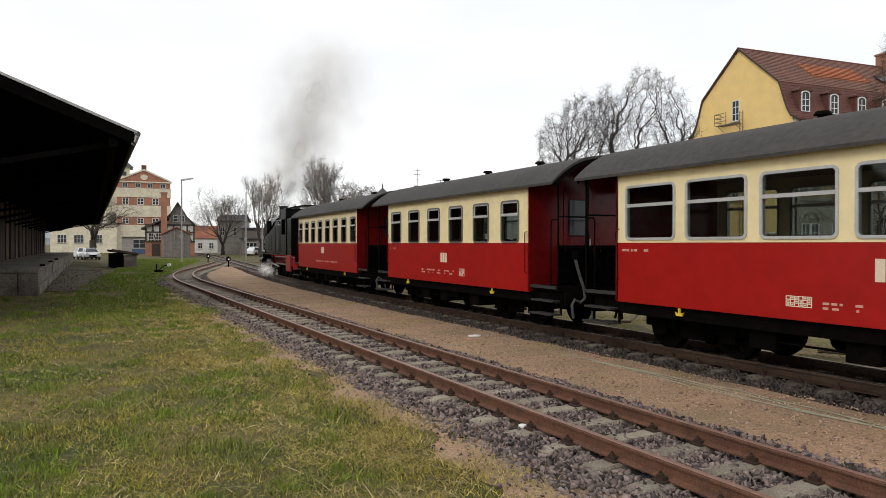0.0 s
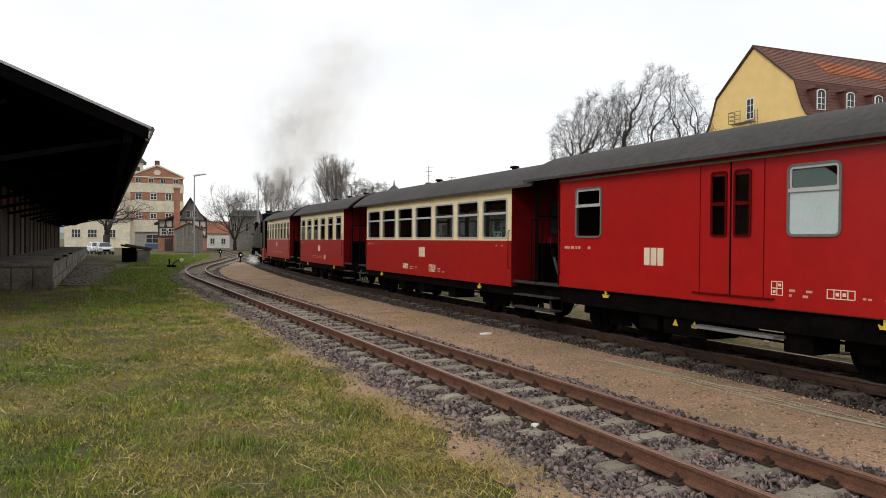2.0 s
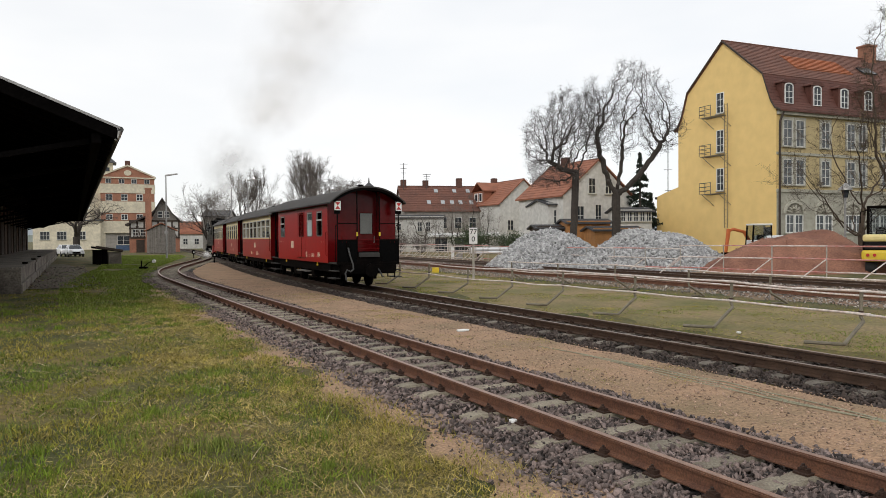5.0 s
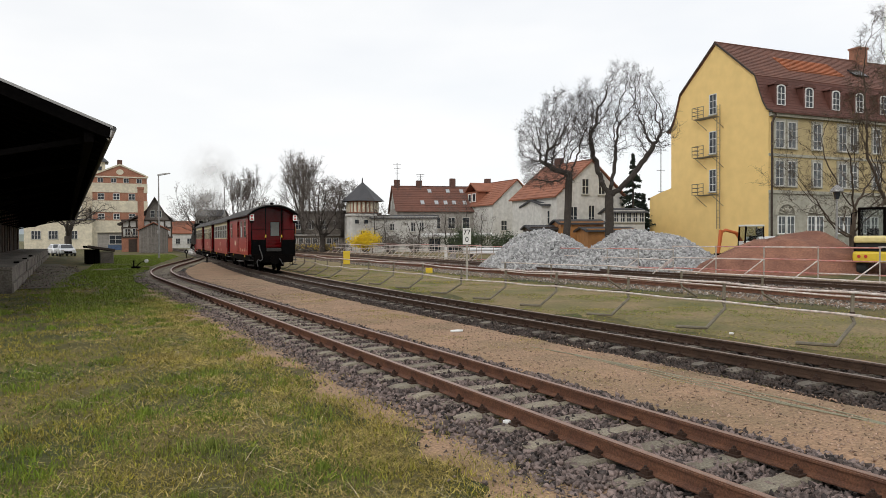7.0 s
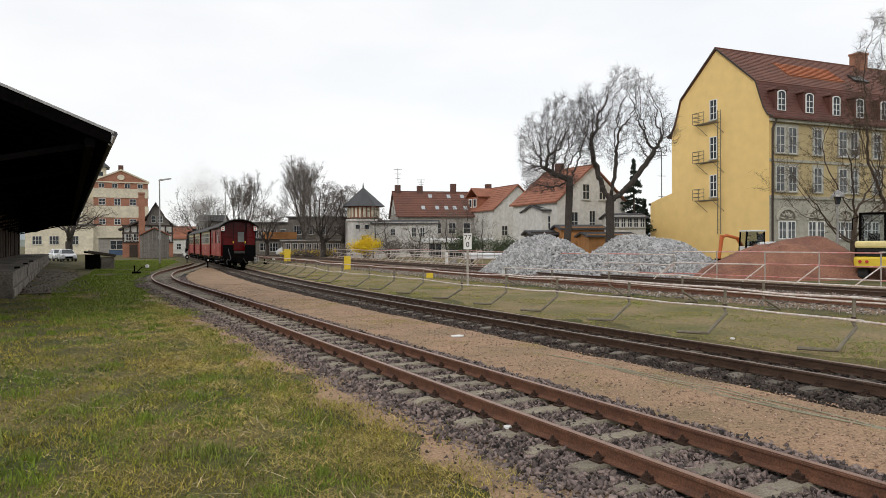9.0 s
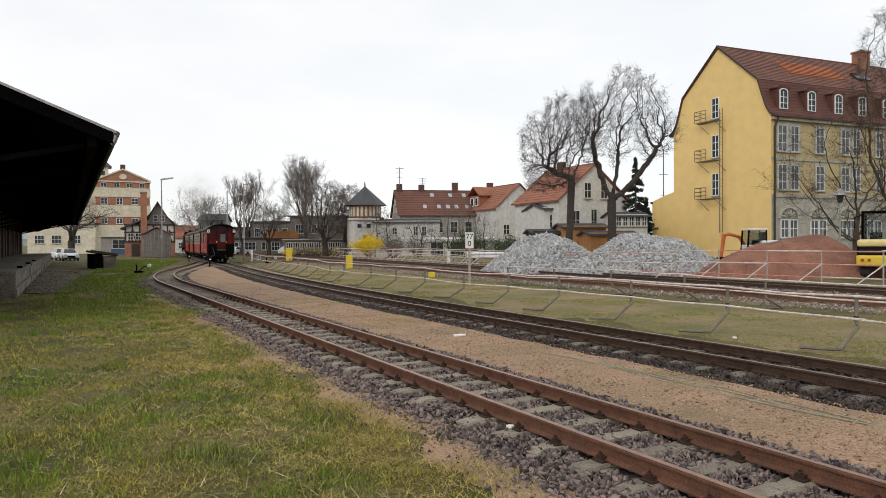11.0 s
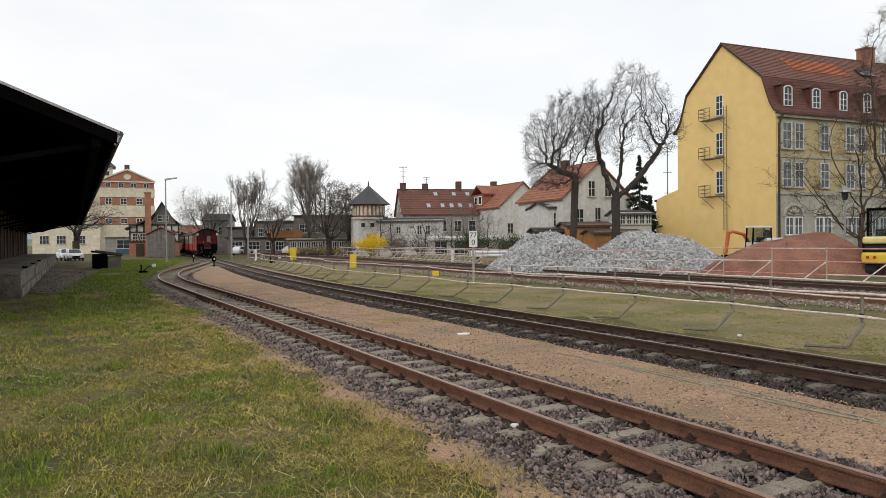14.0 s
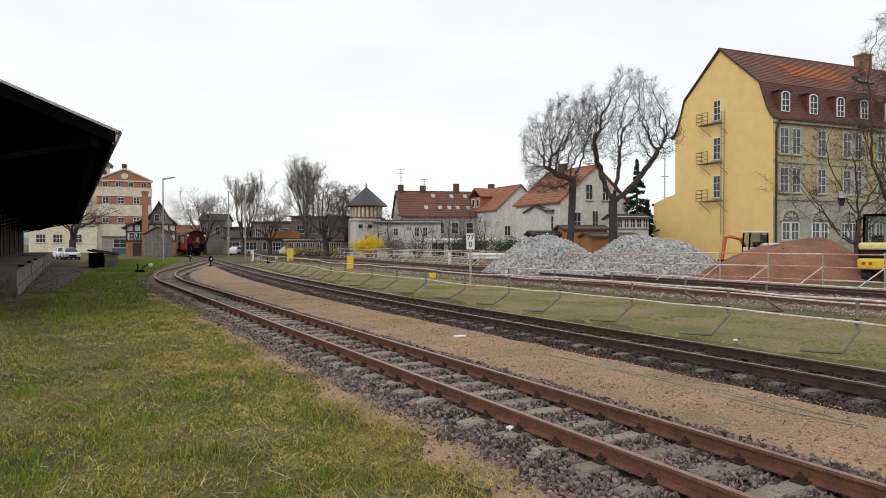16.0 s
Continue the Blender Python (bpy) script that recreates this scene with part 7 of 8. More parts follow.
def tree(label, X, Y, seed, height, radius, bark=None, twigs=None, buds=0, bud_mat=None, bud_size=0.05, turn=0, category="tree", group="bare trees", name="bare_tree", sprays=0, crowns=None, spray_len=0.34, **more):
    x, y = cross(X, Y)
    t = thing(name, label, category, group, at=pose(x, y, -0.25, 0, 0, turn - (28.6 if crowns else 0)))
    if crowns:
        wood, fine, tips = colonise(seed, height, radius, crowns, **more)
    else:
        wood, fine, tips = grow(seed, height, radius, **more)
    part("trunk", wood, bark or M_BARK, t, smooth=True)
    crown = part("crown", fine, twigs or M_TWIG, t)
    if sprays:
        rng = np.random.default_rng(seed)
        base = np.repeat(np.array([tuple(p) for p in tips]), sprays, 0) + rng.normal(0, 0.08, (len(tips) * sprays, 3))
        way = rng.normal(0, 1, base.shape) * (spray_len, spray_len, spray_len * 0.8) + (0, 0, spray_len * 0.3)
        side = np.cross(way, rng.normal(0, 1, base.shape))
        side *= max(0.008, more["twig"] * 0.7) / np.linalg.norm(side, axis=1)[:, None]
        elbow = base + way * 0.5 + rng.normal(0, spray_len * 0.22, base.shape)
        v = np.stack([base - side, base + side, elbow + side * 0.7, elbow - side * 0.7, base + way], 1).reshape(-1, 3)
        k = np.arange(len(base))[:, None, None] * 5
        f = (np.array([(0, 1, 2), (0, 2, 3), (3, 2, 4)])[None] + k).reshape(-1, 3)
        tagged(part("twig_spray", fast_mesh("twig_spray", v, f, twigs or M_TWIG), None, crown), kind="stuff")
    if buds:
        v, f = flecks(tips, buds, bud_size, bud_size * 3.6, seed)
        tagged(part("bud_haze", fast_mesh("bud_haze", v, f, bud_mat or M_BUD), None, crown), kind="stuff")
    return t


M_STREETBARK = mat("brown_street_tree_bark", (0.075, 0.052, 0.035), 0.9, scale=3, var=0.4, fine=20, bump=0.3)
M_FINETWIG = mat("fine_grey_twig", (0.075, 0.064, 0.058), 0.9, scale=2, var=0.3, bump=0)
# the two old trees behind the stone heaps; crowns as (right, back, up) of the trunk
tree("large bare tree with a wide dark twiggy crown", 10.2, 57, 4, 7.2, 0.29, twigs=M_FINETWIG, crowns=[((0.1, 0, 11.4), (2.4, 2.8, 2.8), 0.45), ((-1.9, 0, 9.6), (2.2, 2.6, 2.8), 0.36), ((-1.5, 0, 7.2), (2.4, 2.2, 1.4), 0.19)], count=2600, kill=0.30, step=0.22, sprays=6, twig=0.009, spray_len=0.28, jitter=0.40, lean=(0.15, 0))
tree("large bare forked tree with a tall open crown", 13.95, 58, 9, 5.4, 0.36, twigs=M_FINETWIG, crowns=[((1.5, 0, 13.6), (2.7, 2.6, 2.9), 0.36), ((-1.6, 0, 11.6), (1.6, 2.2, 3.4), 0.28), ((3.7, 0, 11.0), (1.9, 2.4, 2.6), 0.24), ((0.6, 0, 10.6), (1.8, 2.0, 2.4), 0.12)], count=2400, kill=0.30, step=0.23, sprays=5, twig=0.009, spray_len=0.28, jitter=0.40)
tree("bare street tree with wide low branches and swelling buds", 28.2, 48, 45, 2.4, 0.24, bark=M_STREETBARK, twigs=M_STREETBARK, crowns=[((-0.6, 0, 6.6), (5.8, 4.5, 4.6), 1.0)], count=420, step=0.34, kill=0.5, reach=4.0, jitter=0.16, up=0.12, sprays=7, buds=500, bud_size=0.03, twig=0.008)
tree("tall bare street tree beside the yellow house", 32.6, 50, 46, 4.0, 0.28, bark=M_STREETBARK, twigs=M_STREETBARK, crowns=[((0.2, 0, 11.2), (4.2, 4.5, 8.2), 1.0)], count=1300, step=0.36, kill=0.5, reach=3.5, jitter=0.2, up=0.1, sprays=12, buds=1500, bud_size=0.03, twig=0.008)
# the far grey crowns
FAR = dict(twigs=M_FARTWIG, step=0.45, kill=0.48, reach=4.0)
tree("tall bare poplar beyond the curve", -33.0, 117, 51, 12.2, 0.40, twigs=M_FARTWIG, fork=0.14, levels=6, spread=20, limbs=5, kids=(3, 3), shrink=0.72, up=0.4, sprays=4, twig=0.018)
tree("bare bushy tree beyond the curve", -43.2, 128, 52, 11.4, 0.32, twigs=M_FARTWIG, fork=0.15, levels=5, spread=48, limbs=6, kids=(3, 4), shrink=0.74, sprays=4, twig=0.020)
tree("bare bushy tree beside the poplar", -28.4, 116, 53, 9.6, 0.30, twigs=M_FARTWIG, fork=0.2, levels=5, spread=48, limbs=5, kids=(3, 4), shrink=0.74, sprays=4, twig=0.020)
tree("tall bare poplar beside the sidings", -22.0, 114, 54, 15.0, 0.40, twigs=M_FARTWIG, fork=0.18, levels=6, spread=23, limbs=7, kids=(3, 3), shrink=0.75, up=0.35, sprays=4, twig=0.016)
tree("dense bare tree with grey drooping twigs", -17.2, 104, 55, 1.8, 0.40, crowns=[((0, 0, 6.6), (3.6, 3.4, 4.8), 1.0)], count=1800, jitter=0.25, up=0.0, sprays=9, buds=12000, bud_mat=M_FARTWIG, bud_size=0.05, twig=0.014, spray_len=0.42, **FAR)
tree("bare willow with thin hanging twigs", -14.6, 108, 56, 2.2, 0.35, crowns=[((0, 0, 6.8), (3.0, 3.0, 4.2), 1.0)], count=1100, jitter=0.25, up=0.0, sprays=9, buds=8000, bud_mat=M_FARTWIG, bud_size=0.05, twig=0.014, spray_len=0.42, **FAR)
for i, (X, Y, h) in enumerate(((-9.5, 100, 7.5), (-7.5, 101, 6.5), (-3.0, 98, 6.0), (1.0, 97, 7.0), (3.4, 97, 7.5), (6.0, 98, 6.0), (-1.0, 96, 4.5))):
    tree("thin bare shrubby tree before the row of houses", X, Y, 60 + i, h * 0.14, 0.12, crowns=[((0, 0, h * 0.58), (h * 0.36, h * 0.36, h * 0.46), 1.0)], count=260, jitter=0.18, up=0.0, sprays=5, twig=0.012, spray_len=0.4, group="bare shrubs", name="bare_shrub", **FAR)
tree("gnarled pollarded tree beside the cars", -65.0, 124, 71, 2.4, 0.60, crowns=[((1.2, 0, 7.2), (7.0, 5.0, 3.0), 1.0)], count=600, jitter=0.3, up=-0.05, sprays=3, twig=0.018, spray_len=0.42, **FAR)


def fir(label, X, Y, height, seed):
    x, y = cross(X, Y)
    t = thing("fir_tree", label, "tree", at=pose(x, y, -0.25))
    part("trunk", G().tube([(0, 0, -0.2), (0, 0, height)], [0.25, 0.03], 7), M_BARK, t)
    rng = np.random.default_rng(seed)
    k = 18000
    f = rng.random(k) ** 0.8
    branch = rng.integers(0, 120, k)
    place = np.random.default_rng(seed + 50).random((120, 3))
    z = height * (0.08 + 0.92 * place[branch, 0] ** 1.25)
    out = rng.random(k) ** 0.7
    r = np.clip(1 - z / height, 0.02, 1) * height * 0.29 * out * (0.7 + 0.5 * place[branch, 2])
    arm = place[branch, 1] * 2 * np.pi + rng.normal(0, 0.10, k)
    c = np.stack([r * np.cos(arm), r * np.sin(arm), z - 0.22 * r + 0.06 * r * r + rng.normal(0, 0.07, k)], 1)
    v = c[:, None, :] + rng.normal(0, 0.085, (k, 3, 3))
    part("crown", fast_mesh("crown", v.reshape(-1, 3), np.arange(k * 3).reshape(-1, 3), M_FIR), None, t)


fir("dark green spruce beside the yellow house", 22.5, 82, 11.6, 1)
fir("dark conifer behind the spruce", 24.3, 84, 7.0, 2)


def bush(label, X, Y, wide, high, material, seed, count=3500, name="bush", size=0.07):
    x, y = cross(X, Y)
    b = thing(name, label, "bush", "bushes", at=pose(x, y, -0.25))
    rng = random.Random(seed)
    g, tips = G(), []
    for i in range(46):
        a, t = rng.uniform(0, 2 * math.pi), rng.uniform(0.1, 1.0)
        p = Vector((0.2 * math.cos(a), 0.2 * math.sin(a), 0))
        q = Vector((wide / 2 * t * math.cos(a), wide / 2 * t * math.sin(a), high * rng.uniform(0.6, 1.0) * (1 - 0.4 * t * t)))
        m = p.lerp(q, 0.5) + Vector((0, 0, high * 0.14))
        g.tube([p, m, q], [0.03, 0.02, 0.008], 3, cap=False)
        tips += [q, m.lerp(q, 0.5), m, m.lerp(q, 0.75)]
    part("stem_cluster", g, M_TWIG, b)
    v, f = flecks(tips, count, size, wide * 0.06, seed)
    part("foliage", fast_mesh("foliage", v, f, material), None, b)


bush("round forsythia bush in full yellow blossom", -9.4, 91, 4.6, 3.1, M_GOLD, 1, 6000)
bush("brown leafless bush beside the forsythia", -6.3, 91, 5.0, 2.9, M_FARTWIG, 2, 1500)
bush("brown leafless bush below the row of houses", -3.4, 93, 3.6, 2.4, M_FARTWIG, 3, 900)
bush("dark evergreen bush behind the stone heap", 3.2, 84, 5.5, 3.3, M_GREEN, 4, 4000)
bush("dark evergreen hedge behind the stone heap", 7.2, 82, 6.0, 2.6, M_GREEN, 5, 4000)
for i in range(7):
    bush("low yellow flowering bank beside the sidings", -23.5 + i * 1.5, 108, 2.2, 1.2, M_GOLD if i % 3 != 1 else M_DRYBLADE, 20 + i, 700)
bush("brown scrub on the bank", -13.2, 96, 5, 1.8, M_FARTWIG, 9, 900)
bush("brown scrub on the bank", -18.5, 99, 6, 1.6, M_FARTWIG, 10, 900)

# ---- posts, signs, lamps ----


def street_lamp(X, Y, height, label, arm=1.2, turn=0):
    x, y = cross(X, Y)
    l = thing("street_lamp", label, "street lamp", "yard lamps", at=pose(x, y, -0.24, 0, 0, turn - 28.6))
    part("pole", G().tube([(0, 0, 0), (0, 0, height * 0.45), (0, 0, height)], [0.11, 0.09, 0.06], 8), M_STEEL, l, smooth=True)
    part("lamp_head", G().prism([(-0.05, height - 0.04), (arm, height + 0.16), (arm, height + 0.26), (0.2, height + 0.16), (-0.05, height + 0.1)], "y", -0.14, 0.14), M_STEEL, l, "flat grey lamp head")
    part("number_plate", G().box(-0.17, 0.17, -0.13, -0.11, height * 0.3, height * 0.34), M_STEEL, l)


street_lamp(-29.4, 74.2, 8.7, "tall grey yard lamp on the grass")
street_lamp(-22.4, 80, 8.6, "tall grey yard lamp beyond the sidings")
street_lamp(-25.5, 84, 8.0, "slim grey pole beyond the running track", 0.1)


def globe_lamp(X, Y):
    x, y = cross(X, Y)
    l = thing("street_lamp", "old street lamp with a wide hood before the yellow house", "street lamp", at=pose(x, y, -0.24))
    part("pole", G().tube([(0, 0, 0), (0, 0, 5.2)], 0.07, 8), M_STEEL, l)
    part("hood", G().tube([(0, 0, 5.0), (0, 0, 5.12), (0, 0, 5.45)], [0.42, 0.40, 0.08], 14), M_STEEL, l, smooth=True)
    part("lantern", G().tube([(0, 0, 4.5), (0, 0, 5.0)], [0.14, 0.24], 10), M_PANE, l)


globe_lamp(26.5, 47)


def text_on(parent, body, size, m, material):
    cu = bpy.data.curves.new("numeral", "FONT")
    cu.body, cu.size, cu.extrude, cu.align_x, cu.align_y = body, size, 0.004, "CENTER", "CENTER"
    cu.materials.append(material)
    ob = new("numeral", cu)
    ob.parent = parent
    ob.matrix_basis = m
    return ob


def km_sign():
    x, y = cross(1.27, 32.7)
    s = thing("kilometre_sign", "white kilometre board with black numerals on a white post", "sign", at=pose(x, y, -0.24, 0, 0, -28.6))
    part("post", G().tube([(0, 0, 0), (0, 0, 2.3)], 0.055, 8), M_LEGPALE, s)
    part("board", G().box(-0.19, 0.19, -0.055, -0.032, 1.72, 2.46), M_WHITE, s, bevel=0.005)
    text_on(s, "77", 0.34, pose(0, -0.06, 2.26, 90, 0, 0), M_BLACK)
    text_on(s, "0", 0.34, pose(0, -0.06, 1.93, 90, 0, 0), M_BLACK)


km_sign()


def marker(X, Y, w, h, label, lift=0.0):
    x, y = cross(X, Y)
    m = thing("marker_board", label, "marker", "yellow marker boards", at=pose(x, y, -0.22, 0, 0, -20))
    part("board", G().box(-w / 2, w / 2, -0.1, 0.1, lift, lift + h), M_YELLOW, m, bevel=0.02)
    part("post", G().box(-0.04, 0.04, 0.1, 0.16, 0, lift + h * 0.8), M_STEEL, m)


marker(-7.0, 53.2, 0.50, 1.0, "upright yellow marker board beside the siding", 0.05)
marker(-17.1, 79, 0.70, 1.35, "tall yellow marker board beside the siding", 0.05)
marker(-0.6, 40.2, 0.38, 0.30, "small low yellow marker on the ground")


def point_lever(x, y, turn, label, weight):
    p = thing("point_lever", label, "point lever", "point levers", at=pose(x, y, -0.2, 0, 0, turn))
    part("base", G().box(-0.25, 0.25, -0.18, 0.18, 0, 0.14), M_BLACK, p, bevel=0.02)
    part("lever", G().tube([(0, 0, 0.12), (0.35, 0, 0.42), (0.75, 0, 0.5)], 0.03, 6), M_BLACK, p)
    part("weight", G().tube([(0.72, -0.07, 0.5), (0.72, 0.07, 0.5)], 0.12, 14), weight, p, "round white counterweight", smooth=True)
    part("stand", G().tube([(-0.15, 0, 0.1), (-0.15, 0, 0.55)], 0.05, 8), M_BLACK, p)


def point_lantern(x, y, label):
    p = thing("point_lantern", label, "point signal", "point signals", at=pose(x, y, -0.2))
    part("stem", G().tube([(0, 0, 0), (0, 0, 0.5)], 0.05, 8), M_BLACK, p)
    part("lantern", G().box(-0.16, 0.16, -0.16, 0.16, 0.48, 0.80), M_BLACK, p, bevel=0.03)
    part("arrow_plate", G().prism([(0.07 * math.cos(radians(a)), 0.65 + 0.07 * math.sin(radians(a))) for a in range(0, 360, 30)], "y", -0.18, -0.16), M_WHITE, p)
    part("cap", G().tube([(0, 0, 0.79), (0, 0, 0.90)], [0.16, 0.05], 8), M_BLACK, p)


point_lever(*cross(-20.6, 48.0), -30, "black point lever with a round white weight", M_WHITE)
point_lantern(*cross(-19.4, 59.0), "small black point lantern between the tracks")
point_lantern(*cross(-26.5, 74.0), "small black point lantern beyond the junction")
point_lever(*cross(-17.0, 69.0), -10, "white-weighted point lever beyond the running track", M_WHITE)

def roof_aerial(X, Y, z, h, label):
    x, y = cross(X, Y)
    a = thing("aerial", label, "aerial", "roof aerials", at=pose(x, y, z, 0, 0, -20))
    part("mast", G().tube([(0, 0, -0.8), (0, 0, h)], 0.05, 6), M_RUBBER, a)
    for k in (0.55, 0.75, 0.95):
        part("crossarm", G().tube([(-0.7 * k, 0, h * k), (0.7 * k, 0, h * k)], 0.03, 5), M_RUBBER, a)


roof_aerial(-6.9, 116, 10.5, 3.6, "thin television aerial on the red roof")
roof_aerial(-3.1, 116, 10.5, 1.8, "small aerial on the red roof")
roof_aerial(27.0, 86, 0.5, 12.5, "tall thin aerial beside the yellow house")


def pipe_stack():
    x, y = cross(3.6, 61)
    s = thing("pipe_stack", "stack of pale plastic pipes behind the stone heap", "pipes", at=pose(x, y, -0.24, 0, 0, -24))
    for i in range(6):
        part("pipe", G().tube([(-1.5, (i % 3) * 0.3, 0.75 + (i // 3) * 0.27), (3.2, (i % 3) * 0.3, 0.75 + (i // 3) * 0.27)], 0.13, 10), M_CARWHITE, s, smooth=True)
    for k in (-0.8, 2.4):
        part("trestle", G().box(k - 0.06, k + 0.06, -0.2, 0.8, 0, 0.62), M_TIMBER, s)


pipe_stack()


def white_post(X, Y, h, label):
    x, y = cross(X, Y)
    p = thing("marker_post", label, "post", "white marker posts", at=pose(x, y, -0.24))
    part("post", G().box(-0.12, 0.12, -0.1, 0.1, 0, h), M_WHITE, p, bevel=0.03)
    part("box", G().box(0.5, 1.0, -0.2, 0.2, 0, h * 0.45), M_STEEL, p, bevel=0.02)


white_post(-21.3, 79, 1.25, "short white post with a grey box beside the track")
white_post(0.6, 66, 1.2, "short white post among the sidings")


def wires():
    """Loose pale cables lying on the sand."""
    for k in range(4):
        rng = random.Random(40 + k)
        pts = [(7.45 + 0.06 * k + rng.uniform(-0.035, 0.035) + 0.07 * math.sin(i * 0.6 + k), 2.0 + i * 0.55, -0.180 + rng.uniform(-0.010, 0.006)) for i in range(16 - k)]
        w = part("loose_cable", G().tube(pts, 0.008, 5), M_CABLE, smooth=True)
        tagged(w, "thin pale cable lying on the sand between the tracks", "cable", "loose cables")


M_CABLE = mat("pale_cable", (0.30, 0.29, 0.20), 0.6, scale=4, var=0.3)
wires()


def litter(x, y, z, r, label, sx=1.0):
    rng = random.Random(label)
    p = [(x + rng.uniform(0.7, 1.1) * r * sx * math.cos(a), y + rng.uniform(0.7, 1.1) * r * math.sin(a)) for a in (0.2, 1.3, 2.4, 3.5, 4.4, 5.5)]
    tagged(part("litter", G().prism(p, "z", z, z + 0.03), M_WHITE, bevel=0.006), label, "litter", "scraps on the ground")


litter(4.12, 6.1, -0.17, 0.05, "white stone chip beside the rail")
litter(7.35, 12.7, -0.185, 0.11, "crumpled white paper on the sand", 1.6)
litter(11.9, 9.6, -0.19, 0.06, "white scrap on the grass beyond the track")

# ---- vehicles and machines ----


def parked_car(X, Y, turn, label, L=4.2):
    x, y = cross(X, Y)
    c = thing("parked_car", label, "car", "parked cars", at=pose(x, y, -0.24, 0, 0, turn))
    k = L / 4.2
    side = [(-2.05, 0.30), (2.05, 0.30), (2.12, 0.50), (2.06, 0.74), (1.0, 0.98), (-1.9, 1.0), (-2.1, 0.85)]
    part("body", G().prism([(a * k, b) for a, b in side], "y", -0.86, 0.86), M_CARWHITE, c, bevel=0.10)
    low, high = [(1.1, 0.95), (-1.95, 0.98)], [(0.30, 1.44), (-1.35, 1.46)]
    roof = [(a * k, s * w, z) for (a, z), w in ((low[0], 0.80), (low[1], 0.80), (high[1], 0.58), (high[0], 0.58)) for s in (-1, 1)]
    part("cabin", G().add(roof, [(0, 1, 7, 6), (6, 7, 5, 4), (4, 5, 3, 2), (0, 6, 4, 2), (1, 3, 5, 7), (0, 2, 3, 1)]), M_CARWHITE, c, bevel=0.05)
    part("grille", G().box(2.08 * k, 2.13 * k, -0.42, 0.42, 0.42, 0.64), M_BLACK, c)
    part("bumper", G().box(2.04 * k, 2.16 * k, -0.84, 0.84, 0.28, 0.40), M_TYRE, c, bevel=0.03)
    part("windscreen", G().add([(1.08 * k, -0.70, 1.0), (1.08 * k, 0.70, 1.0), (0.38 * k, 0.54, 1.42), (0.38 * k, -0.54, 1.42), (1.04 * k, -0.70, 0.98), (1.04 * k, 0.70, 0.98), (0.34 * k, 0.54, 1.40), (0.34 * k, -0.54, 1.40)], [(0, 1, 2, 3), (7, 6, 5, 4), (0, 4, 5, 1), (1, 5, 6, 2), (2, 6, 7, 3), (3, 7, 4, 0)]), M_PANE, c)
    for s in (-1, 1):
        part("side_window", G().add([(a * k, s * (w + o), z) for o in (0.0, 0.02) for a, w, z in ((0.80, 0.78, 1.03), (0.25, 0.62, 1.38), (-1.25, 0.62, 1.40), (-1.65, 0.78, 1.05))], [(0, 1, 2, 3), (7, 6, 5, 4), (0, 4, 5, 1), (1, 5, 6, 2), (2, 6, 7, 3), (3, 7, 4, 0)]), M_PANE, c)
        for a in (-1.3, 1.3):
            part("wheel", G().tube([(a * k, s * 0.7, 0.32), (a * k, s * 0.88, 0.32)], 0.32, 14), M_TYRE, c, smooth=True)
        part("headlight", G().box(2.03 * k, 2.09 * k, *sorted((s * 0.45, s * 0.78)), 0.68, 0.82), M_WHITE, c)


parked_car(-45.4, 86, -84, "white parked estate car facing the yard", 4.4)
parked_car(-48.0, 89, -80, "pale parked car beside the white one")
parked_car(-25.0, 118, 20, "white parked van beyond the sidings", 4.8)
parked_car(-34.0, 118, 40, "silver parked car beyond the sidings")


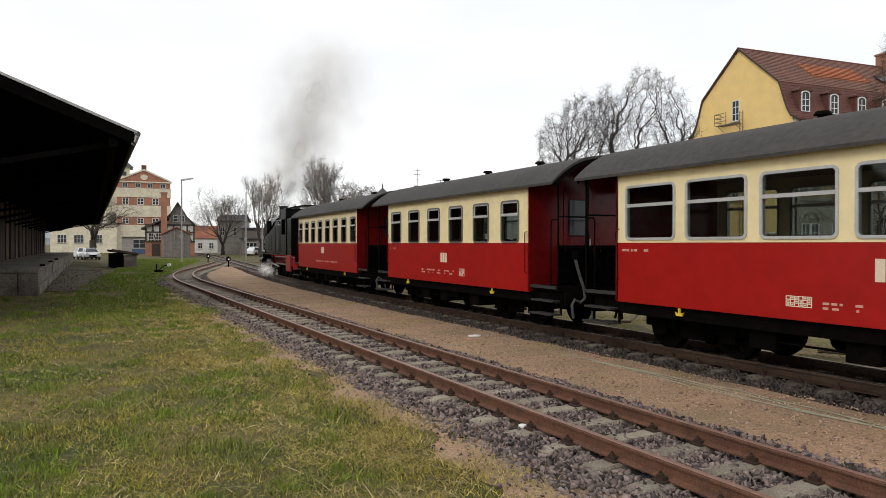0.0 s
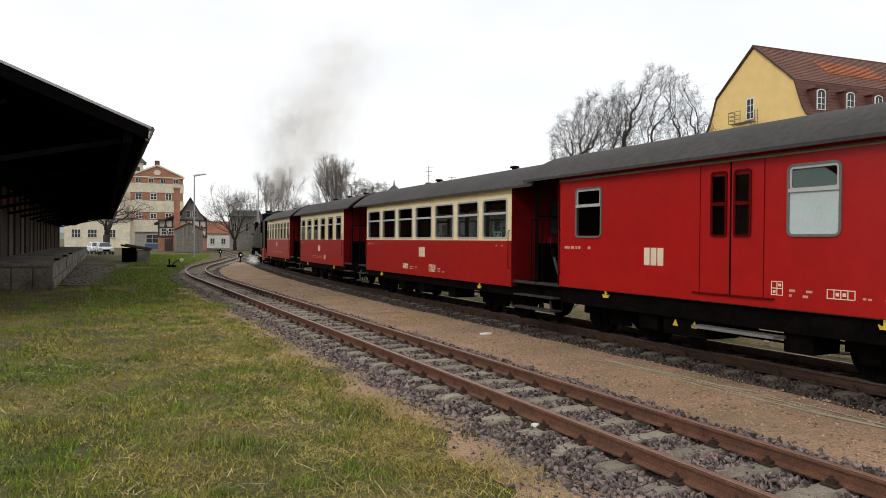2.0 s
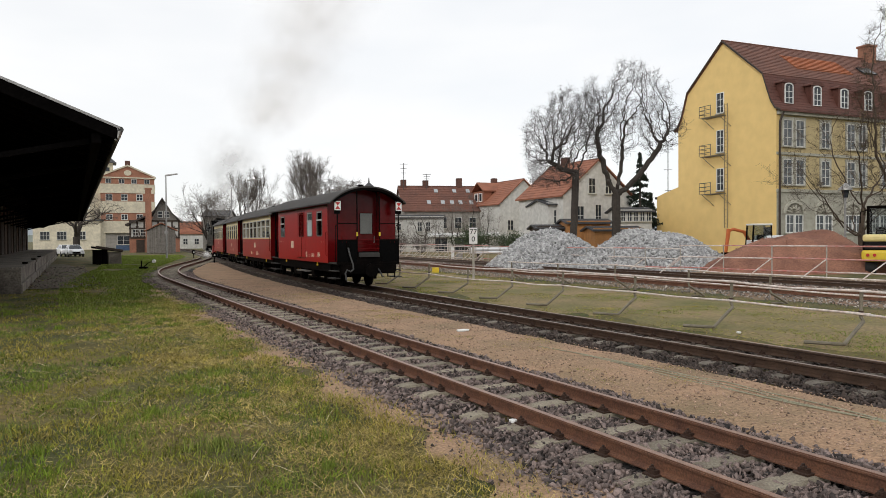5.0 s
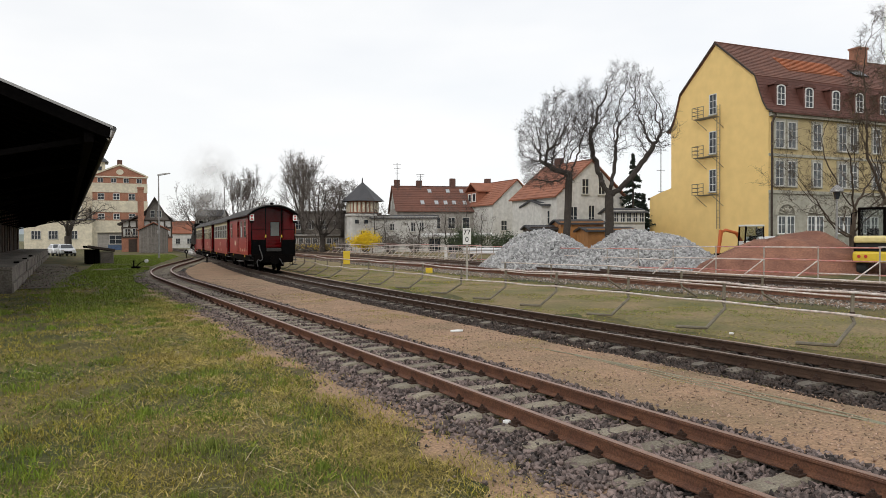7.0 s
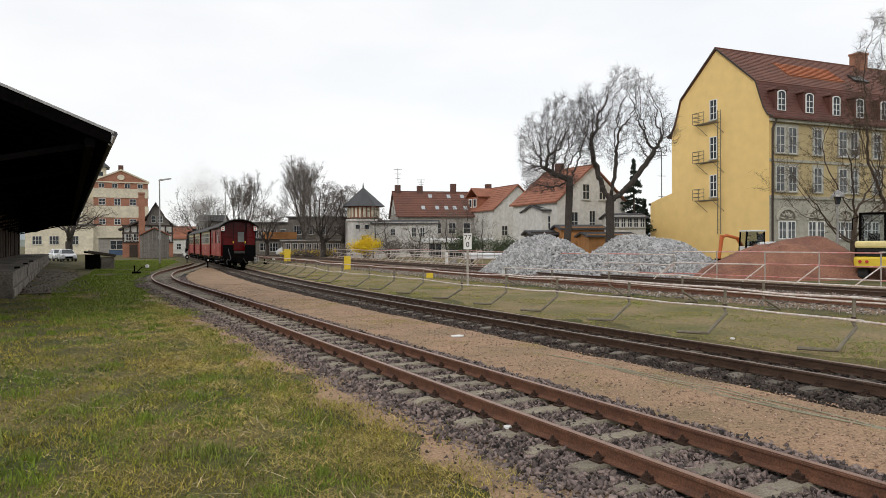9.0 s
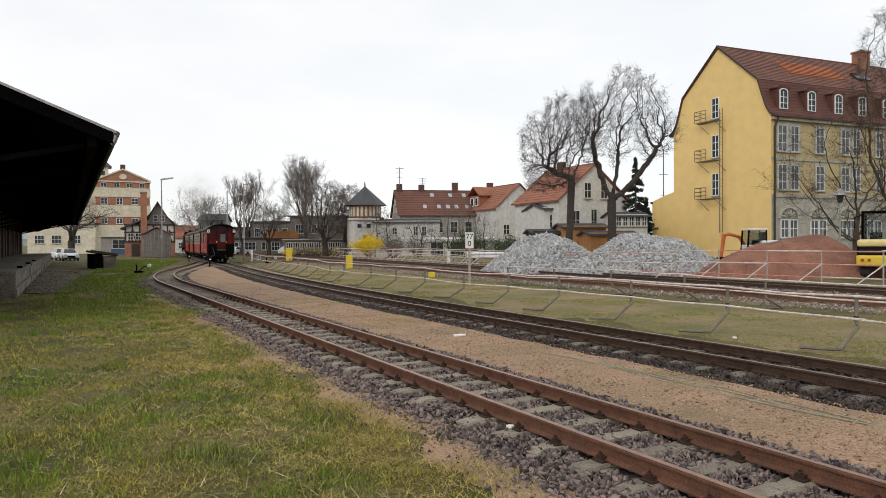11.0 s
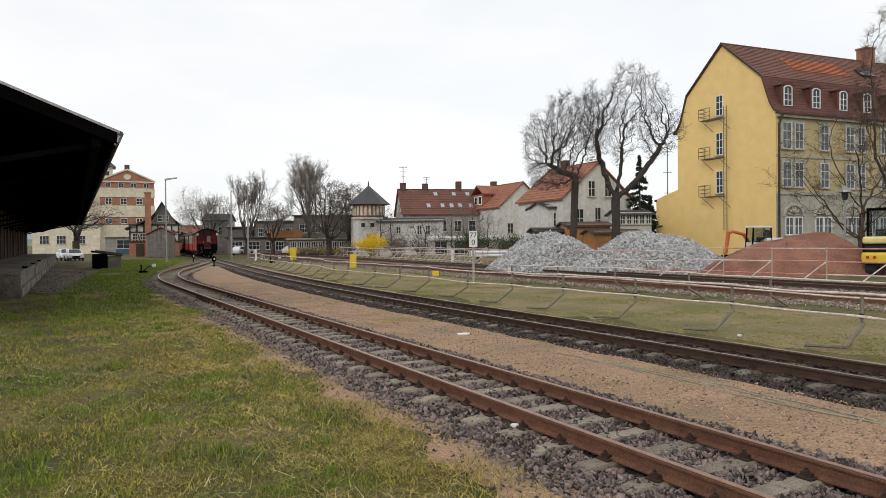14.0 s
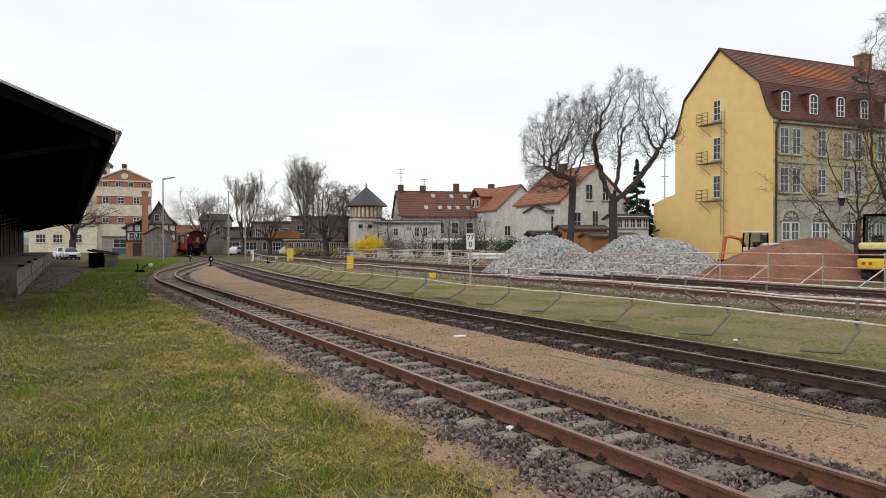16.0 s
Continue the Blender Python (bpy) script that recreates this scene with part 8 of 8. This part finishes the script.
def excavator(X, Y, turn, label, paint, arm_paint, scale=1.0, arm=True):
    x, y = cross(X, Y)
    e = thing("excavator", label, "excavator", "excavators", at=pose(x, y, -0.2, 0, 0, turn))
    s = scale
    for k in (-1, 1):
        t = part("crawler_track", G().prism(rounded(-1.4 * s, 1.4 * s, 0.0, 0.6 * s, 0.28 * s), "x", *sorted((k * 0.65 * s, k * 1.0 * s))), M_TYRE, e, "black crawler track")
    part("turntable", G().tube([(0, 0, 0.5 * s), (0, 0, 0.75 * s)], 0.6 * s, 14), M_BLACK, e)
    part("engine_house", G().prism(rounded(-1.5 * s, 0.2 * s, 0.75 * s, 1.85 * s, 0.25 * s), "x", -0.95 * s, 0.95 * s), paint, e, bevel=0.05 * s)
    part("engine_grille", G().box(-0.7 * s, 0.7 * s, -1.52 * s, -1.49 * s, 1.1 * s, 1.45 * s), M_BLACK, e)
    g = G()
    for a in (-0.9, 0.1):
        for b in (-0.25, 1.05):
            g.tube([(a * s, b * s, 0.8 * s), (a * s, b * 0.9 * s, 2.55 * s)], 0.06 * s, 6)
    part("cab_base", G().box(-0.93 * s, 0.13 * s, -0.28 * s, 1.02 * s, 0.75 * s, 1.55 * s), M_CARWHITE, e, "white cab base", bevel=0.03)
    part("cab_frame", g, M_BLACK, e, "black cab posts")
    part("cab_back", G().box(-0.85 * s, 0.05 * s, -0.22 * s, -0.18 * s, 1.3 * s, 2.4 * s), M_PANE, e, "dark cab window")
    part("cab_roof", G().box(-0.98 * s, 0.18 * s, -0.3 * s, 1.0 * s, 2.52 * s, 2.64 * s), M_WHITE if paint is M_CARWHITE else M_BLACK, e, bevel=0.04 * s)
    for a in (-0.92, 0.12):
        part("cab_pane", G().box(a * s - 0.01, a * s + 0.01, -0.2 * s, 0.95 * s, 1.25 * s, 2.5 * s), M_GLASS, e)
    part("cab_seat", G().box(-0.65 * s, -0.15 * s, 0.0, 0.45 * s, 1.1 * s, 1.9 * s), M_BLACK, e, bevel=0.05)
    for k in (-0.65, 0.65):
        part("tail_light", G().tube([(k * s, -1.5 * s, 0.95 * s), (k * s, -1.54 * s, 0.95 * s)], 0.09 * s, 10), M_REDLAMP, e)
    if arm:
        b = part("boom", G().tube([(0.5 * s, 0.4 * s, 1.1 * s), (0.5 * s, 1.0 * s, 2.1 * s), (0.5 * s, 1.75 * s, 2.3 * s), (0.5 * s, 2.15 * s, 2.1 * s)], [0.12 * s, 0.13 * s, 0.11 * s, 0.08 * s], 6), arm_paint, e, "jointed boom")
        part("dipper", G().tube([(0.5 * s, 2.05 * s, 2.3 * s), (0.5 * s, 2.25 * s, 0.7 * s)], [0.16 * s, 0.11 * s], 6), arm_paint, b)
        part("bucket", G().prism([(1.95 * s, 0.7 * s), (2.45 * s, 0.7 * s), (2.35 * s, 0.1 * s), (1.85 * s, 0.2 * s)], "x", 0.2 * s, 0.8 * s), M_BLACK, b)


excavator(23.2, 52, 62, "small white excavator with an orange boom behind the soil heap", M_CARWHITE, M_ORANGE, 1.08)


def large_excavator(X, Y, turn, label):
    x, y = cross(X, Y)
    e = thing("excavator", label, "excavator", "excavators", at=pose(x, y, -0.2, 0, 0, turn))
    for k in (-1, 1):
        part("crawler_track", G().prism(rounded(-1.7, 1.7, 0.0, 0.75, 0.34), "x", *sorted((k * 0.75, k * 1.2))), M_TYRE, e, "black crawler track")
    part("counterweight", G().prism([(-1.3, 0.62), (1.3, 0.62), (1.35, 0.85), (1.35, 1.2), (-1.35, 1.2), (-1.35, 0.85)], "y", -2.1, -0.2), M_YELLOW, e, "rounded yellow counterweight", bevel=0.12)
    part("engine_grille", G().box(-1.3, 1.3, -2.0, 0.0, 1.2, 1.62), M_BLACK, e, bevel=0.03)
    for i in range(6):
        part("grille_slat", G().box(-1.2, 1.2, -2.02, -2.0, 1.25 + i * 0.06, 1.28 + i * 0.06), M_TYRE, e)
    part("engine_hood", G().box(-1.3, 1.3, -2.05, 0.1, 1.62, 2.0), M_HOOD, e, "cream-yellow engine hood", bevel=0.12)
    for a in (-1.25, -0.1):
        for b in (0.05, 1.5):
            part("cab_post", G().tube([(a, b, 1.0), (a, b * 0.95, 3.45)], 0.07, 6), M_BLACK, e)
    part("cab_roof", G().box(-1.32, -0.03, -0.05, 1.5, 3.4, 3.52), M_BLACK, e, bevel=0.04)
    part("cab_base", G().box(-1.3, -0.05, 0.0, 1.5, 0.9, 1.7), M_BLACK, e)
    part("cab_pane", G().box(-1.28, -0.08, 0.03, 0.05, 1.75, 3.4), M_GLASS, e)
    part("cab_seat", G().box(-0.95, -0.4, 0.4, 0.9, 1.6, 2.4), M_BLACK, e, bevel=0.05)
    part("mirror_arm", G().tube([(-1.25, 0.1, 3.3), (-1.6, -0.1, 3.2), (-1.6, -0.1, 2.6)], 0.03, 5), M_BLACK, e)
    for k in (-1.05, -0.75, 0.9):
        part("tail_light", G().tube([(k, -2.08, 0.95), (k, -2.16, 0.95)], 0.08, 12), M_REDLAMP, e)


M_HOOD = mat("cream_yellow_paint", (0.72, 0.60, 0.26), 0.45, scale=4, var=0.12)
large_excavator(23.5, 37.0, -65, "yellow and black crawler excavator beside the soil heap")

# ---- smoke ----


def smoke_mat(name, color, density):
    """A puff that thins out from its middle and is torn by noise."""
    m = bpy.data.materials.new(name)
    m.use_nodes = True
    n, l = m.node_tree.nodes, m.node_tree.links
    n.clear()
    o = n.new("ShaderNodeOutputMaterial")
    mix = n.new("ShaderNodeMixShader")
    tr = n.new("ShaderNodeBsdfTransparent")
    df = n.new("ShaderNodeBsdfDiffuse")
    df.inputs[0].default_value = (*color, 1)
    co = n.new("ShaderNodeTexCoord")
    flat = n.new("ShaderNodeVectorMath")
    flat.operation = "MULTIPLY"
    flat.inputs[1].default_value = (1, 0, 1)
    ln = n.new("ShaderNodeVectorMath")
    ln.operation = "LENGTH"
    fall = n.new("ShaderNodeMapRange")
    fall.interpolation_type = "SMOOTHSTEP"
    fall.inputs[1].default_value, fall.inputs[2].default_value = 1.0, 0.0
    fall.inputs[3].default_value, fall.inputs[4].default_value = 0.0, density
    no = n.new("ShaderNodeTexNoise")
    no.inputs["Scale"].default_value, no.inputs["Detail"].default_value = 1.7, 5
    cl = n.new("ShaderNodeMapRange")
    cl.inputs[1].default_value, cl.inputs[2].default_value = 0.25, 0.7
    mul = n.new("ShaderNodeMath")
    mul.operation = "MULTIPLY"
    l.new(co.outputs["Object"], flat.inputs[0])
    l.new(flat.outputs[0], ln.inputs[0])
    l.new(ln.outputs["Value"], fall.inputs[0])
    l.new(co.outputs["Object"], no.inputs[0])
    l.new(no.outputs[0], cl.inputs[0])
    l.new(fall.outputs[0], mul.inputs[0])
    l.new(cl.outputs[0], mul.inputs[1])
    l.new(mul.outputs[0], mix.inputs[0])
    l.new(tr.outputs[0], mix.inputs[1])
    l.new(df.outputs[0], mix.inputs[2])
    l.new(mix.outputs[0], o.inputs[0])
    return m


M_SMOKE = smoke_mat("brown_grey_smoke", (0.66, 0.59, 0.52), 0.27)
M_HAZE = smoke_mat("thin_grey_haze", (0.50, 0.48, 0.46), 0.58)
M_STEAM = smoke_mat("white_steam", (0.88, 0.88, 0.88), 0.95)


def puff_mesh(name, material):
    """A shallow lens-shaped wisp of unit radius."""
    g = G()
    rings, k = 6, 20
    vs = [(0, -0.18, 0)] + [(r / rings * math.cos(2 * math.pi * i / k), -0.18 * (1 - (r / rings) ** 2), r / rings * math.sin(2 * math.pi * i / k)) for r in range(1, rings + 1) for i in range(k)]
    fs = [(0, 1 + i, 1 + (i + 1) % k) for i in range(k)]
    for r in range(rings - 1):
        fs += [(1 + r * k + i, 1 + (r + 1) * k + i, 1 + (r + 1) * k + (i + 1) % k, 1 + r * k + (i + 1) % k) for i in range(k)]
    return g.add(vs, fs).mesh(name, material, True)


PUFFS = []
PUFF, HAZE, WISP = puff_mesh("smoke_puff", M_SMOKE), puff_mesh("smoke_puff", M_HAZE), puff_mesh("steam_wisp", M_STEAM)


def smoke():
    """A standing plume left behind, wisps that trail the chimney, and steam at the cylinders."""
    rng = random.Random(9)
    a = radians(-28.6)
    for i in range(8):
        f = i / 7
        size = (1.5 + 1.1 * math.sin(2.4 * f)) * rng.uniform(0.95, 1.15)
        ob = part("smoke_puff", PUFF, None)
        ob.scale = (size * 1.3, size, size * rng.uniform(0.95, 1.2))
        tagged(ob, "thin brown-grey smoke rising from the locomotive", "smoke", "smoke of the locomotive")
        across, ahead = -0.5 + 3.0 * f + rng.uniform(-0.5, 0.5), rng.uniform(-0.5, 0.5) - f
        at = (10.4 + across * math.cos(a) - ahead * math.sin(a), 39.6 + across * math.sin(a) + ahead * math.cos(a), 5.0 + 6.8 * f ** 1.15)
        PUFFS.append((ob, "still", at, rng.uniform(-25, 25), rng.uniform(0.85, 1.15)))
    for i, (back, up, size) in enumerate(((0.3, 1.4, 1.7), (1.8, 3.2, 2.8), (4.5, 6.0, 4.0))):
        ob = part("smoke_puff", HAZE, None)
        ob.scale = (size, size, size)
        tagged(ob, "thin smoke trailing behind the moving chimney", "smoke", "smoke of the locomotive")
        PUFFS.append((ob, "trail", (back, up), rng.uniform(-25, 25), 1.0))
    for x, y, z, size in ((-1.2, 3.6, 0.35, 0.5), (-1.35, 2.2, 0.3, 0.6), (-1.3, 1.2, 0.25, 0.45)):
        ob = part("steam_wisp", WISP, None)
        ob.scale = (size, size, size * 0.8)
        tagged(ob, "white steam blowing from the cylinders", "steam", "steam of the locomotive")
        PUFFS.append((ob, "steam", (x, y, z), 0.0, 1.0))


smoke()


def smoke_motions():
    ticks = [i * 0.5 for i in range(33)]
    for ob, how, at, spin, pace in PUFFS:
        rows = []
        for t in ticks:
            y = tail(t) + LOCO_AT + 4.1
            if how == "still":
                gone = min(5.0, max(0.0, t - 3.6))
                p = (at[0] + 0.06 * t + 0.5 * (pace - 1) * 10 * gone, at[1] - 0.1 * t, at[2] + 0.12 * pace * t + 1.5 * pace * gone ** 2)
            elif how == "trail":
                p = (line_main(y - at[0]) + 0.3 + 0.12 * at[0], y - at[0], 3.6 + at[1] + 0.15 * math.sin(t * 1.3 + at[0]))
            else:
                q = tail(t) + LOCO_AT + at[1]
                p = (line_main(q) + at[0], q, at[2] + 0.05 * math.sin(5 * t + q))
            rows.append((t, pose(*p, 0, spin + 6 * t, -15 if how != "steam" else -28)))
        walk(ob, rows)


motions()
